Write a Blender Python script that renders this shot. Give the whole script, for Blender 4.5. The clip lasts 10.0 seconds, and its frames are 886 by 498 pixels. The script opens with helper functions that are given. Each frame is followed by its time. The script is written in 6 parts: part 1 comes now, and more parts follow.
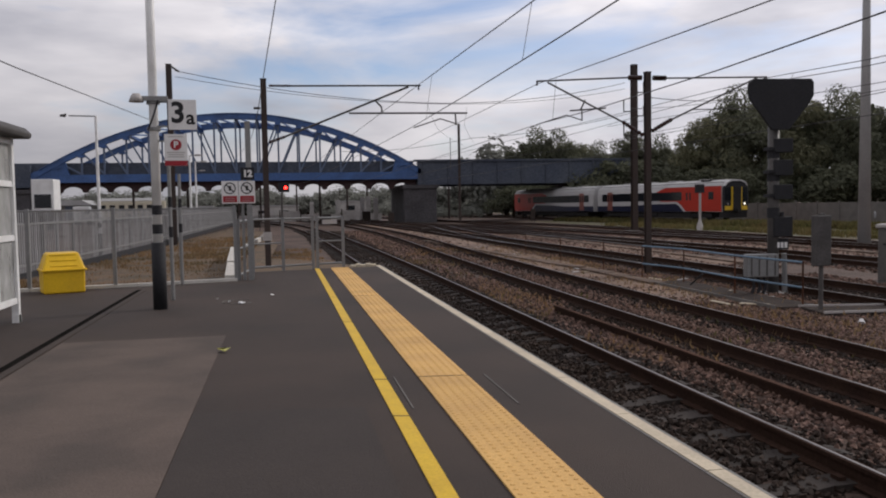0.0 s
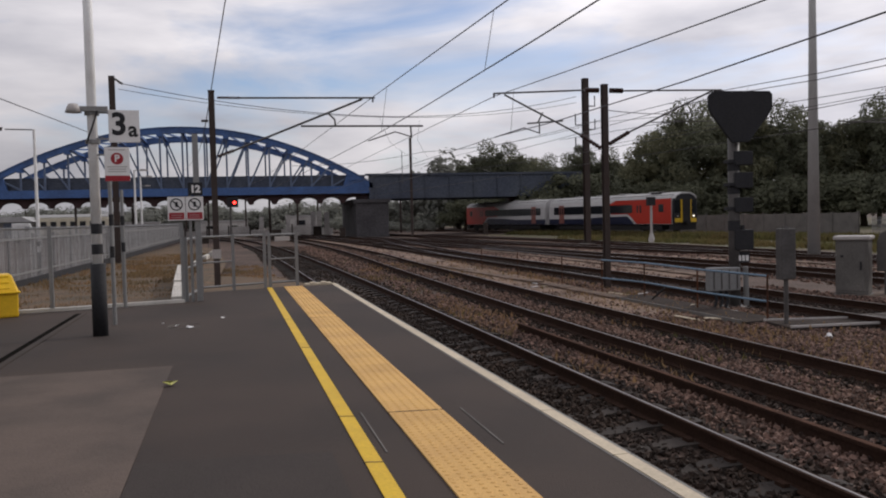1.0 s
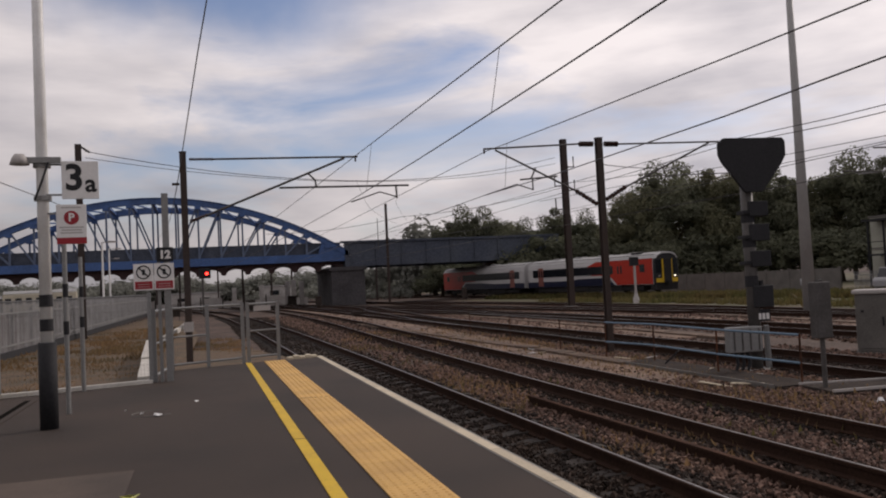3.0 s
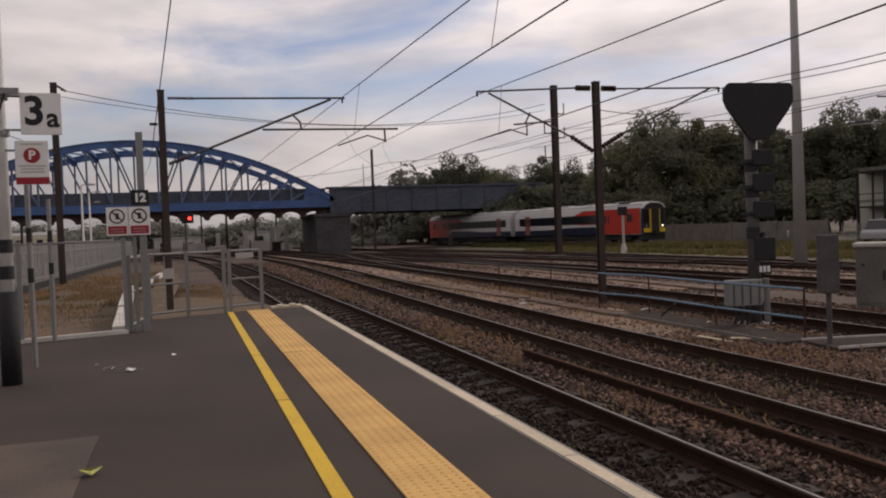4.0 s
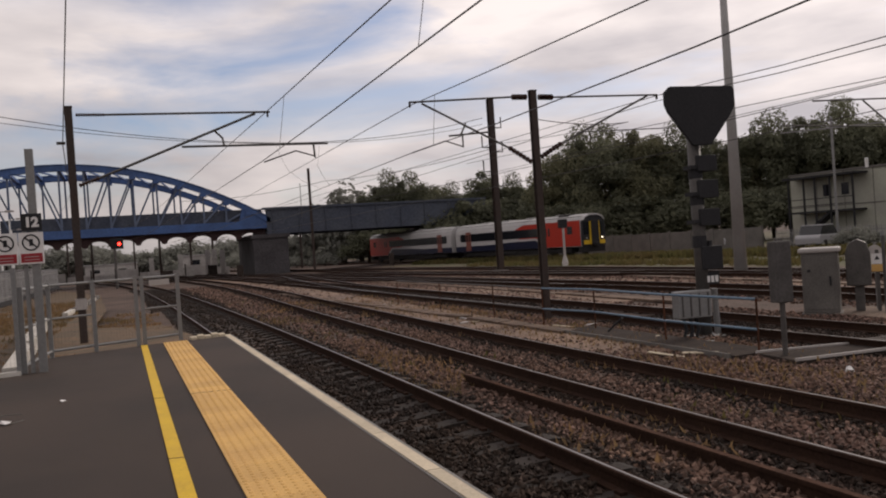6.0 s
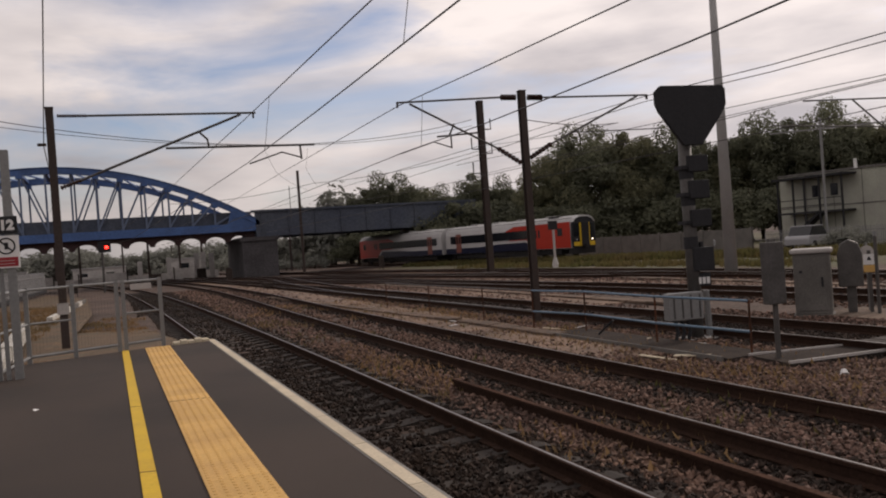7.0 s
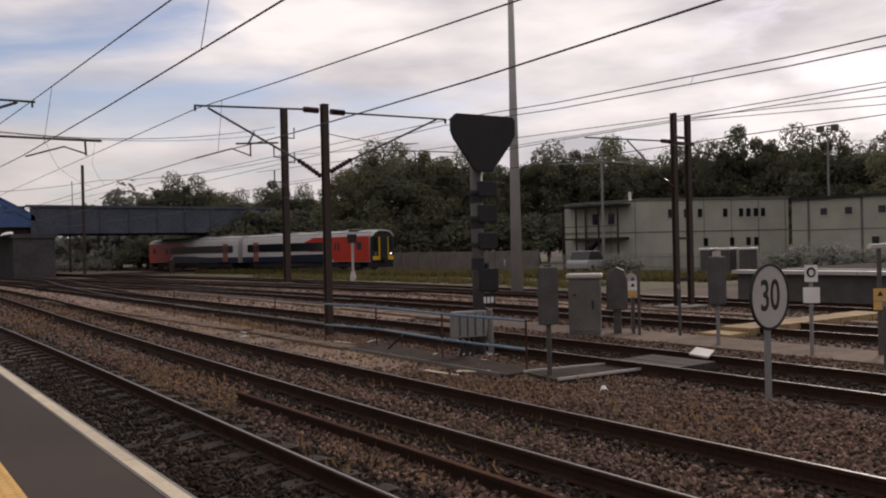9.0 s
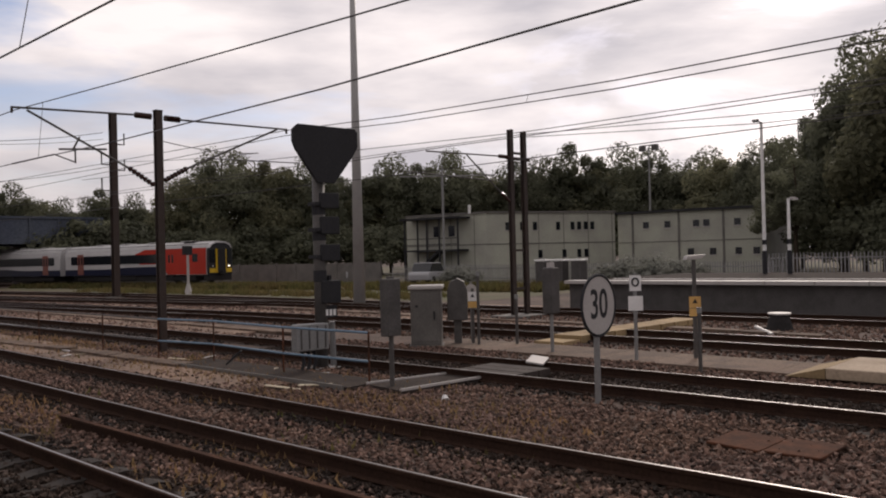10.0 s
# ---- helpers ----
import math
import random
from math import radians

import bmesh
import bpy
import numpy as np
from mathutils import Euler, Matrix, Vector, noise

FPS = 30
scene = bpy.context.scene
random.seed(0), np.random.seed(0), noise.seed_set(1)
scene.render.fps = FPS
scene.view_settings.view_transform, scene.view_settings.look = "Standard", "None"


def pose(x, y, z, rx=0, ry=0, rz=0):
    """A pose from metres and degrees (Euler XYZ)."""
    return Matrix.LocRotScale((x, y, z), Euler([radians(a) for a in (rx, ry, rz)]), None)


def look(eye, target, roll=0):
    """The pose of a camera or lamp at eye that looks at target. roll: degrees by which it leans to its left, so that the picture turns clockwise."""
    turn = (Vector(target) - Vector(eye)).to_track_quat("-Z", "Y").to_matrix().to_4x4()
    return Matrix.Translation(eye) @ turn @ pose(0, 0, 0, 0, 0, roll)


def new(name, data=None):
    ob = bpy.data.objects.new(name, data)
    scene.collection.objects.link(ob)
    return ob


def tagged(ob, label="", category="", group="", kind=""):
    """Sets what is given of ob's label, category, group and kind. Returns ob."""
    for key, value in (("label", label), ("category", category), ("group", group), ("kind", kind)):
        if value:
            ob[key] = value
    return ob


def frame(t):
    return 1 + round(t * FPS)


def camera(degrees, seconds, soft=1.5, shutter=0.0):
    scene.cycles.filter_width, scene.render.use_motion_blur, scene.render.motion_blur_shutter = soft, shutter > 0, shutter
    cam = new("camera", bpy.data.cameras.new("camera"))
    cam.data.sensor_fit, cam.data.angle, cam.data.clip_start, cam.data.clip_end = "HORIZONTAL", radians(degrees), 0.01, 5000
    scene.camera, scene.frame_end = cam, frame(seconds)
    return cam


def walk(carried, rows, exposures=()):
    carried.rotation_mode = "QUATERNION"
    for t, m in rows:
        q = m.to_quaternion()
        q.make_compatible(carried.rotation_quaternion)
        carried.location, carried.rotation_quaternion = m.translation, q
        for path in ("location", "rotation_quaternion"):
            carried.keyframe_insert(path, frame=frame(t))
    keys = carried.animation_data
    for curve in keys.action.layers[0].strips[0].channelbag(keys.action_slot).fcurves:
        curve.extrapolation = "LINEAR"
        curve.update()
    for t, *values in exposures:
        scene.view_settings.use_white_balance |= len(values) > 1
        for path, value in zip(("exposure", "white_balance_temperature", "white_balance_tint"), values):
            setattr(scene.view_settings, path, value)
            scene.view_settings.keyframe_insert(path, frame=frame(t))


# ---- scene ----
cam = camera(56.8, 10.0, soft=2.0)
PATH = [
    (0, (-2.12, 1.697, 1.375), (-1.737, 3.657, 1.266), -1.0),
    (0.3, (-2.118, 1.741, 1.388), (-1.706, 3.696, 1.29), -1.2),
    (0.5, (-2.183, 1.957, 1.381), (-1.705, 3.898, 1.311), -2.6),
    (0.7, (-2.179, 2.1, 1.389), (-1.66, 4.032, 1.367), -2.1),
    (1, (-2.15, 2.289, 1.407), (-1.65, 4.224, 1.329), -1.4),
    (1.2, (-2.126, 2.391, 1.396), (-1.668, 4.337, 1.441), -0.6),
    (1.5, (-2.11, 2.589, 1.375), (-1.623, 4.529, 1.408), 0.5),
    (1.7, (-2.104, 2.757, 1.388), (-1.616, 4.696, 1.401), -0.2),
    (2, (-2.126, 2.988, 1.406), (-1.591, 4.91, 1.542), -1.4),
    (2.2, (-2.168, 3.148, 1.404), (-1.62, 5.068, 1.511), -3.5),
    (3.3, (-2.201, 4.031, 1.34), (-1.628, 5.947, 1.396), -2.6),
    (3.5, (-2.209, 4.133, 1.35), (-1.602, 6.038, 1.302), -2.9),
    (3.7, (-2.177, 4.264, 1.359), (-1.527, 6.152, 1.234), -2.7),
    (4, (-2.107, 4.522, 1.367), (-1.51, 6.43, 1.319), -2.2),
    (4.2, (-2.042, 4.658, 1.356), (-1.468, 6.574, 1.384), -1.4),
    (4.5, (-1.949, 4.83, 1.347), (-1.405, 6.754, 1.297), -0.2),
    (4.7, (-1.895, 4.943, 1.353), (-1.306, 6.853, 1.294), -1.3),
    (5, (-1.838, 5.088, 1.357), (-1.227, 6.991, 1.408), -3.0),
    (5.2, (-1.819, 5.161, 1.353), (-1.129, 7.038, 1.309), -3.1),
    (5.5, (-1.771, 5.242, 1.343), (-1.09, 7.119, 1.218), -3.3),
    (5.7, (-1.734, 5.301, 1.348), (-1.016, 7.167, 1.33), -3.4),
    (6.8, (-1.523, 5.632, 1.376), (-0.779, 7.489, 1.363), -4.5),
    (7, (-1.534, 5.624, 1.355), (-0.78, 7.477, 1.345), -4.1),
    (7.2, (-1.521, 5.604, 1.331), (-0.75, 7.45, 1.336), -3.8),
    (7.5, (-1.495, 5.59, 1.323), (-0.724, 7.435, 1.295), -3.3),
    (7.7, (-1.492, 5.58, 1.334), (-0.684, 7.409, 1.292), -3.2),
    (8, (-1.478, 5.565, 1.367), (-0.643, 7.382, 1.314), -3.2),
    (8.2, (-1.481, 5.56, 1.38), (-0.587, 7.349, 1.349), -3.1),
    (8.5, (-1.5, 5.518, 1.383), (-0.563, 7.284, 1.309), -3.0),
    (8.7, (-1.511, 5.47, 1.388), (-0.43, 7.153, 1.393), -2.2),
    (9, (-1.521, 5.426, 1.404), (-0.344, 7.042, 1.4), -1.3),
    (9.5, (-1.472, 5.454, 1.403), (-0.16, 6.963, 1.421), -1.2),
    (9.7, (-1.495, 5.44, 1.404), (-0.115, 6.887, 1.394), -1.3),
    (10, (-1.539, 5.415, 1.404), (-0.074, 6.777, 1.42), -1.4),
]
walk(cam, [(t, look(eye, target, roll)) for t, eye, target, roll in PATH],
     exposures=[(0, 0.02, 6350, 13), (2.2, -0.05, 6500, 13), (3.5, -0.25, 6870, 17), (4.5, -0.03, 7030, 17), (5.5, -0.05, 6980, 16), (7.5, -0.14, 7060, 16), (8.5, -0.1, 7000, 16), (9.5, -0.03, 6850, 15), (10, -0.02, 6850, 16)])

# ---------------------------------------------------------------- light
SUN_EL, SUN_AZ = 30.0, 70.0          # degrees; azimuth from +y towards +x
world = bpy.data.worlds.new("world")
scene.world = world
world.use_nodes = True
wn, wl = world.node_tree.nodes, world.node_tree.links
wn.clear()
w_out = wn.new("ShaderNodeOutputWorld")
w_bg = wn.new("ShaderNodeBackground")
w_sky = wn.new("ShaderNodeTexSky")
w_sky.sky_type = "NISHITA"
w_sky.sun_disc = False
w_sky.sun_elevation = radians(SUN_EL)
w_sky.sun_rotation = radians(SUN_AZ)
w_geo = wn.new("ShaderNodeTexCoord")
w_map = wn.new("ShaderNodeMapping")
w_map.inputs["Scale"].default_value = (1.6, 1.6, 6.5)
w_map.inputs["Location"].default_value = (0.35, 0.1, 0.2)
w_map.inputs["Rotation"].default_value = (0, 0, radians(-30))
w_n1 = wn.new("ShaderNodeTexNoise")
w_n1.inputs["Scale"].default_value = 1.25
w_n1.inputs["Detail"].default_value = 7
w_n1.inputs["Roughness"].default_value = 0.55
w_n1.inputs["Distortion"].default_value = 0.4
w_n2 = wn.new("ShaderNodeTexNoise")
w_n2.inputs["Scale"].default_value = 2.6
w_n2.inputs["Detail"].default_value = 6
w_r1 = wn.new("ShaderNodeValToRGB")
w_r1.color_ramp.elements[0].position, w_r1.color_ramp.elements[1].position = 0.275, 0.445
w_r2 = wn.new("ShaderNodeValToRGB")
w_r2.color_ramp.elements[0].position, w_r2.color_ramp.elements[1].position = 0.3, 0.68
w_r2.color_ramp.elements[0].color = (4.5, 4.5, 4.9, 1)
w_r2.color_ramp.elements[1].color = (8.5, 8.2, 8.2, 1)
w_hs = wn.new("ShaderNodeMixRGB")
w_hs.blend_type = "MULTIPLY"
w_hs.inputs[0].default_value = 1.0
w_hs.inputs[2].default_value = (0.9, 0.9, 1.0, 1)
w_mix = wn.new("ShaderNodeMixRGB")
# thin cloud glows towards the sun
w_dot = wn.new("ShaderNodeVectorMath")
w_dot.operation = "DOT_PRODUCT"
w_dot.inputs[1].default_value = (math.sin(radians(SUN_AZ)) * math.cos(radians(SUN_EL)), math.cos(radians(SUN_AZ)) * math.cos(radians(SUN_EL)), math.sin(radians(SUN_EL)))
w_near = wn.new("ShaderNodeMapRange")
w_near.inputs["From Min"].default_value, w_near.inputs["From Max"].default_value = 0.2, 1.0
w_near.inputs["To Min"].default_value, w_near.inputs["To Max"].default_value = 0.86, 1.14
w_sep = wn.new("ShaderNodeSeparateXYZ")
w_low = wn.new("ShaderNodeMapRange")
w_low.interpolation_type = "SMOOTHSTEP"
w_low.inputs["From Min"].default_value, w_low.inputs["From Max"].default_value = 0.0, 0.24
w_low.inputs["To Min"].default_value, w_low.inputs["To Max"].default_value = 0.60, 1.0
w_side = wn.new("ShaderNodeMapRange")
w_side.inputs["From Min"].default_value, w_side.inputs["From Max"].default_value = 0.34, 0.80
w_grey = wn.new("ShaderNodeMix")
w_grey.inputs["B"].default_value = 1.0
w_both = wn.new("ShaderNodeMath")
w_both.operation = "MULTIPLY"
w_gap = wn.new("ShaderNodeVectorMath")
w_gap.operation = "DISTANCE"
w_gap.inputs[1].default_value = (0.22, 1.09, 1.16)
w_flat = wn.new("ShaderNodeVectorMath")
w_flat.operation = "MULTIPLY_ADD"
w_flat.inputs[1].default_value = (1.0, 1.0, 2.6)
w_warp = wn.new("ShaderNodeTexNoise")
w_warp.inputs["Scale"].default_value, w_warp.inputs["Detail"].default_value = 5.0, 5
w_push = wn.new("ShaderNodeVectorMath")
w_push.operation = "MULTIPLY_ADD"
w_push.inputs[1].default_value = (0.34, 0.34, 0.34)
w_open = wn.new("ShaderNodeMapRange")
w_open.interpolation_type = "SMOOTHSTEP"
w_open.inputs["From Min"].default_value, w_open.inputs["From Max"].default_value = 0.10, 0.34
w_least = wn.new("ShaderNodeMath")
w_least.operation = "MINIMUM"
w_lit = wn.new("ShaderNodeMixRGB")
w_lit.blend_type = "MULTIPLY"
w_lit.inputs[0].default_value = 1.0
for a, b in ((w_geo.outputs["Generated"], w_map.inputs["Vector"]), (w_map.outputs[0], w_n1.inputs["Vector"]), (w_map.outputs[0], w_n2.inputs["Vector"]),
             (w_n1.outputs[0], w_r1.inputs[0]), (w_geo.outputs["Generated"], w_sep.inputs[0]), (w_sep.outputs["Z"], w_low.inputs[0]), (w_dot.outputs["Value"], w_side.inputs[0]), (w_side.outputs[0], w_grey.inputs["Factor"]), (w_low.outputs[0], w_grey.inputs["A"]), (w_near.outputs[0], w_both.inputs[0]), (w_grey.outputs[0], w_both.inputs[1]),
             (w_geo.outputs["Generated"], w_warp.inputs["Vector"]), (w_warp.outputs["Color"], w_push.inputs[0]), (w_geo.outputs["Generated"], w_flat.inputs[0]), (w_push.outputs[0], w_gap.inputs[0]), (w_flat.outputs[0], w_push.inputs[2]), (w_gap.outputs["Value"], w_open.inputs[0]), (w_r1.outputs[0], w_least.inputs[0]), (w_open.outputs[0], w_least.inputs[1]), (w_n2.outputs[0], w_r2.inputs[0]), (w_sky.outputs[0], w_hs.inputs[1]), (w_least.outputs[0], w_mix.inputs[0]),
             (w_hs.outputs[0], w_mix.inputs[1]), (w_geo.outputs["Generated"], w_dot.inputs[0]), (w_dot.outputs["Value"], w_near.inputs[0]), (w_r2.outputs[0], w_lit.inputs[1]), (w_both.outputs[0], w_lit.inputs[2]), (w_lit.outputs[0], w_mix.inputs[2]), (w_mix.outputs[0], w_bg.inputs["Color"]), (w_bg.outputs[0], w_out.inputs[0])):
    wl.new(a, b)
w_bg.inputs["Strength"].default_value = 0.116
sun = new("sun", bpy.data.lights.new("sun", "SUN"))
sun.data.energy, sun.data.angle, sun.data.color = 1.7, radians(9), (1.0, 0.94, 0.86)
se, sa = radians(SUN_EL), radians(SUN_AZ)
sun_way = Vector((math.sin(sa) * math.cos(se), math.cos(sa) * math.cos(se), math.sin(se)))
sun.matrix_world = look(sun_way * 100, (0, 0, 0))


# ---------------------------------------------------------------- materials
def mat(name, base, rough=0.7, metal=0.0, var=0.25, scale=3.0, fine=40.0, bump=0.2, second=None, amount=0.5, rand=0.0, spec=0.25):
    """A surface with broad stains and fine grain in world-sized object coordinates; second: the stain's colour."""
    m = bpy.data.materials.new(name)
    m.use_nodes = True
    n, l = m.node_tree.nodes, m.node_tree.links
    p = n["Principled BSDF"]
    p.inputs["Roughness"].default_value, p.inputs["Metallic"].default_value = rough, metal
    p.inputs["Specular IOR Level"].default_value = spec
    geo = n.new("ShaderNodeNewGeometry")
    big, small = n.new("ShaderNodeTexNoise"), n.new("ShaderNodeTexNoise")
    big.inputs["Scale"].default_value, big.inputs["Detail"].default_value = scale, 5
    small.inputs["Scale"].default_value, small.inputs["Detail"].default_value = fine, 3
    l.new(geo.outputs["Position"], big.inputs["Vector"])
    l.new(geo.outputs["Position"], small.inputs["Vector"])
    ramp = n.new("ShaderNodeValToRGB")
    ramp.color_ramp.elements[0].position, ramp.color_ramp.elements[1].position = 0.38, 0.66
    l.new(big.outputs[0], ramp.inputs[0])
    mul = n.new("ShaderNodeMath")
    mul.operation = "MULTIPLY"
    mul.inputs[1].default_value = amount if second else 1.0
    l.new(ramp.outputs[0], mul.inputs[0])
    mix = n.new("ShaderNodeMixRGB")
    l.new(mul.outputs[0], mix.inputs[0])
    mix.inputs[1].default_value = (*base, 1)
    mix.inputs[2].default_value = (*(second or [c * (1 - var) for c in base]), 1)
    grain = n.new("ShaderNodeMapRange")
    grain.inputs["From Min"].default_value, grain.inputs["From Max"].default_value = 0.25, 0.75
    grain.inputs["To Min"].default_value, grain.inputs["To Max"].default_value = 1 - var, 1 + var
    l.new(small.outputs[0], grain.inputs[0])
    out = n.new("ShaderNodeMixRGB")
    out.blend_type = "MULTIPLY"
    out.inputs[0].default_value = 1
    l.new(mix.outputs[0], out.inputs[1])
    l.new(grain.outputs[0], out.inputs[2])
    last = out.outputs[0]
    if rand:
        info = n.new("ShaderNodeObjectInfo")
        rr = n.new("ShaderNodeMapRange")
        rr.inputs["To Min"].default_value, rr.inputs["To Max"].default_value = 1 - rand, 1 + rand
        l.new(info.outputs["Random"], rr.inputs[0])
        o2 = n.new("ShaderNodeMixRGB")
        o2.blend_type = "MULTIPLY"
        o2.inputs[0].default_value = 1
        l.new(last, o2.inputs[1])
        l.new(rr.outputs[0], o2.inputs[2])
        last = o2.outputs[0]
    l.new(last, p.inputs["Base Color"])
    if bump:
        bn = n.new("ShaderNodeBump")
        bn.inputs["Strength"].default_value, bn.inputs["Distance"].default_value = bump, 0.01
        l.new(small.outputs[0], bn.inputs["Height"])
        l.new(bn.outputs[0], p.inputs["Normal"])
    return m


def island(m, low, high):
    """Adds a spread of brightness from piece to piece of a joined mesh."""
    n, l = m.node_tree.nodes, m.node_tree.links
    p = n["Principled BSDF"]
    src = p.inputs["Base Color"].links[0].from_socket
    g = n.new("ShaderNodeNewGeometry")
    rr = n.new("ShaderNodeMapRange")
    rr.inputs["To Min"].default_value, rr.inputs["To Max"].default_value = low, high
    l.new(g.outputs["Random Per Island"], rr.inputs[0])
    o = n.new("ShaderNodeMixRGB")
    o.blend_type = "MULTIPLY"
    o.inputs[0].default_value = 1
    l.new(src, o.inputs[1])
    l.new(rr.outputs[0], o.inputs[2])
    l.new(o.outputs[0], p.inputs["Base Color"])
    return m


def glow(name, colour, power):
    m = bpy.data.materials.new(name)
    m.use_nodes = True
    p = m.node_tree.nodes["Principled BSDF"]
    p.inputs["Base Color"].default_value = (*colour, 1)
    p.inputs["Emission Color"].default_value = (*colour, 1)
    p.inputs["Emission Strength"].default_value = power
    return m


def glass(name, tint=(0.8, 0.85, 0.85), rough=0.03, dirt=0.0):
    m = bpy.data.materials.new(name)
    m.use_nodes = True
    n, l = m.node_tree.nodes, m.node_tree.links
    n.clear()
    o, mx = n.new("ShaderNodeOutputMaterial"), n.new("ShaderNodeMixShader")
    t, g, f = n.new("ShaderNodeBsdfTransparent"), n.new("ShaderNodeBsdfGlossy"), n.new("ShaderNodeFresnel")
    t.inputs[0].default_value = (*tint, 1)
    g.inputs["Roughness"].default_value = rough
    film, haze = n.new("ShaderNodeMixShader"), n.new("ShaderNodeBsdfDiffuse")
    spots = n.new("ShaderNodeTexNoise")
    spots.inputs["Scale"].default_value = 6.0
    amount = n.new("ShaderNodeMath")
    amount.operation = "MULTIPLY"
    amount.inputs[1].default_value = 2 * dirt
    haze.inputs[0].default_value = (0.42, 0.42, 0.41, 1)
    for a, b in ((f.outputs[0], mx.inputs[0]), (t.outputs[0], mx.inputs[1]), (g.outputs[0], mx.inputs[2]), (spots.outputs[0], amount.inputs[0]), (amount.outputs[0], film.inputs[0]), (mx.outputs[0], film.inputs[1]), (haze.outputs[0], film.inputs[2]), (film.outputs[0], o.inputs[0])):
        l.new(a, b)
    return m


ASPHALT = mat("asphalt", (0.0515, 0.0375, 0.0305), 0.85, var=0.2, scale=0.5, fine=110, bump=0.4, second=(0.035, 0.027, 0.0232), amount=1.0)
ASPHALT_OLD = mat("old_asphalt", (0.106, 0.080, 0.066), 0.88, var=0.18, scale=1.3, fine=90, bump=0.35, second=(0.062, 0.050, 0.043), amount=0.8)
YELLOW = mat("yellow_paint", (0.62, 0.40, 0.025), 0.6, var=0.12, scale=4, fine=60, bump=0.15, second=(0.50, 0.31, 0.03), amount=0.6)
TACTILE = mat("tactile_concrete", (0.60, 0.365, 0.125), 0.75, var=0.12, scale=2.2, fine=70, bump=0.2, second=(0.50, 0.30, 0.11), amount=0.7, rand=0.06)
DRAIN = mat("drain_slot", (0.014, 0.013, 0.012), 1.0, var=0.3, scale=4, fine=40, spec=0.0)
ASPHALT_NEW = mat("patched_asphalt", (0.044, 0.0345, 0.030), 0.85, var=0.2, scale=0.9, fine=110, bump=0.4, second=(0.035, 0.028, 0.0245), amount=0.9)
TOWER = mat("tower_galvanised", (0.36, 0.36, 0.355), 0.5, 0.2, var=0.1, scale=0.8, fine=20, bump=0.03, second=(0.29, 0.285, 0.28), amount=0.7)
KERB = mat("pale_kerb_paint", (0.55, 0.525, 0.48), 0.8, var=0.15, scale=2.5, fine=40, second=(0.40, 0.375, 0.33), amount=0.7)
COPING = mat("coping", (0.20, 0.19, 0.18), 0.85, var=0.2, scale=2, fine=50)
WHITE_LINE = mat("white_paint_line", (0.53, 0.455, 0.335), 0.7, var=0.16, scale=3, fine=60, second=(0.42, 0.36, 0.27), amount=0.7, rand=0.08)
BRICK_DARK = mat("platform_wall", (0.055, 0.044, 0.039), 0.9, var=0.3, scale=2, fine=20)
GROUND = mat("ground", (0.096, 0.064, 0.051), 0.95, var=0.55, scale=0.35, fine=14, bump=1.0, second=(0.048, 0.034, 0.026), amount=0.9)
BALLAST = island(mat("ballast_stone", (0.110, 0.0695, 0.056), 0.9, var=0.25, scale=0.45, fine=25, bump=0.3, second=(0.108, 0.067, 0.048), amount=0.8), 0.22, 2.0)
RAIL_SIDE = mat("rusty_rail", (0.033, 0.019, 0.0145), 0.9, var=0.3, scale=3, fine=30, second=(0.045, 0.026, 0.018), amount=0.7, spec=0.05)
RAIL_TOP = mat("polished_rail_head", (0.31, 0.29, 0.28), 0.40, 1.0, var=0.15, scale=1.5, fine=30, bump=0)
SLEEPER = mat("concrete_sleeper", (0.036, 0.029, 0.025), 0.9, var=0.25, scale=2, fine=30, second=(0.036, 0.029, 0.025), amount=0.9, rand=0.25)
DRY_GRASS = mat("dry_grass_soil", (0.125, 0.082, 0.050), 0.95, var=0.45, scale=0.8, fine=14, bump=0.9, second=(0.075, 0.062, 0.044), amount=0.9)
GRASS = mat("verge_soil", (0.070, 0.070, 0.034), 0.95, var=0.35, scale=0.25, fine=9, bump=0.9, second=(0.11, 0.082, 0.055), amount=0.9)
CONC = mat("concrete", (0.150, 0.105, 0.078), 0.95, var=0.3, scale=2.2, fine=24, bump=0.5, second=(0.088, 0.064, 0.050), amount=0.8, rand=0.2)
CONC_GREY = mat("grey_concrete", (0.145, 0.135, 0.125), 0.85, var=0.18, scale=1.2, fine=30, second=(0.10, 0.094, 0.088), amount=0.8)
STEEL_DARK = mat("dark_brown_mast_steel", (0.046, 0.035, 0.032), 0.7, 0.0, var=0.3, scale=2, fine=25, second=(0.05, 0.032, 0.024), amount=0.6)
GALV = mat("galvanised_steel", (0.23, 0.228, 0.225), 0.55, 0.35, var=0.12, scale=3, fine=25, bump=0.05, second=(0.22, 0.225, 0.225), amount=0.6)
GALV_DARK = mat("weathered_galvanised_tube", (0.098, 0.092, 0.088), 0.55, 0.3, var=0.2, scale=4, fine=30, bump=0.05)
WIRE = mat("overhead_wire", (0.07, 0.065, 0.065), 0.5, 0.4, var=0.2, scale=4, fine=30, bump=0)
INSUL = mat("brown_porcelain", (0.045, 0.022, 0.018), 0.25, var=0.2, scale=4, fine=30, bump=0)
BLACK = mat("black_paint", (0.024, 0.024, 0.027), 0.75, var=0.25, scale=3, fine=30, bump=0.05, second=(0.02, 0.02, 0.022), amount=0.7)
WHITE = mat("white_paint", (0.74, 0.74, 0.73), 0.45, var=0.06, scale=3, fine=40, bump=0.03, second=(0.6, 0.59, 0.57), amount=0.7)
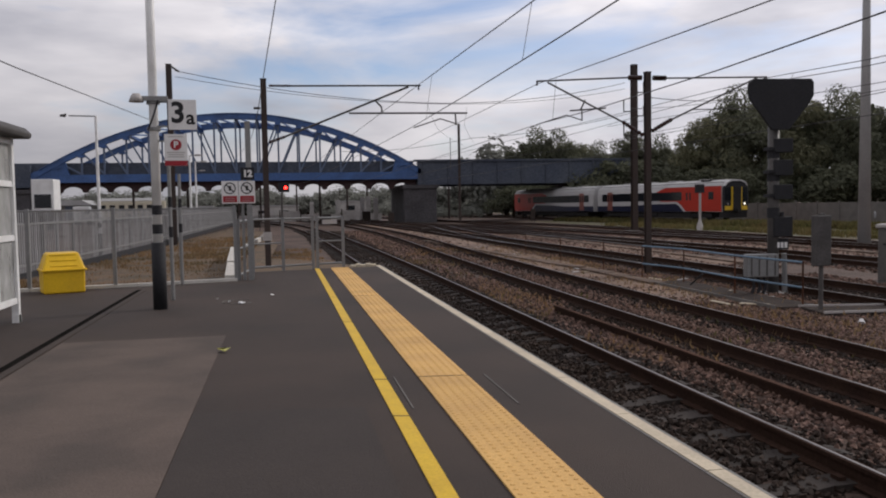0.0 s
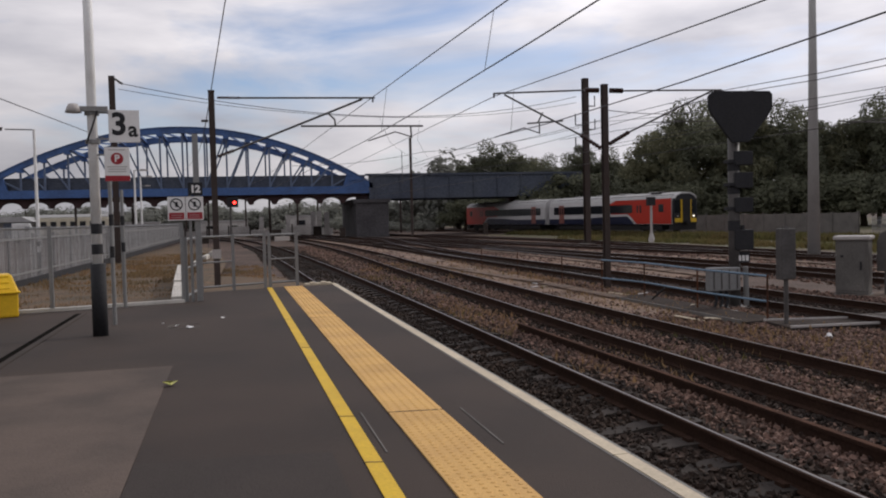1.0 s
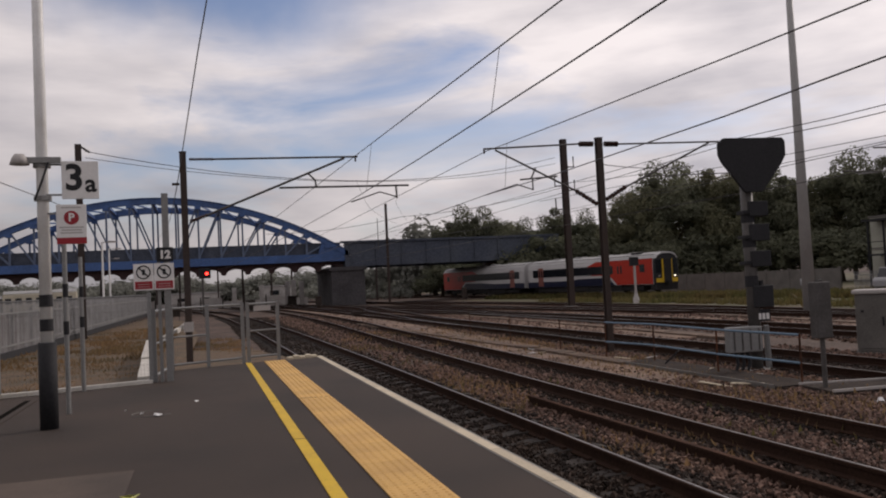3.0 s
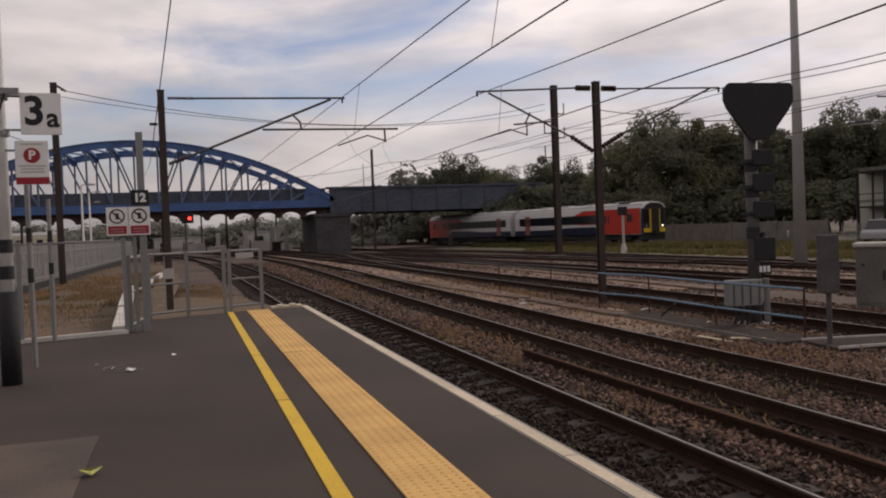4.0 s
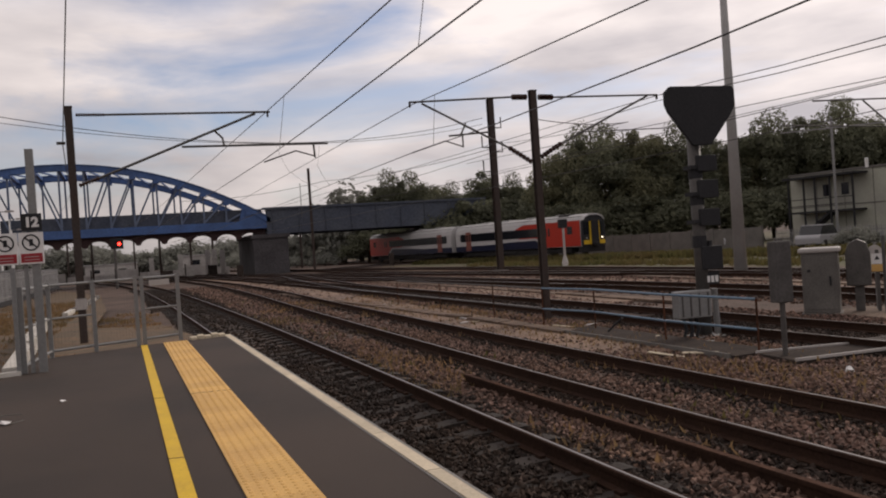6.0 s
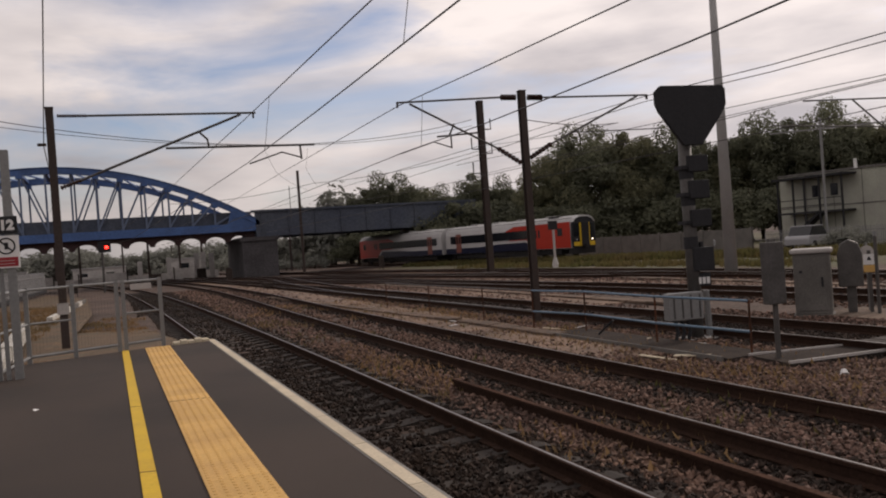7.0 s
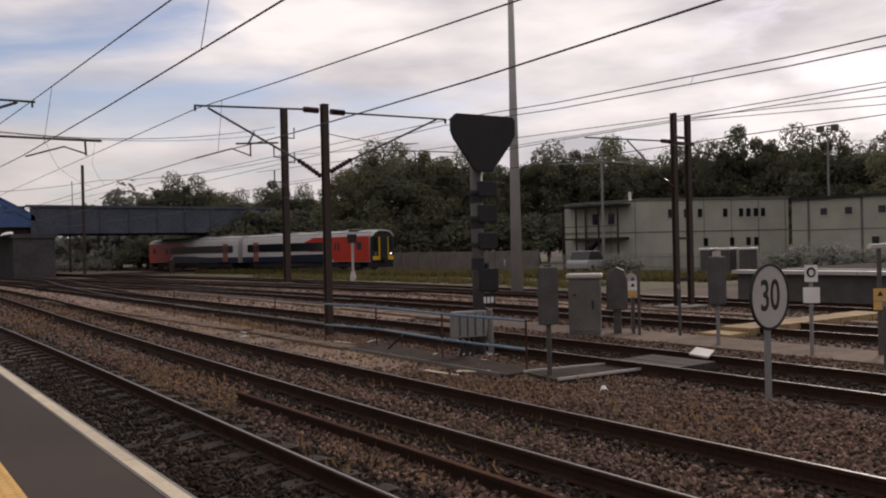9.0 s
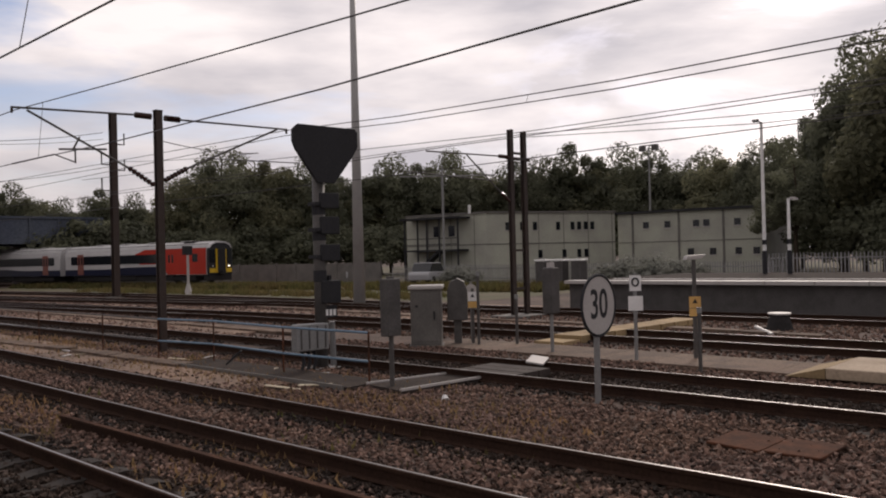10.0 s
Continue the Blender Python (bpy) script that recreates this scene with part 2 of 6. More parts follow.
SIGN_WHITE = mat("sign_white", (0.72, 0.71, 0.70), 0.4, var=0.05, scale=3, fine=40, bump=0, second=(0.62, 0.61, 0.6), amount=0.6)
SIGN_GREY = mat("sign_pale_grey", (0.40, 0.375, 0.36), 0.5, var=0.08, scale=3, fine=40, bump=0)
RED = mat("sign_red", (0.31, 0.025, 0.035), 0.45, var=0.1, scale=3, fine=40, bump=0)
BIN_YELLOW = mat("yellow_plastic", (0.75, 0.47, 0.015), 0.45, var=0.08, scale=3, fine=30, bump=0.05, second=(0.6, 0.36, 0.02), amount=0.6)
BLUE = mat("blue_bridge_paint", (0.062, 0.125, 0.30), 0.5, var=0.18, scale=0.5, fine=5, bump=0.05, second=(0.05, 0.09, 0.20), amount=0.8)
BLUE_GREY = mat("faded_blue_girder", (0.074, 0.085, 0.108), 0.75, var=0.25, scale=0.4, fine=4, bump=0.05, second=(0.045, 0.055, 0.085), amount=0.5)
BRIDGE_PALE = mat("pale_bridge_bars", (0.12, 0.155, 0.23), 0.6, var=0.15, scale=0.8, fine=5, bump=0.05)
BRIDGE_RED = mat("dull_red_soffit", (0.06, 0.035, 0.035), 0.8, var=0.25, scale=0.5, fine=5)
PIER = mat("blackened_brick_pier", (0.078, 0.074, 0.078), 0.95, var=0.3, scale=0.6, fine=6, second=(0.05, 0.047, 0.05), amount=0.7)
WALK = mat("walkway_boards", (0.052, 0.042, 0.037), 0.95, var=0.25, scale=2.5, fine=25, second=(0.034, 0.028, 0.025), amount=0.9, spec=0.05)
# brake dust, with the shade beside the rails painted into the stone colour
BALLAST_DARK = island(mat("dusty_shaded_ballast", (0.026, 0.019, 0.016), 0.95, var=0.25, scale=0.8, fine=25, bump=0.3, second=(0.036, 0.023, 0.016), amount=0.8), 0.5, 1.5)
DIRT = mat("trodden_dirt", (0.215, 0.145, 0.105), 0.95, var=0.4, scale=0.5, fine=9, bump=0.9, second=(0.105, 0.075, 0.06), amount=0.9)
PALE_SLAB = mat("pale_worn_slab", (0.36, 0.285, 0.21), 0.9, var=0.2, scale=1.2, fine=22, bump=0.4, second=(0.24, 0.185, 0.13), amount=0.7)
TANPATH = mat("tan_crossing", (0.30, 0.215, 0.115), 0.9, var=0.2, scale=1.0, fine=20, second=(0.21, 0.15, 0.085), amount=0.8, rand=0.15)
TRAIN_DOOR = mat("train_door_maroon", (0.20, 0.075, 0.06), 0.4, var=0.1, scale=1, fine=8, bump=0)
RUST = mat("rust_plate", (0.095, 0.040, 0.023), 0.95, var=0.3, scale=3, fine=20, spec=0.1, second=(0.036, 0.021, 0.016), amount=0.8)
BARK = mat("bark", (0.06, 0.045, 0.032), 0.95, var=0.3, scale=2, fine=12, bump=0.6)
PANEL = mat("pale_green_panel", (0.37, 0.375, 0.315), 0.6, var=0.08, scale=0.5, fine=8, bump=0.03, second=(0.28, 0.275, 0.245), amount=0.7)
WINDOW = mat("dark_window_glass", (0.012, 0.014, 0.018), 0.12, var=0.2, scale=1, fine=10, bump=0, spec=0.5)
TRAIN_RED = mat("train_red", (0.42, 0.035, 0.02), 0.35, var=0.08, scale=0.7, fine=8, bump=0)
TRAIN_WHITE = mat("train_silver_white", (0.44, 0.43, 0.43), 0.35, var=0.07, scale=0.7, fine=8, bump=0)
TRAIN_BLUE = mat("train_navy", (0.010, 0.013, 0.035), 0.35, var=0.15, scale=0.7, fine=8, bump=0)
TRAIN_ROOF = mat("train_roof_grey", (0.36, 0.355, 0.35), 0.6, var=0.12, scale=0.7, fine=8)
UNDER = mat("underframe_black", (0.026, 0.024, 0.024), 0.85, var=0.25, scale=1, fine=10)
WEATHERED = mat("weathered_grey_paint", (0.085, 0.080, 0.078), 0.8, var=0.2, scale=3, fine=25, second=(0.060, 0.056, 0.054), amount=0.8)
GLASS = glass("shelter_glass", (0.92, 0.94, 0.94), 0.08, 0.5)
LAMP_RED = glow("red_signal_lamp", (1.0, 0.03, 0.02), 9.0)
LAMP_WHITE = glow("headlight_lamp", (1.0, 0.88, 0.7), 2.5)


def leaf_mat(name, base, second):
    m = island(mat(name, base, 0.65, var=0.25, scale=0.35, fine=3, bump=0, second=second, amount=0.8, rand=0.18, spec=0.08), 0.85, 1.15)
    n, l = m.node_tree.nodes, m.node_tree.links
    p, o = n["Principled BSDF"], n["Material Output"]
    t, mx = n.new("ShaderNodeBsdfTranslucent"), n.new("ShaderNodeMixShader")
    mx.inputs[0].default_value = 0.5
    l.new(p.inputs["Base Color"].links[0].from_socket, t.inputs[0])
    l.new(p.outputs[0], mx.inputs[1])
    l.new(t.outputs[0], mx.inputs[2])
    l.new(mx.outputs[0], o.inputs[0])
    return m


LEAF_A = leaf_mat("leaf_dark", (0.142, 0.148, 0.098), (0.112, 0.118, 0.086))
LEAF_B = leaf_mat("leaf_olive", (0.180, 0.176, 0.108), (0.136, 0.138, 0.090))
LEAF_C = leaf_mat("weed_green", (0.085, 0.082, 0.032), (0.12, 0.088, 0.04))
LEAF_DRY = leaf_mat("dry_stalks", (0.27, 0.165, 0.085), (0.12, 0.10, 0.055))
LITTER_YELLOW = mat("yellow_wrapper", (0.42, 0.40, 0.12), 0.5, var=0.2, scale=30, fine=80, second=(0.30, 0.33, 0.10), amount=0.8)
# paler leaf colour with distant haze painted in
LEAF_FAR = leaf_mat("leaf_grey_green_hazed", (0.25, 0.255, 0.225), (0.18, 0.185, 0.16))


# ---------------------------------------------------------------- mesh building
class Shape:
    """Collects faces of boxes, tubes and prisms and turns them into one mesh."""

    def __init__(self):
        self.v, self.f = [], []

    def add(self, verts, faces):
        k = len(self.v)
        self.v += [tuple(p) for p in verts]
        self.f += [tuple(i + k for i in f) for f in faces]
        return self

    def box(self, x0, x1, y0, y1, z0, z1, m=None):
        p = [Vector((x, y, z)) for z in (z0, z1) for y in (y0, y1) for x in (x0, x1)]
        if m is not None:
            p = [m @ q for q in p]
        return self.add(p, [(0, 2, 3, 1), (4, 5, 7, 6), (0, 1, 5, 4), (2, 6, 7, 3), (0, 4, 6, 2), (1, 3, 7, 5)])

    def beam(self, a, b, w, h):
        """A square bar from a to b, w wide and h high."""
        a, b = Vector(a), Vector(b)
        q = (b - a).to_track_quat("Y", "Z").to_matrix().to_4x4()
        return self.box(-w / 2, w / 2, 0, (b - a).length, -h / 2, h / 2, Matrix.Translation(a) @ q)

    def tube(self, pts, r, n=8, r1=None, cap=True):
        pts = [Vector(p) for p in pts]
        k, rings = len(pts), []
        for i, p in enumerate(pts):
            d = (pts[min(i + 1, k - 1)] - pts[max(i - 1, 0)]).normalized()
            q = d.to_track_quat("Z", "Y").to_matrix()
            rr = r if r1 is None else r + (r1 - r) * i / (k - 1)
            rings += [p + q @ Vector((rr * math.cos(2 * math.pi * j / n), rr * math.sin(2 * math.pi * j / n), 0)) for j in range(n)]
        f = [(i * n + j, i * n + (j + 1) % n, (i + 1) * n + (j + 1) % n, (i + 1) * n + j) for i in range(k - 1) for j in range(n)]
        if cap:
            f += [tuple(reversed(range(n))), tuple(range((k - 1) * n, k * n))]
        return self.add(rings, f)

    def prism(self, outline, d0, d1, m=None):
        """An outline in x and z, pushed along y from d0 to d1."""
        n = len(outline)
        p = [Vector((x, d, z)) for d in (d0, d1) for x, z in outline]
        if m is not None:
            p = [m @ q for q in p]
        return self.add(p, [tuple(range(n)), tuple(range(2 * n - 1, n - 1, -1))] + [(j, j + n, (j + 1) % n + n, (j + 1) % n) for j in range(n)])

    def mesh(self, name, material, smooth=False):
        me = bpy.data.meshes.new(name)
        me.from_pydata(self.v, [], self.f)
        b = bmesh.new()
        b.from_mesh(me)
        bmesh.ops.recalc_face_normals(b, faces=b.faces)
        b.to_mesh(me)
        b.free()
        me.materials.append(material)
        if smooth:
            me.polygons.foreach_set("use_smooth", [True] * len(me.polygons))
        return me


def thing(name, at, label, category, group="", kind="", turn=0.0):
    e = new(name)
    e.empty_display_size = 0.2
    e.matrix_basis = pose(*at, 0, 0, turn)
    return tagged(e, label, category, group, kind)


def part(name, shape, material, parent=None, label="", bevel=0.0, smooth=False):
    ob = new(name, shape.mesh(name, material, smooth) if isinstance(shape, Shape) else shape)
    if parent is not None:
        ob.parent = parent
    if label:
        ob["label"] = label
    if bevel:
        b = ob.modifiers.new("bevel", "BEVEL")
        b.width, b.segments, b.limit_method = bevel, 2, "ANGLE"
    return ob


def solo(name, shape, material, label, category, group="", kind="", bevel=0.0, smooth=False):
    return tagged(part(name, shape, material, None, "", bevel, smooth), label, category, group, kind)


def words(text, size, m, material, parent, name="lettering", bold=0.0):
    """Raised lettering in the plane of m, centred."""
    c = bpy.data.curves.new(name, "FONT")
    c.body, c.size, c.align_x, c.align_y, c.extrude, c.offset = text, size, "CENTER", "CENTER", 0.002, bold
    c.resolution_u = 4
    o = bpy.data.objects.new(name, c)
    scene.collection.objects.link(o)
    bpy.context.view_layer.update()
    me = bpy.data.meshes.new_from_object(o)
    bpy.data.objects.remove(o)
    me.materials.clear()
    me.materials.append(material)
    ob = new(name, me)
    ob.parent = parent
    ob.matrix_basis = m
    return ob


FACING = pose(0, 0, 0, 90, 0, 0)      # lettering upright, read from -y


# ---------------------------------------------------------------- lines of the tracks
def spline(points, y):
    """x at y along a smooth way through points of (x, y)."""
    for k in range(len(points) - 1):
        if y <= points[k + 1][1] or k == len(points) - 2:
            (x1, y1), (x2, y2) = points[k], points[k + 1]
            x0, y0 = points[k - 1] if k else (2 * x1 - x2, 2 * y1 - y2)
            x3, y3 = points[k + 2] if k + 2 < len(points) else (2 * x2 - x1, 2 * y2 - y1)
            m1, m2 = (x2 - x0) / (y2 - y0), (x3 - x1) / (y3 - y1)
            h = y2 - y1
            u = (y - y1) / h
            return (2 * u**3 - 3 * u**2 + 1) * x1 + (u**3 - 2 * u**2 + u) * h * m1 + (3 * u**2 - 2 * u**3) * x2 + (u**3 - u**2) * h * m2


RAIL_Z, GAUGE, GROUND_Z = -0.56, 1.57, -0.745
TRACKS = [
    [(1.16, -30), (1.16, 8), (1.2, 28), (0.9, 50), (0.15, 72), (-1.6, 95), (-6.5, 130), (-17, 185)],
    [(4.5, -30), (4.5, 8), (4.52, 16), (4.85, 32), (5.4, 52), (5.3, 72), (4.0, 95), (-1, 130), (-12, 185)],
    [(9.7, -30), (9.7, 8), (9.75, 16), (9.6, 32), (9.2, 52), (8.6, 72), (7.2, 95), (3, 130), (-7, 185)],
    [(15.9, -30), (15.9, 8), (15.9, 16), (15.6, 32), (14.6, 52), (13.0, 72), (10.6, 95), (7, 130), (-2, 185)],
    [(22.3, -30), (22.3, 8), (22.2, 20), (21.0, 36), (19.2, 52), (17.4, 72), (17.8, 95), (14, 130), (6, 185)],
    [(44.4, 10), (42.2, 28), (39.8, 44.1), (36.6, 65), (33.6, 85.1), (30.6, 105), (26, 135), (16, 185)],
]


def ribbon(shape, points, off0, off1, z0, z1, y0, y1, step=2.0, z_top=None):
    """A bar along a track, off0 to off1 beside its middle."""
    ys = [y0 + i * (y1 - y0) / max(1, int((y1 - y0) / step)) for i in range(max(1, int((y1 - y0) / step)) + 1)]
    v, f = [], []
    for y in ys:
        x = spline(points, y)
        d = (spline(points, y + 0.5) - spline(points, y - 0.5))
        k = 1 / math.sqrt(1 + d * d)
        for o, z in ((off0, z0), (off1, z0), (off1, z1), (off0, z1)):
            v.append((x + o * k, y - o * d * k, z))
    for i in range(len(ys) - 1):
        for j in range(4):
            f.append((4 * i + j, 4 * i + (j + 1) % 4, 4 * i + 4 + (j + 1) % 4, 4 * i + 4 + j))
    f += [(0, 1, 2, 3), tuple(4 * (len(ys) - 1) + j for j in (3, 2, 1, 0))]
    return shape.add(v, f)


# ---------------------------------------------------------------- ground, platform
g = Shape()
g.add([(-2500, -2500, GROUND_Z), (2500, -2500, GROUND_Z), (2500, 2500, GROUND_Z), (-2500, 2500, GROUND_Z)], [(0, 1, 2, 3)])
solo("ground", g, GROUND, "brown ballast and dirt ground of a railway yard", "ground", kind="structure")

END = (-3.05, 19.45)       # where the slanting end of the platform meets the ramp
pl = Shape()
outline = [(-14, -30), (-0.064, -30), (-0.064, 20.4), END, (-3.05, 17.6), (-14, 16.9)]
n = len(outline)
pl.add([(x, y, z) for z in (GROUND_Z - 0.05, 0.0) for x, y in outline], [tuple(range(n - 1, -1, -1)), tuple(range(n, 2 * n))] + [(j, (j + 1) % n, (j + 1) % n + n, j + n) for j in range(n)])
platform = solo("platform", pl, ASPHALT, "dark asphalt station platform with painted edge lines", "platform", kind="structure")
solo("old_surfacing", Shape().box(-4.40, -2.75, -30, 10.75, -0.002, 0.005), ASPHALT_OLD, "lighter worn square of old asphalt in the platform", "pavement", kind="structure")
solo("drain_channel", Shape().box(-4.59, -4.50, -30, 16.4, -0.002, 0.006), DRAIN, "narrow dark drainage slot across the platform", "drain", kind="structure")
pt = Shape()
pt.prism([(-2.745, -30), (-1.62, -30), (-1.60, 7.22), (-2.1, 7.30), (-2.745, 7.36)], -0.006, 0.004, Matrix(((1, 0, 0, 0), (0, 0, 1, 0), (0, 1, 0, 0), (0, 0, 0, 1))))
solo("asphalt_patch", pt, ASPHALT_NEW, "slightly darker patch of newer asphalt on the platform", "pavement", kind="structure")
solo("drain_kerb", Shape().box(-4.50, -4.42, -30, 16.4, -0.002, 0.010), ASPHALT, "worn edge of the drainage slot", "drain", kind="structure")

edge = thing("platform_edge", (0, 0, 0), "pale coping slabs with a white painted edge", "platform edge", kind="structure")
cs = Shape().box(-0.062, 0.075, -0.571, 0.571, -0.12, 0.004).mesh("coping_slab", COPING)
ls = Shape().box(-0.046, 0.046, -0.570, 0.570, 0.003, 0.009).mesh("white_line_segment", WHITE_LINE)
for k in range(42):
    y = 19.815 - 1.15 * k
    o = part("coping_slab", cs, None, edge)
    o.location = (0, y, 0)
    o = part("white_line", ls, None, edge)
    o.location = (0, y, 0)
wall = Shape().box(-0.064, 0.02, -30, 20.28, GROUND_Z - 0.02, -0.125)
solo("platform_wall", wall, BRICK_DARK, "grimy brick wall under the platform edge", "wall", kind="structure")
solo("yellow_line", Shape().box(-1.445, -1.345, -30, 19.98, 0.0, 0.007), YELLOW, "solid yellow safety line painted on the platform", "line", kind="structure")

# tactile slabs, with rows of blisters
tact = thing("tactile_strip", (-0.895, 0, 0), "buff tactile paving slabs along the platform edge", "tactile paving", kind="structure")
slab = Shape().box(-0.195, 0.195, -0.1985, 0.1985, -0.03, 0.010)
for i in range(6):
    for j in range(6):
        cx, cy = -0.162 + 0.065 * i, -0.165 + 0.066 * j
        ring = lambda r, z: [(cx + r * math.cos(a * math.pi / 3), cy + r * math.sin(a * math.pi / 3), z) for a in range(6)]
        slab.add(ring(0.018, 0.0095) + ring(0.012, 0.0145), [tuple(range(6, 12))] + [(a, (a + 1) % 6, (a + 1) % 6 + 6, a + 6) for a in range(6)])
sm = slab.mesh("tactile_slab", TACTILE)
for k in range(64):
    o = part("tactile_slab", sm, None, tact)
    o.location = (0, 19.84 - 0.4 * k, 0)

# expansion joints across the painted line and the slabs
for y in (14.1, 11.36, 8.05, 6.9):
    solo("expansion_joint", Shape().beam((-1.447, y + 0.03, 0.004), (-1.343, y, 0.004), 0.014, 0.0085), ASPHALT, "dark joint across the yellow line", "joint", kind="structure")
    if y not in (6.9, 11.36):
        solo("expansion_joint", Shape().beam((-1.092, y + 0.02, 0.006), (-0.698, y - 0.03, 0.006), 0.016, 0.012), ASPHALT, "dark joint across the tactile slabs", "joint", kind="structure")

# pale end stone by the edge
es = Shape()
for k in range(5):
    es.box(-0.64 + 0.12 * k, -0.53 + 0.12 * k, 20.05 + 0.03 * k, 20.29 + 0.03 * k, -0.01, 0.045 + 0.02 * (k % 2))
solo("end_stone", es, WHITE_LINE, "pale chipped stone at the platform end", "stone", bevel=0.01)

# ---------------------------------------------------------------- tracks
rail_profile = [(-0.07, -0.159), (0.07, -0.159), (0.07, -0.147), (0.012, -0.13), (0.012, -0.045), (0.036, -0.035), (0.036, -0.004), (-0.036, -0.004), (-0.036, -0.035), (-0.012, -0.045), (-0.012, -0.13), (-0.07, -0.147)]


def rail_shape(points, off, y0, y1, step=2.0):
    s = Shape()
    k = int((y1 - y0) / step)
    v, f, n = [], [], len(rail_profile)
    for i in range(k + 1):
        y = y0 + i * (y1 - y0) / k
        d = spline(points, y + 0.5) - spline(points, y - 0.5)
        c = 1 / math.sqrt(1 + d * d)
        for px, pz in rail_profile:
            v.append((spline(points, y) + (off + px) * c, y - (off + px) * d * c, RAIL_Z + pz))
    for i in range(k):
        f += [(n * i + j, n * i + (j + 1) % n, n * i + n + (j + 1) % n, n * i + n + j) for j in range(n)]
    f += [tuple(range(n)), tuple(n * k + j for j in reversed(range(n)))]
    return s.add(v, f)


sleeper = Shape()
sleeper.prism([(-1.25, -0.10), (1.25, -0.10), (1.25, 0.0), (1.15, 0.025), (0.55, 0.02), (0.35, -0.01), (-0.35, -0.01), (-0.55, 0.02), (-1.15, 0.025), (-1.25, 0.0)], -0.12, 0.12)
sleeper_mesh = sleeper.mesh("sleeper", SLEEPER)
clip = Shape()
for sx in (-1, 1):
    for o in (-0.10, 0.10):
        clip.box(sx * GAUGE / 2 + o - 0.03, sx * GAUGE / 2 + o + 0.03, -0.05, 0.05, 0.0, 0.05)
clip_mesh = clip.mesh("rail_clip", RAIL_SIDE)
for k, pts in enumerate(TRACKS):
    y0, y1 = (-25, 180) if k < 5 else (12, 180)
    tr = thing("railway_track", (0, 0, 0), "rusty-sided steel rails with polished heads on concrete sleepers", "railway track", group="tracks", kind="structure")
    for off in (-GAUGE / 2, GAUGE / 2):
        r = part("rail", rail_shape(pts, off, y0, y1), RAIL_SIDE, tr)
        top = Shape()
        ribbon(top, pts, off - (0.012 if k < 2 else 0.015), off + (0.012 if k < 2 else 0.015), RAIL_Z - 0.006, RAIL_Z, y0, y1)
        part("rail_head", top, RAIL_TOP, r, "bright polished running surface")
    y = 3.0 if k < 5 else 30.0
    last = 75 if k < 3 else 60
    while y < last and k < 5:
        d = spline(pts, y + 0.5) - spline(pts, y - 0.5)
        o = part("sleeper", sleeper_mesh, None, tr)
        o.matrix_basis = pose(spline(pts, y), y, RAIL_Z - (0.158 if k == 0 else 0.205), 0, random.uniform(-0.4, 0.4), -math.degrees(math.atan(d)) + random.uniform(-0.6, 0.6))
        if y < 24 and k < 3:
            c = part("rail_clip", clip_mesh, None, o)
        y += 0.66

# crossovers where the lines join under the bridge
for pts in ([(9.5, 34), (9.6, 46), (11.0, 66), (12.4, 80), (12.0, 92)], [(15.4, 34), (14.4, 46), (11.4, 66), (9.0, 78), (7.6, 92)], [(20.6, 38), (18.6, 52), (15.6, 70), (12.6, 84), (11.0, 94)], [(22.0, 24), (22.9, 40), (22.6, 60), (20.4, 82), (19.2, 95)]):
    tr = thing("railway_track", (0, 0, 0), "crossover of rusty-sided rails between the running lines", "railway track", group="tracks", kind="structure")
    for off in (-GAUGE / 2, GAUGE / 2):
        r = part("rail", rail_shape(pts, off, pts[0][1], pts[-1][1]), RAIL_SIDE, tr)
        top = Shape()
        ribbon(top, pts, off - 0.021, off + 0.021, RAIL_Z - 0.006, RAIL_Z + 0.003, pts[0][1], pts[-1][1])
        part("rail_head", top, RAIL_TOP, r, "bright polished running surface")

# trodden dirt beside the second track
ds = Shape()
ribbon(ds, TRACKS[1], 1.35, 2.85, GROUND_Z - 0.05, GROUND_Z + 0.035, 17, 96)
solo("dirt_path", ds, DIRT, "tan trodden dirt strip beside the track", "path", kind="structure")
ds = Shape()
ribbon(ds, TRACKS[2], 1.5, 3.2, GROUND_Z - 0.05, GROUND_Z + 0.03, 26, 94)
solo("dirt_path", ds, DIRT, "dusty tan strip between the middle tracks", "path", kind="structure")
ds = Shape()
ribbon(ds, TRACKS[3], 1.9, 3.4, GROUND_Z - 0.05, GROUND_Z + 0.03, 18, 92)
solo("dirt_path", ds, DIRT, "pale dirt strip between the far tracks", "path", kind="structure")
ds = Shape()
ribbon(ds, TRACKS[4], 1.7, 3.6, GROUND_Z - 0.05, GROUND_Z + 0.03, 24, 92)
solo("dirt_path", ds, DIRT, "pale gravel cess beside the far line", "path", kind="structure")

# an old rail left lying between the running lines
old = Shape()
old.add([(2.96 + px + 0.13 * (i / 20), 16.6 - 26.0 * i / 20, RAIL_Z - 0.03 + pz) for i in range(21) for px, pz in rail_profile],
        [(12 * i + j, 12 * i + (j + 1) % 12, 12 * i + 12 + (j + 1) % 12, 12 * i + 12 + j) for i in range(20) for j in range(12)] + [tuple(range(12))])
spare = thing("spare_rail", (0, 0, 0), "rusty discarded rail lying in the ballast between tracks", "rail")
SPARE_RUST = mat("flaking_rail_rust", (0.075, 0.040, 0.028), 0.95, var=0.35, scale=4, fine=30, spec=0.05, second=(0.045, 0.027, 0.021), amount=0.8)
part("rail", old, RAIL_SIDE, spare)
part("rail_head", Shape().beam((2.96, 16.58, RAIL_Z - 0.031), (3.09, -9.4, RAIL_Z - 0.031), 0.066, 0.010), SPARE_RUST, spare, "rust-red unused running surface")

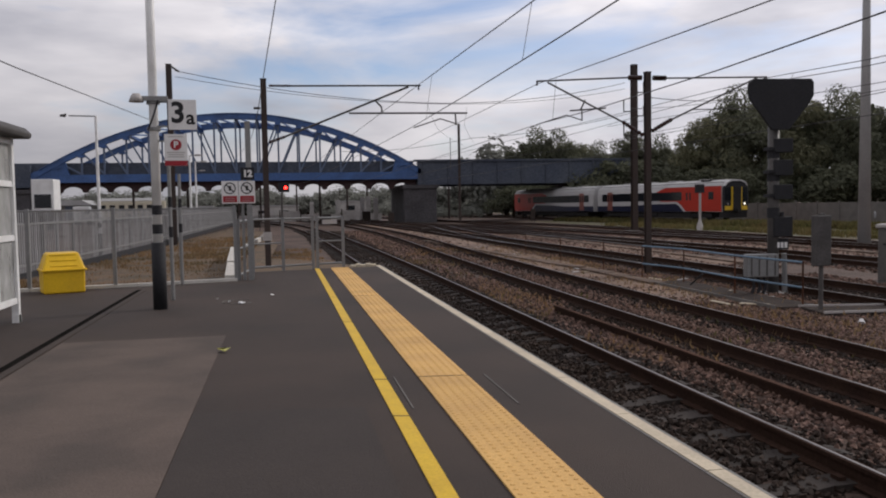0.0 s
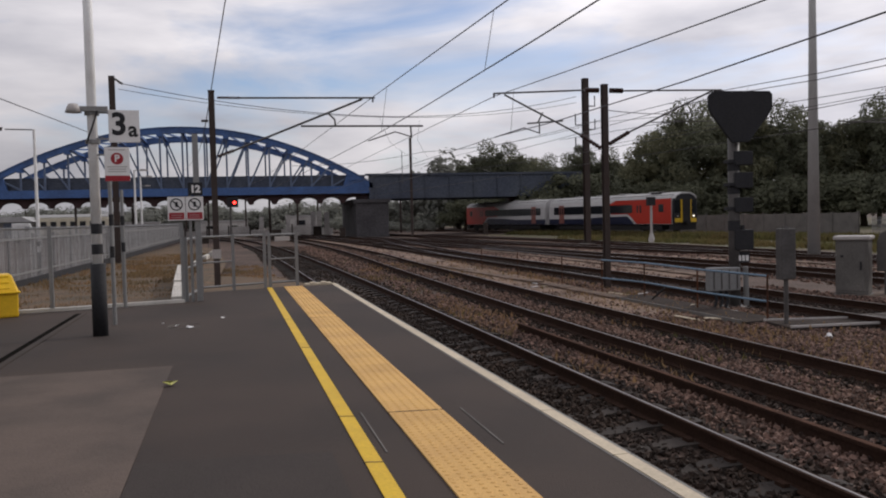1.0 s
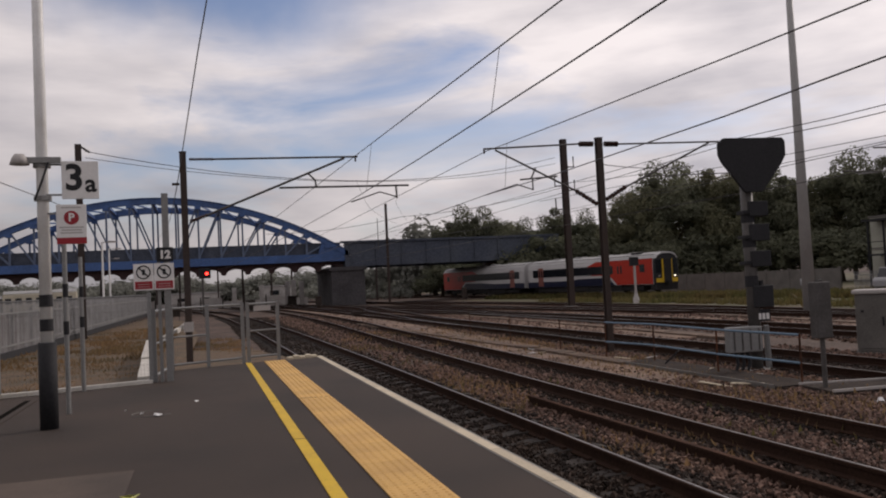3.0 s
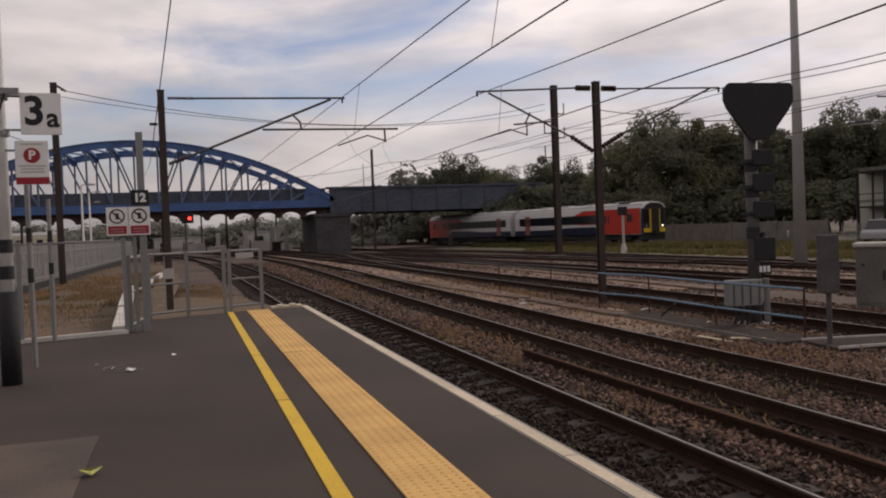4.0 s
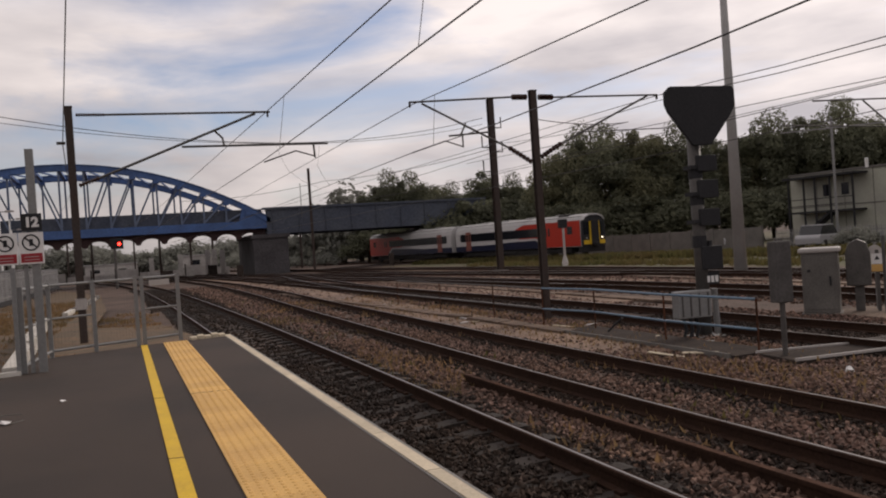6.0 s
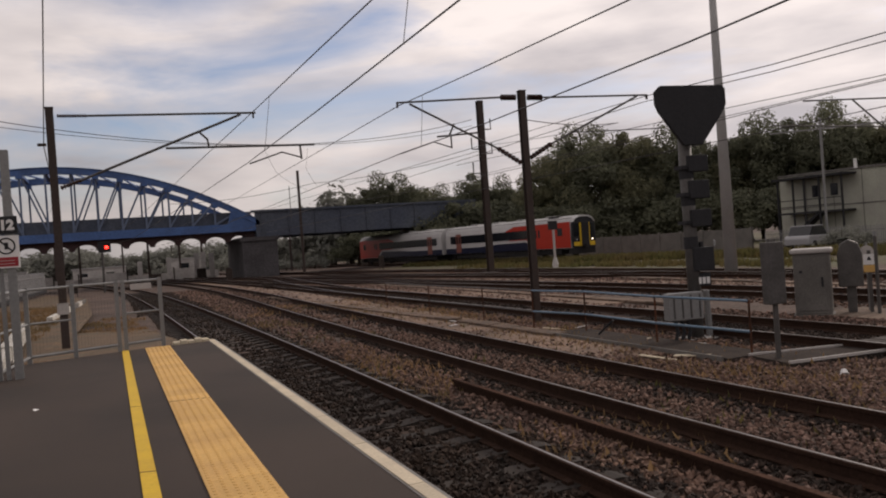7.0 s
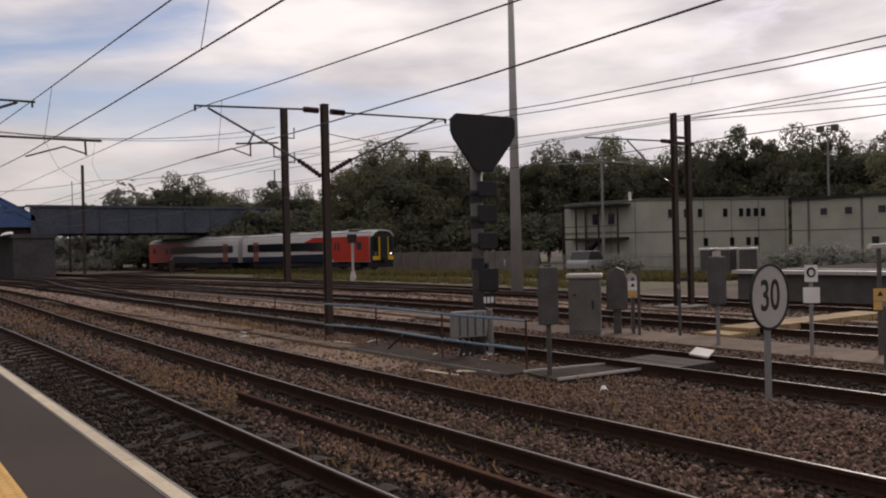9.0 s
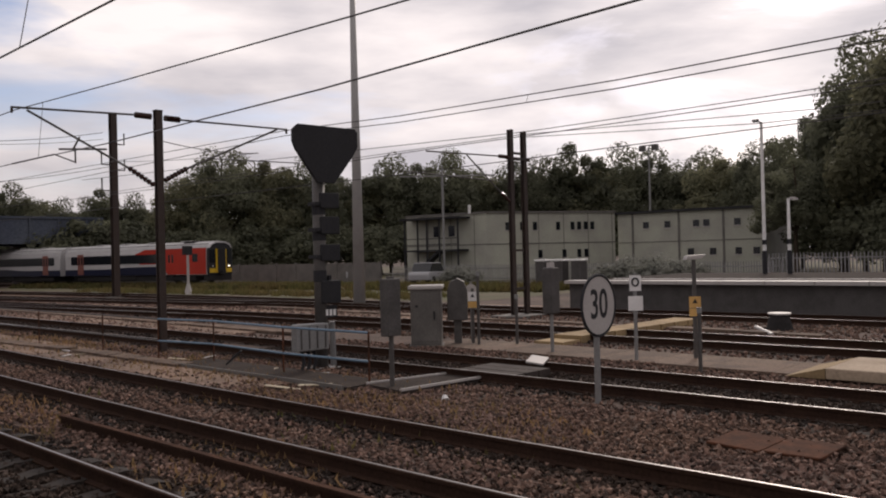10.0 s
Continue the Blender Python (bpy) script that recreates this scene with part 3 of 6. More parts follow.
# ---------------------------------------------------------------- bridge over the tracks
BY = 97.0
bridge = thing("road_bridge", (0, BY, 0.3), "blue bowstring road bridge with lattice arch on dark brick piers", "bridge")
AX, AH, Z0, RISE = -7.0, 21.0, 4.9, 6.4


def arch(x, drop=0.0):
    u = (x - AX) / AH
    return Z0 + (RISE - drop) * (1 - u * u)


def stations(half, n):
    return [AX - half + 2 * half * i / n for i in range(n + 1)]


def swept(pts, w, h):
    """One continuous bar of square section along points in a plane of constant y."""
    v, f = [], []
    for x, y, z in pts:
        v += [(x, y - w / 2, z - h / 2), (x, y + w / 2, z - h / 2), (x, y + w / 2, z + h / 2), (x, y - w / 2, z + h / 2)]
    for i in range(len(pts) - 1):
        f += [(4 * i + j, 4 * i + (j + 1) % 4, 4 * i + 4 + (j + 1) % 4, 4 * i + 4 + j) for j in range(4)]
    return Shape().add(v, f + [(0, 1, 2, 3), tuple(4 * (len(pts) - 1) + j for j in (3, 2, 1, 0))])


for yy in (0.0, 10.5):
    part("arch_rib", swept([(x, yy, arch(x)) for x in stations(AH, 36)], 0.6, 0.6), BLUE, bridge)
    part("rib_flange", swept([(x, yy, arch(x) + 0.36) for x in stations(AH - 0.4, 36)], 0.8, 0.07), BLUE, bridge)
    for i in range(1, 18):
        x = AX - AH + 2 * AH * i / 18
        part("hanger", Shape().beam((x, yy, arch(x)), (x, yy, 4.95), 0.19, 0.19), BRIDGE_PALE, bridge)
        nx = x + (AH / 9 if x > AX else -AH / 9)
        if 0 < i < 18 and abs(nx - AX) < AH - 1.0:
            part("diagonal", Shape().beam((x, yy, 5.0), (nx, yy, arch(nx)), 0.15, 0.17), BRIDGE_PALE, bridge)
            part("node_plate", Shape().box(nx - 0.32, nx + 0.32, yy - 0.32, yy + 0.32, arch(nx) - 0.62, arch(nx) - 0.3), BLUE, bridge)
    web = Shape().prism([(AX - AH - 0.5, 4.1), (AX + AH + 0.5, 4.1), (AX + AH + 0.5, 4.95), (AX - AH - 0.5, 4.95)], yy - 0.18, yy + 0.18)
    part("tie_girder", web, BLUE, bridge, "blue tie girder")
    part("gusset", Shape().prism([(AX + AH - 3.4, 4.9), (AX + AH + 0.9, 4.9), (AX + AH + 0.2, 5.3), (AX + AH - 3.0, 6.35)], yy - 0.2, yy + 0.2), BLUE, bridge)
    part("gusset", Shape().prism([(AX - AH + 3.4, 4.9), (AX - AH - 0.9, 4.9), (AX - AH - 0.2, 5.3), (AX - AH + 3.0, 6.35)], yy - 0.2, yy + 0.2), BLUE, bridge)
    part("parapet", Shape().box(-34, 13.2, yy + (0.4 if yy < 5 else -0.6), yy + (0.55 if yy < 5 else -0.45), 4.9, 6.25), BLUE_GREY, bridge, "grey parapet panels")
for i in range(4, 15):
    x = AX - AH + 2 * AH * i / 18
    part("cross_strut", Shape().beam((x, 0.3, arch(x)), (x, 10.2, arch(x)), 0.3, 0.34), BLUE, bridge)
    if i < 14:
        nx = x + AH / 9
        part("wind_brace", Shape().beam((x, 0.3, arch(x)), (nx, 10.2, arch(nx)), 0.14, 0.16), BLUE, bridge)
part("deck", Shape().box(-60, 41, 0.3, 10.2, 4.0, 4.6), BRIDGE_RED, bridge)
sc = [(-29, 4.12), (13.5, 4.12), (13.5, 3.3)]
for k in range(16):
    xr = 13.2 - 2.6 * k
    sc += [(xr, 3.0)] + [(xr - 0.25 - 2.1 * (1 - math.cos(math.pi * a / 8)) / 2, 3.05 + 0.62 * math.sin(math.pi * a / 8)) for a in range(9)] + [(xr - 2.6, 3.0)]
sc.append((-29, 3.0))
part("scalloped_fascia", Shape().prism(sc, 0.6, 1.0), BRIDGE_RED, bridge, "dull red scalloped brackets under the deck")
part("side_girder", Shape().box(13.6, 40.2, -0.3, 0.3, 3.4, 6.12), BLUE_GREY, bridge, "faded blue-grey plate girder")
part("side_girder", Shape().box(13.6, 40.2, 10.2, 10.7, 3.4, 6.12), BLUE_GREY, bridge)
part("cornice", Shape().box(13.2, 40.2, -0.5, 0.45, 6.12, 6.34), BLUE_GREY, bridge)
for k in range(9):
    part("stiffener", Shape().box(14.2 + 3 * k, 14.35 + 3 * k, -0.45, -0.3, 3.45, 6.12), BLUE_GREY, bridge)
part("approach", Shape().box(-75, AX - AH - 0.5, -0.3, 10.7, 3.6, 6.0), BLUE_GREY, bridge)
for x0, x1 in ((11.9, 15.7), (34.6, 42.0), (-34, -28.5), (-75, -60)):
    p = Shape().box(x0, x1, -0.8, 11.2, -1.5, 3.38)
    p.box(x0 - 0.2, x1 + 0.2, -1.0, 11.4, 2.98, 3.39)
    part("pier", p, PIER, bridge)


# ---------------------------------------------------------------- overhead line
def h_section(s, x, y, z0, z1, w=0.2, t=0.022):
    s.box(x - w / 2, x + w / 2, y - w / 2, y - w / 2 + t, z0, z1)
    s.box(x - w / 2, x + w / 2, y + w / 2 - t, y + w / 2, z0, z1)
    s.box(x - t / 2, x + t / 2, y - w / 2 + t, y + w / 2 - t, z0, z1)
    return s


def insulator(parent, a, b, r=0.07, n=7):
    """A ribbed porcelain insulator between a and b."""
    a, b = Vector(a), Vector(b)
    s = Shape().tube([a, b], r * 0.45, 8)
    for i in range(n):
        c = a + (b - a) * ((i + 0.5) / n)
        d = (b - a).normalized() * ((b - a).length / n * 0.3)
        s.tube([c - d, c + d], r, 10, r * 0.7)
    return part("insulator", s, INSUL, parent, "ribbed brown insulator")


def mast(x, y, z0, z1, w=0.16, base=True):
    m = thing("overhead_line_mast", (x, y, z0), "dark brown steel overhead line mast on a concrete base", "mast", group="overhead line masts")
    part("post", h_section(Shape(), 0, 0, 0, z1 - z0, w), STEEL_DARK, m)
    part("cap", Shape().box(-w / 2 - 0.01, w / 2 + 0.01, -w / 2 - 0.01, w / 2 + 0.01, z1 - z0, z1 - z0 + 0.02), STEEL_DARK, m)
    if base:
        part("base", Shape().box(-w * 1.3, w * 1.3, -w * 1.3, w * 1.3, -0.25, 0.05), CONC_GREY, m, bevel=0.02)
    return m


# mast by the platform end, with a long registration tube
m1 = mast(-2.54, 25.45, -0.62, 4.96)
off = lambda x, z: (x + 2.5, 0, z + 0.62)
insulator(m1, off(-2.35, 4.79), off(-1.75, 4.79), 0.045, 12)
part("top_tube", Shape().tube([off(-1.78, 4.79), off(1.98, 4.84)], 0.026), GALV_DARK, m1)
insulator(m1, off(-2.38, 3.2), off(-1.95, 3.36), 0.06)
part("diagonal_tube", Shape().tube([off(-1.97, 3.35), off(1.62, 4.80)], 0.03), GALV_DARK, m1)
part("drop_bracket", Shape().tube([off(0.62, 4.42), off(0.82, 4.22), off(0.84, 4.05)], 0.025), GALV_DARK, m1)
part("registration_tube", Shape().tube([off(-0.12, 4.03), off(3.36, 4.05)], 0.027), GALV_DARK, m1)
part("drop_bracket", Shape().tube([off(3.0, 4.05), off(3.02, 3.70)], 0.025), GALV_DARK, m1)
part("steady_arm", Shape().tube([off(3.02, 3.74), off(2.55, 3.88), off(1.76, 3.62)], 0.018), GALV_DARK, m1)
part("clamp", Shape().box(4.40, 4.44, -0.03, 0.03, 5.33, 5.47), STEEL_DARK, m1, bevel=0.01)
part("clamp", Shape().box(-0.28, -0.1, -0.03, 0.03, 4.75, 4.81), STEEL_DARK, m1)
part("number_plate", Shape().box(-0.12, 0.12, -0.125, -0.112, 1.05, 1.30), SIGN_GREY, m1, "small pale plate")

# central mast with brackets to both sides
m2 = mast(8.08, 23.45, -0.78, 4.98)
off = lambda x, z: (x - 8.2, 0, z + 0.78)
for sx, tip, zt in ((-1, 4.96, 4.70), (1, 11.9, 4.90)):
    insulator(m2, off(8.2 + sx * 0.17, 4.83), off(8.2 + sx * 0.58, 4.83), 0.078, 9)
    part("top_tube", Shape().tube([off(8.2 + sx * 0.6, 4.83), off(tip, zt)], 0.024), GALV_DARK, m2)
    insulator(m2, off(8.2 + sx * 0.13, 3.22 if sx < 0 else 3.34), off(8.2 + sx * 0.75, 3.60 if sx < 0 else 3.68))
    part("diagonal_tube", Shape().tube([off(8.2 + sx * 0.72, 3.58 if sx < 0 else 3.66), off(tip - sx * 0.3, zt - 0.03)], 0.026), GALV_DARK, m2)
    part("clamp", Shape().box(*sorted((tip - 8.2 - 0.02, tip - 8.2 + 0.02)), -0.03, 0.03, zt + 0.66, zt + 0.80), STEEL_DARK, m2, bevel=0.01)
part("drop_bracket", Shape().tube([off(6.35, 4.20), off(6.25, 4.0), off(6.2, 3.92)], 0.022), GALV_DARK, m2)
part("registration_tube", Shape().tube([off(5.9, 3.9), off(6.95, 3.98)], 0.022), GALV_DARK, m2)
part("drop_bracket", Shape().tube([off(6.25, 3.95), off(6.25, 3.62)], 0.02), GALV_DARK, m2)
part("steady_arm", Shape().tube([off(6.25, 3.64), off(5.8, 3.78), off(4.95, 3.52)], 0.016), GALV_DARK, m2)
part("registration_tube", Shape().tube([off(9.55, 3.95), off(12.3, 4.02)], 0.014), GALV_DARK, m2)

m3 = mast(21.75, 54.7, -0.7, 10.66, 0.38)
for z in (6.6, 8.2):
    part("bracket", Shape().tube([(-0.2, 0, z), (-0.75, 0, z), (-0.75, 0, z + 0.75)], 0.05), GALV_DARK, m3)
    part("bracket", Shape().tube([(0.2, 0, z + 1.3), (0.7, 0, z + 1.3), (0.7, 0, z + 2.0)], 0.05), GALV_DARK, m3)
m4 = mast(17.73, 92.8, -0.7, 10.4, 0.24)
part("aerial", Shape().tube([(-0.8, 1.0, 6), (-0.8, 1.0, 9.6)], 0.04, 6), GALV_DARK, m4)
m5 = mast(-7.5, 45.0, -0.5, 8.6, 0.26)
part("bracket", Shape().tube([(0, 0, 9.1), (0.35, 0, 8.85), (0.5, 0, 8.75)], 0.05), GALV_DARK, m5)

# pair of masts by the far platform
dm = thing("overhead_line_mast", (20.65, 22.5, -0.72), "pair of dark steel masts tied by cross bars", "mast", group="overhead line masts")
for sx in (-0.36, 0.36):
    part("post", h_section(Shape(), sx, 0, 0, 6.32, 0.16), STEEL_DARK, dm)
for z in (0.9, 2.2, 5.5):
    part("cross_bar", Shape().box(-0.26, 0.26, -0.03, 0.03, z, z + 0.08), STEEL_DARK, dm)
part("bracket", Shape().box(-0.55, 0.65, -0.05, 0.05, 5.3, 5.4), STEEL_DARK, dm)
insulator(dm, (-0.5, 0, 5.38), (-1.0, 0, 5.38))
part("top_tube", Shape().tube([(-1.0, 0, 5.38), (-4.45, 0, 5.28)], 0.024), GALV_DARK, dm)
insulator(dm, (-0.45, 0, 3.9), (-0.9, 0, 4.15), 0.06)
part("diagonal_tube", Shape().tube([(-0.9, 0, 4.15), (-2.6, 0, 5.3)], 0.024), GALV_DARK, dm)
part("registration_tube", Shape().tube([(-1.2, 0, 4.55), (-5.6, 0, 4.62)], 0.02), GALV_DARK, dm)
part("base", Shape().box(-0.9, 0.9, -0.6, 0.6, -0.1, 0.06), CONC_GREY, dm, bevel=0.02)


def sag(pts, dip, n=10):
    """A line through points, hanging by dip between them."""
    out = []
    for a, b in zip(pts[:-1], pts[1:]):
        a, b = Vector(a), Vector(b)
        for i in range(n):
            u = i / n
            p = a.lerp(b, u)
            p.z -= 4 * dip * u * (1 - u)
            out.append(p)
    return out + [Vector(pts[-1])]


def wire(pts, r=0.010, dip=0.0, kind="contact wire"):
    s = Shape().tube(sag(pts, dip), r, 5, cap=False)
    return solo("overhead_wire", s, WIRE, f"thin dark {kind} strung above the railway", "wire", group="overhead wires")


def equipped(cat, con):
    """A catenary and its contact wire with droppers."""
    wire(cat, 0.0105, 0.0, "catenary wire")
    wire(con, 0.010, 0.0, "contact wire")
    line, low = sag(cat, 0, 6), sag(con, 0, 6)
    k = 0
    for p, q in zip(line, low):
        k += 1
        if k % 8 == 5 and 8 < p.y < 60 and p.z - q.z > 0.08 and abs(p.x - q.x) < 0.25:
            c = min(low, key=lambda w: abs(w.y - p.y))
            solo("dropper", Shape().tube([p, (c.x, p.y, c.z)], 0.005, 4, cap=False), WIRE, "thin dropper wire between catenary and contact wire", "wire", group="droppers")


def hung(far, near, dip, end, y_far):
    """Points along a wire that sags from (x, z) at y_far to (x, z) at y = -24, as far as y = 0, then on to its next mast."""
    out = [end]
    for y in (0.0, 6.0, 12.0, 18.0, y_far):
        u = (y_far - y) / (y_far + 24)
        out.append((far[0] + (near[0] - far[0]) * u, y, far[1] + (near[1] - far[1]) * u - 4 * dip * u * (1 - u)))
    return out


equipped(hung((1.842, 4.831), (1.436, 2.95), -0.103, (1.4, -24, 4.6), 25.45) + [(0.4, 75, 4.9), (-5, 120, 4.9)], hung((1.663, 3.635), (1.317, 4.251), 0.294, (1.3, -24, 3.7), 25.45) + [(0.3, 75, 3.6), (-5, 120, 3.6)])
equipped(hung((4.882, 4.637), (1.795, 2.421), 0.217, (3.4, -24, 4.6), 23.45) + [(5.6, 72, 4.9), (3, 125, 4.9)], hung((4.828, 3.521), (0.36, 4.059), 0.712, (3.0, -24, 3.5), 23.45) + [(5.3, 72, 3.6), (3, 125, 3.6)])
equipped(hung((11.782, 4.875), (2.742, 4.576), 1.024, (8.6, -24, 4.8), 23.45) + [(10.5, 72, 5.2), (8, 125, 5.2)], hung((11.70, 4.72), (2.70, 4.50), 1.04, (8.5, -24, 4.5), 23.45) + [(9.0, 72, 3.8), (7, 125, 3.8)])
wire([(16.5, -25, 5.4), (16.3, 22.5, 4.62), (14.5, 72, 5.2), (12, 125, 5.2)], 0.012, 0.3, "catenary wire")
wire([(16.3, -25, 4.2), (15.9, 22.5, 3.9), (13.5, 72, 3.8), (11, 125, 3.8)], 0.012, 0.0)
wire([(22.0, -25, 5.9), (21.3, 15.1, 5.6), (21.0, 22.5, 5.58), (19.5, 54, 6.4)], 0.014, 0.0, "catenary wire")
wire([(21.8, -25, 4.6), (21.3, 12.75, 5.06), (21.0, 22.5, 5.5), (20.4, 54, 5.6)], 0.012, 0.0)
wire([(21.8, -25, 4.2), (21.3, 14.46, 4.88), (21.0, 22.5, 5.4)], 0.012, 0.0, "stay wire")
wire([(-7.2, 45, 8.3), (7.0, 48.5, 7.2), (20.7, 53.8, 9.3)], 0.018, 0.35, "cross-span wire")
wire([(-7.2, 45, 8.0), (7.0, 48.0, 7.1), (20.7, 53.8, 8.9)], 0.014, 0.3, "cross-span wire")
wire([(8.2, 23.56, 4.3), (14.0, 28.0, 4.9), (21.2, 53.8, 7.6)], 0.012, 0.1, "stay wire")
wire([(-2.7, 25.55, 4.15), (-2.12, 18, 5.4), (-0.85, 3, 7.9), (1.4, -24, 12.4)], 0.011, 0.0, "earth wire")
wire([(-2.7, 25.55, 4.15), (-4.2, 60, 6.0), (-7, 95, 7.0)], 0.012, 0.2, "earth wire")
wire([(-8.6, -25, 3.4), (-7.95, 22, 4.64), (-7.5, 45, 5.45)], 0.014, 0.0, "earth wire")
wire([(21.2, 53.8, 7.3), (12, 62, 6.3), (3, 72, 6.0)], 0.016, 0.3, "cross-span wire")

wire([(6.2, 48.3, 7.19), (6.6, 47.2, 5.6), (7.8, 46.0, 4.6)], 0.007, 0.1, "jumper loop")
wire([(8.6, 48.6, 7.0), (8.3, 48.0, 5.9), (8.7, 47.2, 4.8)], 0.007, 0.1, "jumper loop")

# tall lighting column
col = thing("lighting_tower", (22.6, 33.0, GROUND_Z), "tall tapered grey steel lighting tower on a flanged base", "lighting tower")
part("shaft", Shape().tube([(0, 0, 0.0), (0, 0, 9), (0, 0, 21)], 0.27, 16, 0.07), TOWER, col, smooth=True)
part("base_flange", Shape().tube([(0, 0, 0), (0, 0, 0.06), (0, 0, 0.12)], 0.48, 16, 0.36), CONC_GREY, col)

# ---------------------------------------------------------------- signal seen from behind
SX, SY, SZ = 8.48, 18.0, GROUND_Z
sig = thing("railway_signal", (SX, SY, SZ), "black colour-light signal seen from behind on a grey post", "railway signal", turn=-8)
part("post", Shape().tube([(0, 0, 0), (0, 0, 4.2)], 0.12, 14), GALV_DARK, sig, smooth=True)
board = Shape().prism([(-0.54, 4.70), (-0.66, 4.59), (-0.66, 4.37), (-0.60, 4.22), (-0.14, 3.60), (0.24, 3.60), (0.68, 4.16), (0.78, 4.33), (0.78, 4.62), (0.72, 4.69)], -0.24, -0.16)
part("backboard", board, BLACK, sig, "black shield-shaped backboard", bevel=0.012)
part("hood", Shape().prism([(-0.15, 4.4), (0.5, 4.4), (0.35, 3.9), (0.0, 3.9)], -0.16, 0.22), BLACK, sig)
for z, h in ((3.12, 0.30), (2.62, 0.34), (2.1, 0.32)):
    part("junction_box", Shape().box(-0.05, 0.36, -0.18, 0.10, z, z + h), BLACK, sig, bevel=0.015)
    part("bracket", Shape().box(-0.16, 0.0, -0.15, 0.15, z + 0.05, z + 0.12), BLACK, sig)
for z in (1.7, 2.5, 3.0):
    part("band", Shape().tube([(0, 0, z), (0, 0, z + 0.22)], 0.132, 14), BLACK, sig)
part("identity_box", Shape().box(-0.05, 0.37, -0.16, 0.06, 1.28, 1.72), BLACK, sig, bevel=0.015)
part("identity_stem", Shape().box(0.13, 0.19, -0.1, -0.04, 1.72, 1.82), BLACK, sig)
plate = part("identity_plate", Shape().box(0.0, 0.30, -0.10, -0.08, 1.0, 1.24), BLACK, sig)
for k in range(3):
    part("bar", Shape().box(0.04 + 0.085 * k, 0.10 + 0.085 * k, -0.108, -0.099, 1.04, 1.16), SIGN_WHITE, plate)
part("location_case", Shape().box(-0.72, -0.02, -0.32, -0.1, 0.42, 0.92), GALV, sig, "grey-blue equipment case on legs", bevel=0.02)
for x in (-0.62, -0.45, -0.28, -0.1):
    part("case_rib", Shape().box(x - 0.012, x + 0.012, -0.335, -0.32, 0.46, 0.88), GALV_DARK, sig)
for x in (-0.55, -0.42, -0.3):
    part("cable", Shape().tube([(x, -0.2, 0.42), (x + 0.03, -0.22, 0.2), (x - 0.05, -0.24, 0.0)], 0.035, 6), BLACK, sig)
part("base_plate", Shape().box(-0.28, 0.28, -0.28, 0.28, 0, 0.05), GALV, sig)
part("back_leg", Shape().tube([(0.32, 0.1, 0), (0.30, 0.1, 0.9)], 0.06, 8), GALV, sig)

# two-rail handrail beside the walkway
hr = thing("handrail", (0, 0, GROUND_Z), "blue-grey tubular two-rail handrail on thin posts", "handrail")
RAILBLUE = mat("blue_grey_tube", (0.13, 0.20, 0.27), 0.5, 0.2, var=0.15, scale=3, fine=25, bump=0)
hp = [(7.35, 33.0), (7.45, 25.2), (7.42, 22.4), (7.7, 20.6), (7.5, 17.9), (7.55, 15.6)]
part("top_rail", Shape().tube([(x, y, 0.90) for x, y in hp[:3]], 0.018, 8), GALV_DARK, hr)
part("top_rail", Shape().tube([(x, y, 0.90) for x, y in hp[2:]], 0.022, 8), RAILBLUE, hr)
part("middle_rail", Shape().tube([(x, y, 0.42) for x, y in hp[:3]], 0.018, 8), GALV_DARK, hr)
part("middle_rail", Shape().tube([(x, y, 0.42) for x, y in hp[2:]], 0.022, 8), RAILBLUE, hr)
for x, y in hp[0:] + [(7.4, 29.0)]:
    part("post", Shape().tube([(x, y, 0), (x, y, 0.92)], 0.018, 8), RUST, hr, "rust-brown tube")
part("brace", Shape().tube([(7.45, 19.2, 0.40), (7.3, 19.5, 0.12)], 0.02, 6), BLACK, hr)

# ---------------------------------------------------------------- platform end: fence, gate, kerb
kerb = thing("fence_kerb", (0, 0, 0), "pale concrete kerb under the platform end fence", "kerb", kind="structure")
for (x0, y0), (x1, y1) in (((-9.5, 16.75), (-6.4, 16.8)), ((-6.4, 16.8), (-4.7, 17.1)), ((-4.7, 17.1), (-3.0, 17.58))):
    part("kerb_stone", Shape().beam((x0, y0 + 0.02, 0.012), (x1, y1 + 0.02, 0.012), 0.15, 0.085), KERB, kerb)
part("kerb_stone", Shape().beam((-3.12, 17.70, 0.0), (-3.34, 21.9, -0.02), 0.2, 0.2), KERB, kerb)
part("kerb_stone", Shape().beam((-3.343, 21.95, -0.04), (-3.76, 30.5, -0.10), 0.22, 0.3), KERB, kerb)
for k in range(6):
    part("kerb_stone", Shape().beam((-3.72 + 0.09 * k, 39 + 4.1 * k, -0.38 - 0.035 * k), (-3.64 + 0.09 * k, 42.4 + 4.1 * k, -0.41 - 0.035 * k), 0.2, 0.22), CONC_GREY if k % 2 else KERB, kerb)


def mesh_panel(s, a, b, z0, z1, step=0.05):
    a, b = Vector((*a, 0)), Vector((*b, 0))
    n = int((b - a).length / step)
    for i in range(1, n):
        p = a.lerp(b, i / n)
        s.tube([(p.x, p.y, z0), (p.x, p.y, z1)], 0.0011, 3, cap=False)
    k = int((z1 - z0) / 0.2)
    for j in range(k + 1):
        z = z0 + (z1 - z0) * j / k
        s.tube([(a.x, a.y, z), (b.x, b.y, z)], 0.0013, 3, cap=False)
    return s


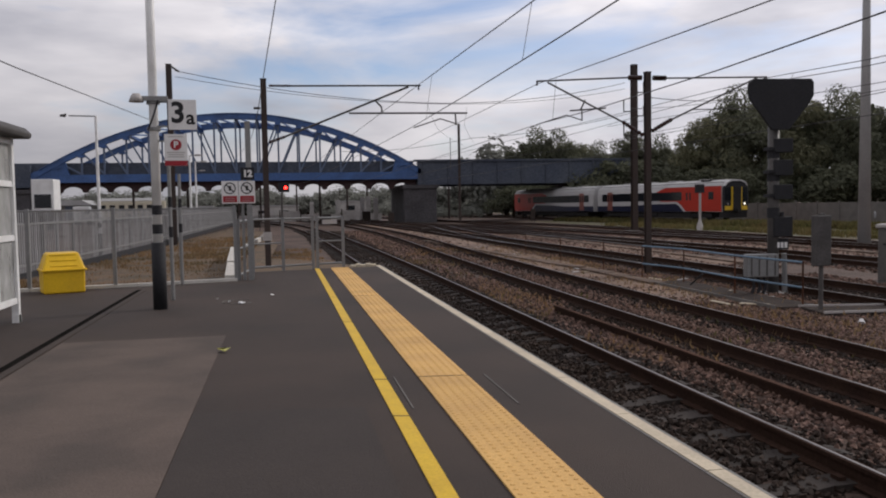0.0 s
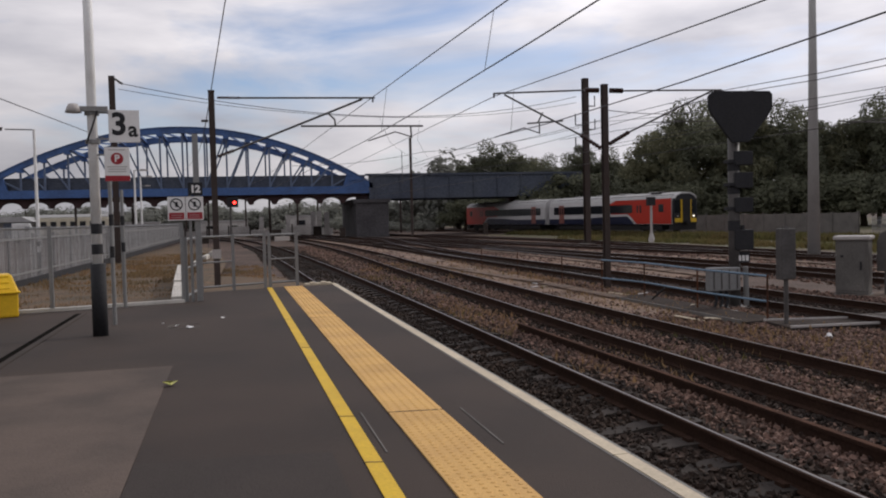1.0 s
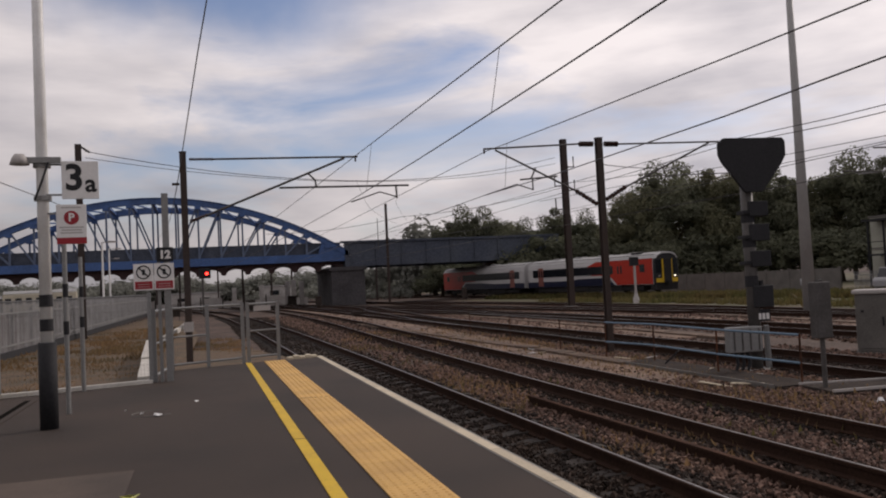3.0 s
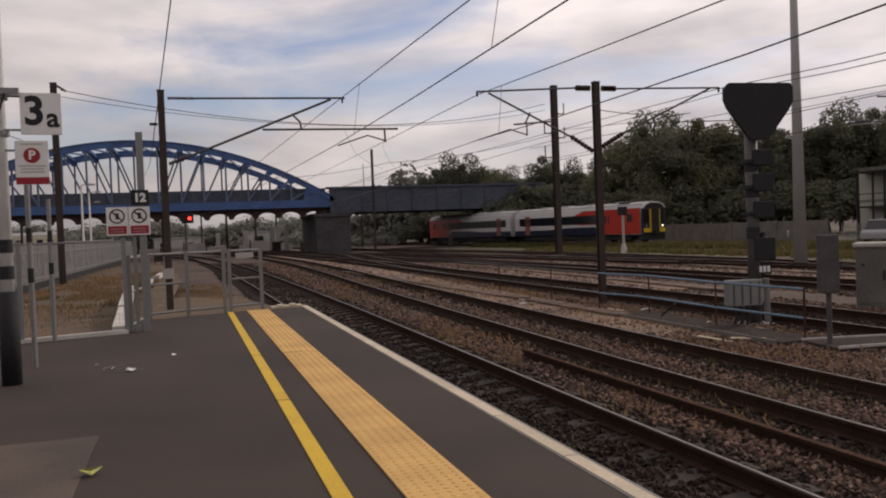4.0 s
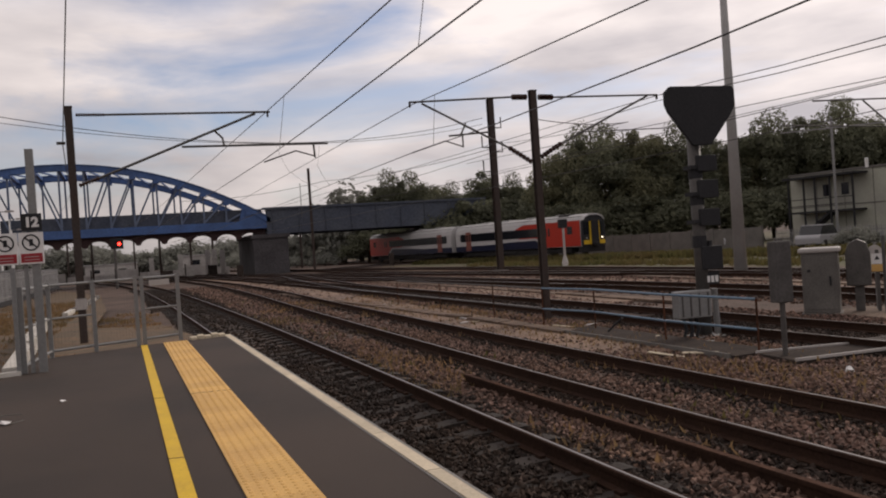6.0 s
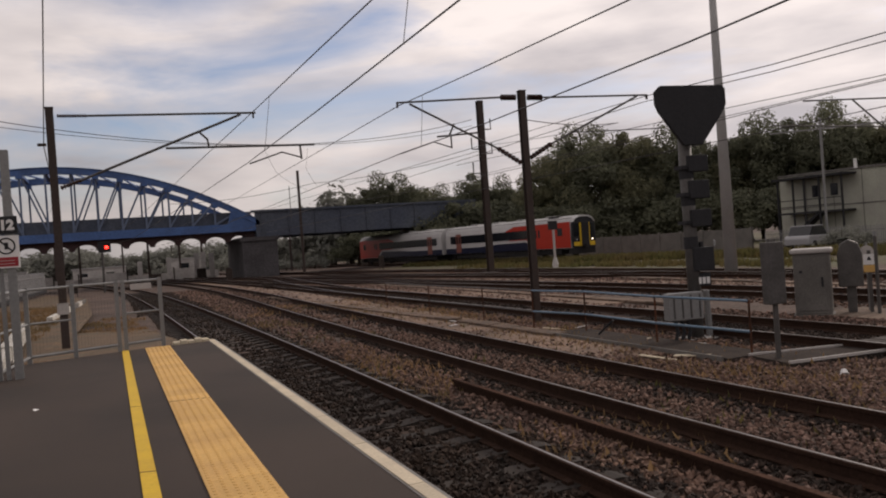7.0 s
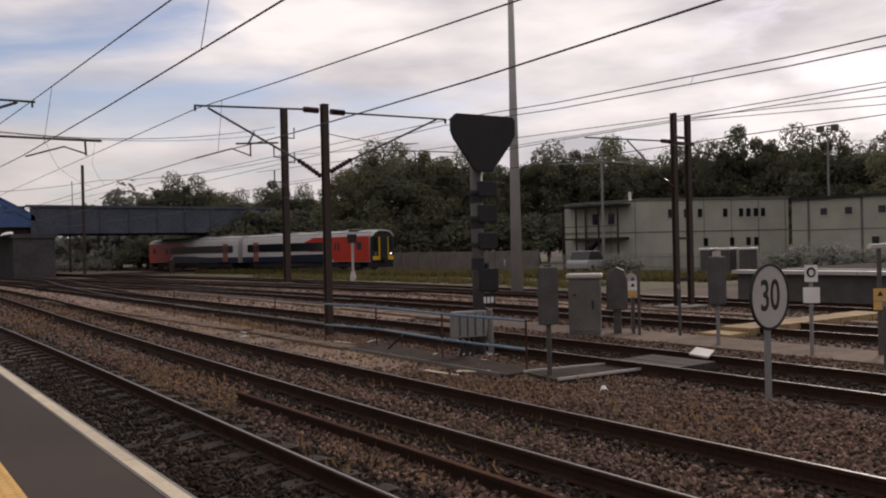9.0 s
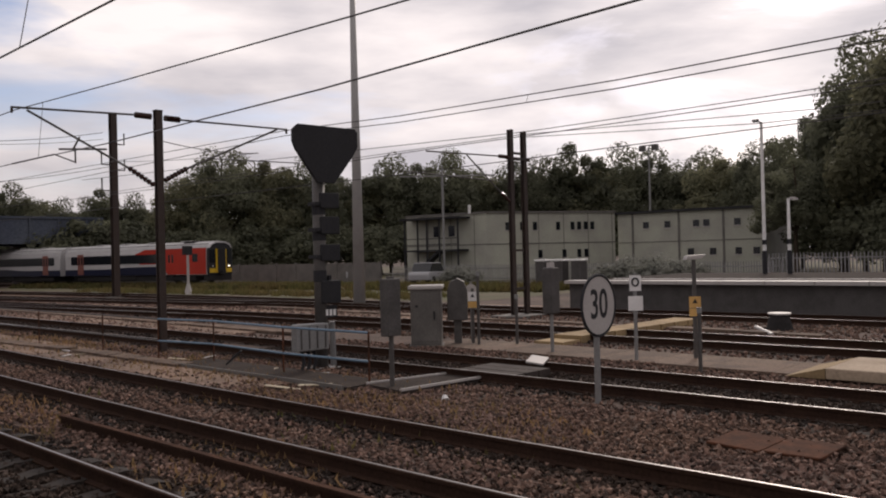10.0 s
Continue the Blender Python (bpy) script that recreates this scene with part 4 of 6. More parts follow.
fence = thing("mesh_fence", (0, 0, 0), "grey galvanised mesh fence closing the platform end", "fence")
fp = [(-9.4, 16.75), (-7.9, 16.78), (-6.4, 16.8), (-5.05, 17.02), (-4.35, 17.2), (-3.95, 17.3), (-3.0, 17.58)]
for x, y in fp:
    part("post", Shape().box(x - 0.03, x + 0.03, y - 0.03, y + 0.03, 0, 1.42), GALV, fence)
for a, b in zip(fp[:-1], fp[1:]):
    part("mesh_panel", mesh_panel(Shape(), a, b, 0.08, 1.36), GALV_DARK, fence)
    part("top_rail", Shape().tube([(*a, 1.38), (*b, 1.38)], 0.016, 6), GALV, fence)

gate = thing("platform_end_gate", (0, 0, 0), "grey galvanised steel pedestrian gate with mesh infill", "gate")
gp = [(-2.95, 17.7), (-2.75, 19.5), (-2.12, 19.8), (-1.47, 20.08), (-1.37, 20.11), (-0.78, 20.35)]
for x, y in gp:
    part("post", Shape().box(x - 0.032, x + 0.032, y - 0.032, y + 0.032, -0.02, 1.16), GALV, gate)
for k, (a, b) in enumerate(zip(gp[:-1], gp[1:])):
    if k == 3:
        continue
    for z in (0.10, 1.12):
        part("rail", Shape().tube([(*a, z), (*b, z)], 0.022, 8), GALV, gate)
    if k != 2:
        part("rail", Shape().tube([(*a, 0.60), (*b, 0.60)], 0.018, 8), GALV, gate)
    part("mesh_panel", mesh_panel(Shape(), a, b, 0.12, 1.10), GALV_DARK, gate)
part("notice", Shape().beam((-1.25, 20.1, 1.03), (-0.92, 20.23, 1.03), 0.012, 0.1), SIGN_GREY, gate, "small pale notice")

# palisade fence running off beside the dry grass
pal = thing("palisade_fence", (0, 0, 0), "long grey steel palisade fence beside dry grass", "fence")
line = [(-8.9, 17.5), (-8.35, 29), (-7.9, 45), (-7.6, 65), (-7.2, 90)]
PALE = mat("dull_palisade_steel", (0.25, 0.25, 0.255), 0.6, 0.2, var=0.2, scale=2, fine=20, bump=0.03, second=(0.18, 0.175, 0.175), amount=0.8, rand=0.2)
pale = Shape().prism([(-0.034, 0), (0.034, 0), (0.034, 1.74), (0, 1.80), (-0.034, 1.74)], -0.006, 0.006).mesh("pale", PALE)
rest = Shape()
y = 17.5
count = 0
while y < 90:
    k = max(i for i in range(4) if line[i][1] <= y)
    (xa, ya), (xb, yb) = line[k], line[k + 1]
    x = xa + (xb - xa) * (y - ya) / (yb - ya)
    if count < 290:
        o = part("pale", pale, None, pal)
        o.matrix_basis = pose(x, y, -0.38, 0, 0, 88)
    else:
        rest.prism([(-0.034, 0), (0.034, 0), (0.034, 1.74), (0, 1.80), (-0.034, 1.74)], -0.006, 0.006, pose(x, y, -0.38, 0, 0, 88))
    count += 1
    y += 0.155
tagged(part("distant_paling", rest, PALE, pal), kind="stuff")
for z in (0.0, 1.05):
    r = Shape()
    for a, b in zip(line[:-1], line[1:]):
        r.beam((*a, z), (*b, z), 0.04, 0.06)
    part("rail", r, GALV, pal)
y = 17.6
while y < 90:
    k = max(i for i in range(4) if line[i][1] <= y)
    (xa, ya), (xb, yb) = line[k], line[k + 1]
    x = xa + (xb - xa) * (y - ya) / (yb - ya)
    part("post", Shape().box(x - 0.12, x - 0.04, y - 0.05, y + 0.05, -0.6, 1.2), GALV_DARK, pal)
    y += 2.75

gv = Shape()
for a, b in zip(line[:-1], line[1:]):
    gv.beam((a[0] + 0.06, a[1], -0.30), (b[0] + 0.06, b[1], -0.30), 0.03, 0.26)
part("gravel_board", gv, BLACK, pal, "dark board along the foot")
dg = Shape()
dg.add([(-9.2, 16.95, -0.30), (-3.06, 17.6, -0.10), (-3.0, 24, -0.28), (-2.6, 30, -0.45), (-2.4, 45, -0.62), (-3.2, 70, -0.70), (-7.0, 90, -0.70), (-8.2, 45, -0.45), (-8.6, 29, -0.36)], [tuple(range(9))])
solo("dry_grass_bank", dg, DRY_GRASS, "brown dried grass and soil behind the platform end", "grass bank", kind="structure")
ramp = Shape()
ramp.add([(-3.05, 19.3, -0.04), (-0.3, 20.28, -0.06), (-0.3, 24, -0.55), (-0.5, 34, -0.71), (-2.6, 34, -0.60), (-3.05, 24, -0.26)], [tuple(range(6))])
solo("platform_ramp", ramp, DRY_GRASS, "overgrown ramp off the platform end", "ramp", kind="structure")

# ---------------------------------------------------------------- signs and posts on the platform
lp = thing("lamp_column", (-3.80, 13.48, 0), "white platform lamp column with black banded base", "lamp post")
part("shaft", Shape().tube([(0, 0, 0.9), (0, 0, 6.5)], 0.064, 16, 0.052), WHITE, lp, smooth=True)
part("black_sleeve", Shape().tube([(0, 0, 0), (0, 0, 0.92)], 0.094, 16), BLACK, lp, "thick black sleeve", smooth=True)
for z in (1.04, 1.30):
    part("band", Shape().tube([(0, 0, z), (0, 0, z + 0.13)], 0.068, 16), BLACK, lp)
for z in (2.44, 2.80):
    part("clip", Shape().tube([(0, 0, z), (0, 0, z + 0.05)], 0.09, 12), GALV, lp)
cctv = thing("security_camera", (-3.88, 13.4, 2.84), "grey dome loudspeaker bracketed to the lamp column", "loudspeaker")
part("shell", Shape().tube([(-0.12, -0.02, -0.02), (-0.12, -0.02, 0.05), (-0.12, -0.02, 0.09)], 0.10, 14, 0.05), SIGN_GREY, cctv, smooth=True)
part("arm", Shape().box(-0.1, 0.28, -0.03, 0.03, 0.0, 0.06), GALV, cctv)
part("cable", Shape().tube([(0.16, -0.04, 0.0), (0.10, -0.06, -0.2), (0.02, -0.04, -0.4)], 0.012, 6), BLACK, cctv)
sg = thing("platform_sign", (-3.42, 13.46, 2.66), "white square platform sign reading 3a", "sign", turn=4)
part("board", Shape().box(-0.185, 0.185, -0.015, 0.015, -0.205, 0.205), SIGN_WHITE, sg, bevel=0.004)
words("3", 0.39, Matrix.Translation((-0.06, -0.017, 0.015)) @ FACING, BLACK, sg, "numeral", 0.011)
words("a", 0.27, Matrix.Translation((0.105, -0.017, -0.045)) @ FACING, BLACK, sg, "letter", 0.006)
for z in (0.16, -0.17):
    part("arm", Shape().box(-0.38, -0.18, 0.0, 0.02, z, z + 0.02), GALV, sg)
ps = thing("fare_notice", (-3.52, 13.46, 2.19), "white notice with red P roundel and red strip", "sign", turn=4)
part("board", Shape().box(-0.15, 0.15, -0.012, 0.012, -0.225, 0.205), SIGN_WHITE, ps, bevel=0.004)
part("red_strip", Shape().box(-0.149, 0.149, -0.015, -0.011, -0.224, -0.155), RED, ps)
part("roundel", Shape().tube([(0, -0.010, 0.06), (0, -0.016, 0.06)], 0.075, 24), RED, ps)
words("P", 0.12, Matrix.Translation((0.0, -0.018, 0.06)) @ FACING, SIGN_WHITE, ps, "letter", 0.004)
for k, (z, w) in enumerate(((0.165, 0.1), (-0.05, 0.12), (-0.08, 0.1), (-0.11, 0.11))):
    part("text_bar", Shape().box(-w, w, -0.0145, -0.011, z, z + 0.012), SIGN_GREY, ps)
part("arm", Shape().box(-0.28, -0.14, 0.0, 0.02, 0.1, 0.12), GALV, ps)

for x, y, h in ((-3.77, 14.6, 2.05), (-3.92, 17.1, 2.0)):
    pp = thing("banded_post", (x, y, 0), "thin grey sign post with black bands", "post", group="banded posts")
    part("shaft", Shape().tube([(0, 0, 0), (0, 0, h)], 0.028, 10), GALV, pp)
    for z in (0.95, 1.4):
        part("band", Shape().tube([(0, 0, z), (0, 0, z + 0.16)], 0.032, 10), BLACK, pp)

# car stop number and trespass notices
np_ = thing("car_stop_sign", (-2.74, 17.68, 0), "grey post with a black sign numbered 12 and two trespass notices", "sign")
part("post", h_section(Shape(), 0.02, 0, 0, 3.0, 0.10, 0.016), GALV, np_)
part("post", Shape().box(-0.13, -0.08, -0.03, 0.03, 0, 1.9), GALV, np_)
part("number_board", Shape().box(-0.125, 0.125, -0.09, -0.07, 1.90, 2.13), BLACK, np_)
words("12", 0.175, Matrix.Translation((0, -0.093, 2.01)) @ FACING, SIGN_WHITE, np_, "numeral", 0.009)
for cx in (-0.33, -0.02):
    b = part("notice_board", Shape().box(cx - 0.15, cx + 0.15, -0.085, -0.065, 1.46, 1.88), SIGN_WHITE, np_, "white notice with prohibition symbol")
    part("red_panel", Shape().box(cx - 0.13, cx + 0.13, -0.089, -0.084, 1.48, 1.60), RED, b)
    for k in range(2):
        part("text_bar", Shape().box(cx - 0.09, cx + 0.09, -0.092, -0.088, 1.51 + 0.04 * k, 1.518 + 0.04 * k), SIGN_GREY, b)
    ring = Shape()
    ring.tube([(cx + 0.10 * math.cos(a * math.pi / 12), -0.088, 1.745 + 0.10 * math.sin(a * math.pi / 12)) for a in range(25)], 0.010, 5, cap=False)
    part("ring", ring, BLACK, b)
    part("slash", Shape().beam((cx - 0.07, -0.088, 1.815), (cx + 0.07, -0.088, 1.675), 0.006, 0.02), BLACK, b)
    part("symbol", Shape().box(cx - 0.02, cx + 0.025, -0.089, -0.084, 1.70, 1.79), BLACK, b)

# grit bin
gb = thing("grit_bin", (-5.80, 16.5, 0), "yellow plastic grit bin with a domed lid", "grit bin", turn=22)
gb.scale = (0.80, 1.0, 1.0)
part("tub", Shape().prism([(-0.40, 0.0), (0.40, 0.0), (0.405, 0.40), (-0.405, 0.40)], -0.26, 0.26), BIN_YELLOW, gb, bevel=0.03)
lidv = [(-0.42, -0.28, 0.39), (0.42, -0.28, 0.39), (0.42, 0.28, 0.39), (-0.42, 0.28, 0.39), (-0.30, -0.12, 0.67), (0.32, -0.12, 0.67), (0.34, 0.24, 0.68), (-0.30, 0.24, 0.68)]
part("lid", Shape().add(lidv, [(0, 1, 5, 4), (1, 2, 6, 5), (2, 3, 7, 6), (3, 0, 4, 7), (4, 5, 6, 7), (3, 2, 1, 0)]), BIN_YELLOW, gb, bevel=0.035)
part("lip", Shape().box(-0.435, 0.435, -0.30, 0.29, 0.375, 0.41), BIN_YELLOW, gb, bevel=0.012)
for k in range(3):
    part("rib", Shape().box(-0.26, 0.26, -0.25 + 0.05 * k, -0.22 + 0.05 * k, 0.44 + 0.09 * k, 0.475 + 0.09 * k), BIN_YELLOW, gb, bevel=0.01)

# waiting shelter
sh = thing("waiting_shelter", (-5.27, 12.65, 0), "white-framed glazed platform waiting shelter with dark roof", "shelter")
for x, y in ((-0.12, 0), (-0.12, -1.3), (-0.12, -2.6), (-1.6, 0), (-1.6, -2.6)):
    part("post", Shape().box(x - 0.04, x + 0.04, y - 0.04, y + 0.04, 0, 2.28), WHITE, sh)
for y0, y1 in ((-1.26, -0.04), (-2.56, -1.34)):
    for z in (0.24, 1.02, 1.68, 2.2):
        part("rail", Shape().box(-0.15, -0.09, y0, y1, z, z + 0.07), WHITE, sh)
    for y in (y0 + 0.61,):
        part("mullion", Shape().box(-0.14, -0.10, y - 0.02, y + 0.02, 0.31, 2.2), WHITE, sh)
    o = part("pane", Shape().box(-0.125, -0.115, y0, y1, 0.3, 2.2), GLASS, sh)
    o.visible_shadow = False
for z in (0.24, 1.02, 1.68, 2.2):
    part("rail", Shape().box(-1.56, -0.16, -0.03, 0.03, z, z + 0.07), WHITE, sh)
for x in (-0.63, -1.1):
    part("mullion", Shape().box(x - 0.02, x + 0.02, -0.02, 0.02, 0.31, 2.2), WHITE, sh)
o = part("pane", Shape().box(-1.56, -0.16, -0.005, 0.005, 0.3, 2.2), GLASS, sh)
o.visible_shadow = False
part("roof", Shape().prism([(-1.8, 2.28), (0.08, 2.28), (0.10, 2.34), (0.02, 2.42), (-0.4, 2.47), (-1.8, 2.5)], -2.9, 0.2), WEATHERED, sh, bevel=0.02)
part("foot", Shape().box(-0.16, -0.08, -0.05, 0.05, 0, 0.1), WHITE, sh)
for y0, y1 in ((-1.26, -0.04), (-2.56, -1.34)):
    part("lower_panel", Shape().box(-0.135, -0.128, y0, y1, 0.31, 1.02), SIGN_GREY, sh, "pale grey infill panel")
part("lower_panel", Shape().box(-1.56, -0.16, 0.008, 0.015, 0.31, 1.02), SIGN_GREY, sh, "pale grey infill panel")

# litter
rr = random.Random(5)
for x, y, s in ((-2.70, 9.72, 0.07), (-2.73, 13.7, 0.06), (-2.3, 14.6, 0.03), (-2.9, 13.9, 0.025), (-3.1, 14.2, 0.02)):
    q = Shape()
    v = [(x + s * rr.uniform(-1, 1), y + s * rr.uniform(-1, 1), 0.012 + rr.uniform(0, 0.03)) for _ in range(6)]
    q.add(v, [(0, 1, 2), (0, 2, 3), (0, 3, 4), (1, 4, 5), (2, 5, 3)])
    q2 = solo("litter", q, LITTER_YELLOW if s > 0.065 else SIGN_WHITE, "crumpled yellow-green wrapper on asphalt" if s > 0.065 else "crumpled scrap of pale paper on asphalt", "litter", group="litter")
    m = q2.modifiers.new("thick", "SOLIDIFY")
    m.thickness = 0.004
for k, (x, y, r0) in enumerate(((-2.78, 13.98, 0.24),)):
    c = Shape()
    c.tube([(x + r0 * math.cos(a * math.pi / 10), y + 1.1 * r0 * math.sin(a * math.pi / 10), 0.002) for a in range(3, 19)], 0.007, 4, cap=False)
    solo("ring_stain", c, CONC_GREY, "faint pale ring stain on the platform", "stain", kind="structure")
for (xa, ya, xb, yb) in ((-1.285, 7.1, -1.28, 8.15), (-0.565, 7.05, -0.56, 8.05)):
    solo("scratch", Shape().beam((xa, ya, 0.003), (xb, yb, 0.003), 0.010, 0.005), CONC_GREY, "thin pale scrape across the asphalt", "scrape", kind="structure")


# ---------------------------------------------------------------- train
def train_car():
    """A driving car, 21 m long, its own y along the line and its cab at +y."""
    L = 20.8
    e = L / 2
    c = thing("railcar", (0, 0, 0), "red, white and navy diesel railcar with dark window band", "train", group="train cars")
    sec = [(-1.3, 0.85), (1.3, 0.85), (1.34, 1.5), (1.34, 2.75), (1.24, 3.12), (0.95, 3.42), (0.5, 3.6), (0, 3.64), (-0.5, 3.6), (-0.95, 3.42), (-1.24, 3.12), (-1.34, 2.75), (-1.34, 1.5)]
    part("body", Shape().prism(sec, -e, e), TRAIN_WHITE, c)
    part("roof", Shape().prism([(-1.25, 3.14), (1.25, 3.14), (0.97, 3.45), (0.5, 3.64), (0, 3.68), (-0.5, 3.64), (-0.97, 3.45)], -e + 0.05, e - 0.05), TRAIN_ROOF, c)
    for sx in (-0.98, 0.98):
        part("rain_gutter", Shape().box(sx - 0.02, sx + 0.02, -e + 0.1, e - 0.1, 3.40, 3.46), WEATHERED, c)
    for y in (-6, -2, 2, 6.6):
        part("roof_vent", Shape().box(-0.5, 0.5, y - 0.5, y + 0.5, 3.66, 3.76), TRAIN_ROOF, c, bevel=0.04)
    part("roof_pod", Shape().box(-0.75, 0.75, e - 3.6, e - 2.2, 3.5, 3.72), UNDER, c, "dark cooler pod behind the cab", bevel=0.06)
    for sx in (-1, 1):
        m = Matrix(((0, sx, 0, 0), (1, 0, 0, 0), (0, 0, 1, 0), (0, 0, 0, 1)))
        part("navy_skirt", Shape().prism([(-e, 0.86), (e - 5.4, 0.86), (e - 6.0, 1.36), (e - 6.5, 1.60), (e - 11.0, 1.56), (e - 14.0, 1.42), (-e, 1.42)], 1.335, 1.352, m), TRAIN_BLUE, c)
        part("white_stripe", Shape().prism([(e - 5.1, 0.90), (e - 5.75, 1.42), (e - 6.4, 1.76), (e - 11.0, 1.72), (e - 11.0, 1.565), (e - 6.5, 1.605), (e - 6.0, 1.365), (e - 5.38, 0.90)], 1.336, 1.353, m), TRAIN_WHITE, c)
        part("red_flank", Shape().prism([(e, 0.9), (e, 3.10), (e - 8.2, 3.10), (e - 9.6, 2.74), (e - 9.0, 1.80), (e - 6.35, 1.80), (e - 5.68, 1.43), (e - 5.0, 0.9)], 1.342, 1.355, m), TRAIN_RED, c, "bright red cab flank")
        x0, x1 = sorted((sx * 1.34, sx * 1.362))
        part("window_band", Shape().prism([(-e + 1.0, 1.98), (-e + 1.15, 1.88), (e - 5.75, 1.88), (e - 5.6, 1.98), (e - 5.6, 2.58), (e - 5.75, 2.68), (-e + 1.15, 2.68), (-e + 1.0, 2.58)], 1.338, 1.360, m), WINDOW, c, "dark continuous window band")
        for k in range(6):
            y = -e + 3.9 + 1.95 * k
            part("window", Shape().box(*sorted((sx * 1.358, sx * 1.366)), y, y + 1.55, 2.02, 2.56), WINDOW, c)
        for y in (-e + 2.6, e - 4.6):
            d = part("door", Shape().box(x0, x1, y - 0.5, y + 0.5, 0.95, 2.88), TRAIN_RED if y > 0 else TRAIN_DOOR, c, bevel=0.01)
            for o in (-0.23, 0.23):
                part("door_window", Shape().box(*sorted((sx * 1.36, sx * 1.368)), y + o - 0.12, y + o + 0.12, 1.9, 2.6), WINDOW, d)
        part("cab_window", Shape().box(*sorted((sx * 1.353, sx * 1.364)), e - 1.75, e - 1.05, 1.95, 2.62), WINDOW, c)
        part("cab_door", Shape().box(*sorted((sx * 1.352, sx * 1.360)), e - 2.75, e - 2.15, 0.95, 2.85), TRAIN_RED, c, bevel=0.008)
    part("underframe", Shape().box(-1.15, 1.15, -e + 4.6, e - 4.6, 0.32, 0.86), UNDER, c, bevel=0.05)
    part("exhaust_box", Shape().box(-1.22, 1.22, -1.6, 0.6, 0.40, 0.84), UNDER, c, bevel=0.04)
    for y in (-e + 3.2, e - 3.2):
        part("bogie", Shape().box(-1.1, 1.1, y - 1.6, y + 1.6, 0.35, 0.75), UNDER, c, bevel=0.05)
        for dy in (-1.2, 1.2):
            for x in (-0.78, 0.78):
                part("wheel", Shape().tube([(x - 0.06, y + dy, 0.42), (x + 0.06, y + dy, 0.42)], 0.42, 18), UNDER, c)
    front = [(-1.25, 0.85), (1.25, 0.85), (1.30, 1.6), (1.27, 2.9), (1.06, 3.3), (0.5, 3.55), (-0.5, 3.55), (-1.06, 3.3), (-1.27, 2.9), (-1.30, 1.6)]
    part("cab_front", Shape().prism(front, e, e + 0.24), BLACK, c, "black cab front", bevel=0.07)
    part("roof_brow", Shape().prism([(-1.22, 3.1), (-0.97, 3.44), (-0.5, 3.62), (0.5, 3.62), (0.97, 3.44), (1.22, 3.1), (1.12, 3.08), (0.9, 3.34), (0.45, 3.50), (-0.45, 3.50), (-0.9, 3.34), (-1.12, 3.08)], e - 0.05, e + 0.30), TRAIN_WHITE, c, "pale curved brow over the cab", bevel=0.02)
    part("gangway_door", Shape().box(-0.42, 0.42, e + 0.2, e + 0.42, 0.95, 3.05), UNDER, c, bevel=0.04)
    for x in (-0.47, 0.47):
        part("yellow_pillar", Shape().box(x - 0.07, x + 0.07, e + 0.22, e + 0.36, 1.0, 3.0), YELLOW, c)
    part("yellow_panel", Shape().box(-1.18, 1.18, e + 0.2, e + 0.262, 1.0, 1.36), YELLOW, c, "yellow warning panel", bevel=0.02)
    for x in (-0.86, 0.86):
        part("windscreen", Shape().box(x - 0.31, x + 0.31, e + 0.2, e + 0.268, 1.85, 2.95), WINDOW, c)
        part("headlight", Shape().tube([(x, e + 0.2, 1.55), (x, e + 0.29, 1.55)], 0.065, 12), LAMP_WHITE if x < 0 else SIGN_GREY, c)
    part("coupler", Shape().box(-0.2, 0.2, e + 0.2, e + 0.7, 0.85, 1.15), UNDER, c)
    part("valance", Shape().box(-1.2, 1.2, e - 0.5, e + 0.18, 0.35, 0.86), UNDER, c)
    part("gangway", Shape().box(-0.65, 0.65, -e - 0.34, -e, 0.95, 3.2), UNDER, c, "black corridor bellows")
    return c


for k, flip in ((0, 0), (1, 180)):
    c = train_car()
    y = 66.2 + 10.7 + 21.5 * k
    d = spline(TRACKS[5], y + 8) - spline(TRACKS[5], y - 8)
    c.matrix_basis = pose(spline(TRACKS[5], y), y, RAIL_Z, 0, 0, 180 - math.degrees(math.atan2(d, 16)) + flip)

# ---------------------------------------------------------------- office building beyond the yard
def facade(a, b):
    """A matrix: x along the wall from a to b, -y out towards the yard, z up."""
    a, b = Vector((*a, 0)), Vector((*b, 0))
    u = (b - a).normalized()
    return Matrix(((u.x, -u.y, 0, a.x), (u.y, u.x, 0, a.y), (0, 0, 1, 0), (0, 0, 0, 1))), (b - a).length


P1, P2, P3, P4 = (49.1, 56.8), (50.0, 48.45), (61.1, 43.1), (62.5, 30.7)
ob = thing("office_building", (0, 0, 0), "two-storey pale green modular office with small dark windows", "building")
ZB, ZT = GROUND_Z - 0.1, 4.8
P5 = (P1[0] + P3[0] - P2[0], P1[1] + P3[1] - P2[1])
w = Shape()
w.add([(x, y, z) for z in (ZB, ZT) for x, y in (P1, P2, P3, P5)], [(4, 5, 6, 7), (0, 1, 5, 4), (1, 2, 6, 5), (2, 3, 7, 6), (3, 0, 4, 7)])
part("wall", w, PANEL, ob)
for a, b in ((P1, P2), (P2, P3)):
    m, ln = facade(a, b)
    part("roof_edge", Shape().box(-0.05, ln + 0.05, -0.12, 0.1, ZT - 0.02, ZT + 0.14, m), CONC_GREY, ob)
    part("floor_joint", Shape().box(0, ln, -0.03, 0.02, 2.2, 2.28, m), CONC_GREY, ob)
    for k in range(1, int(ln / 2.4) + 1):
        part("panel_joint", Shape().box(2.4 * k, 2.4 * k + 0.05, -0.02, 0.02, ZB, ZT, m), CONC_GREY, ob)
m, ln = facade(P2, P3)
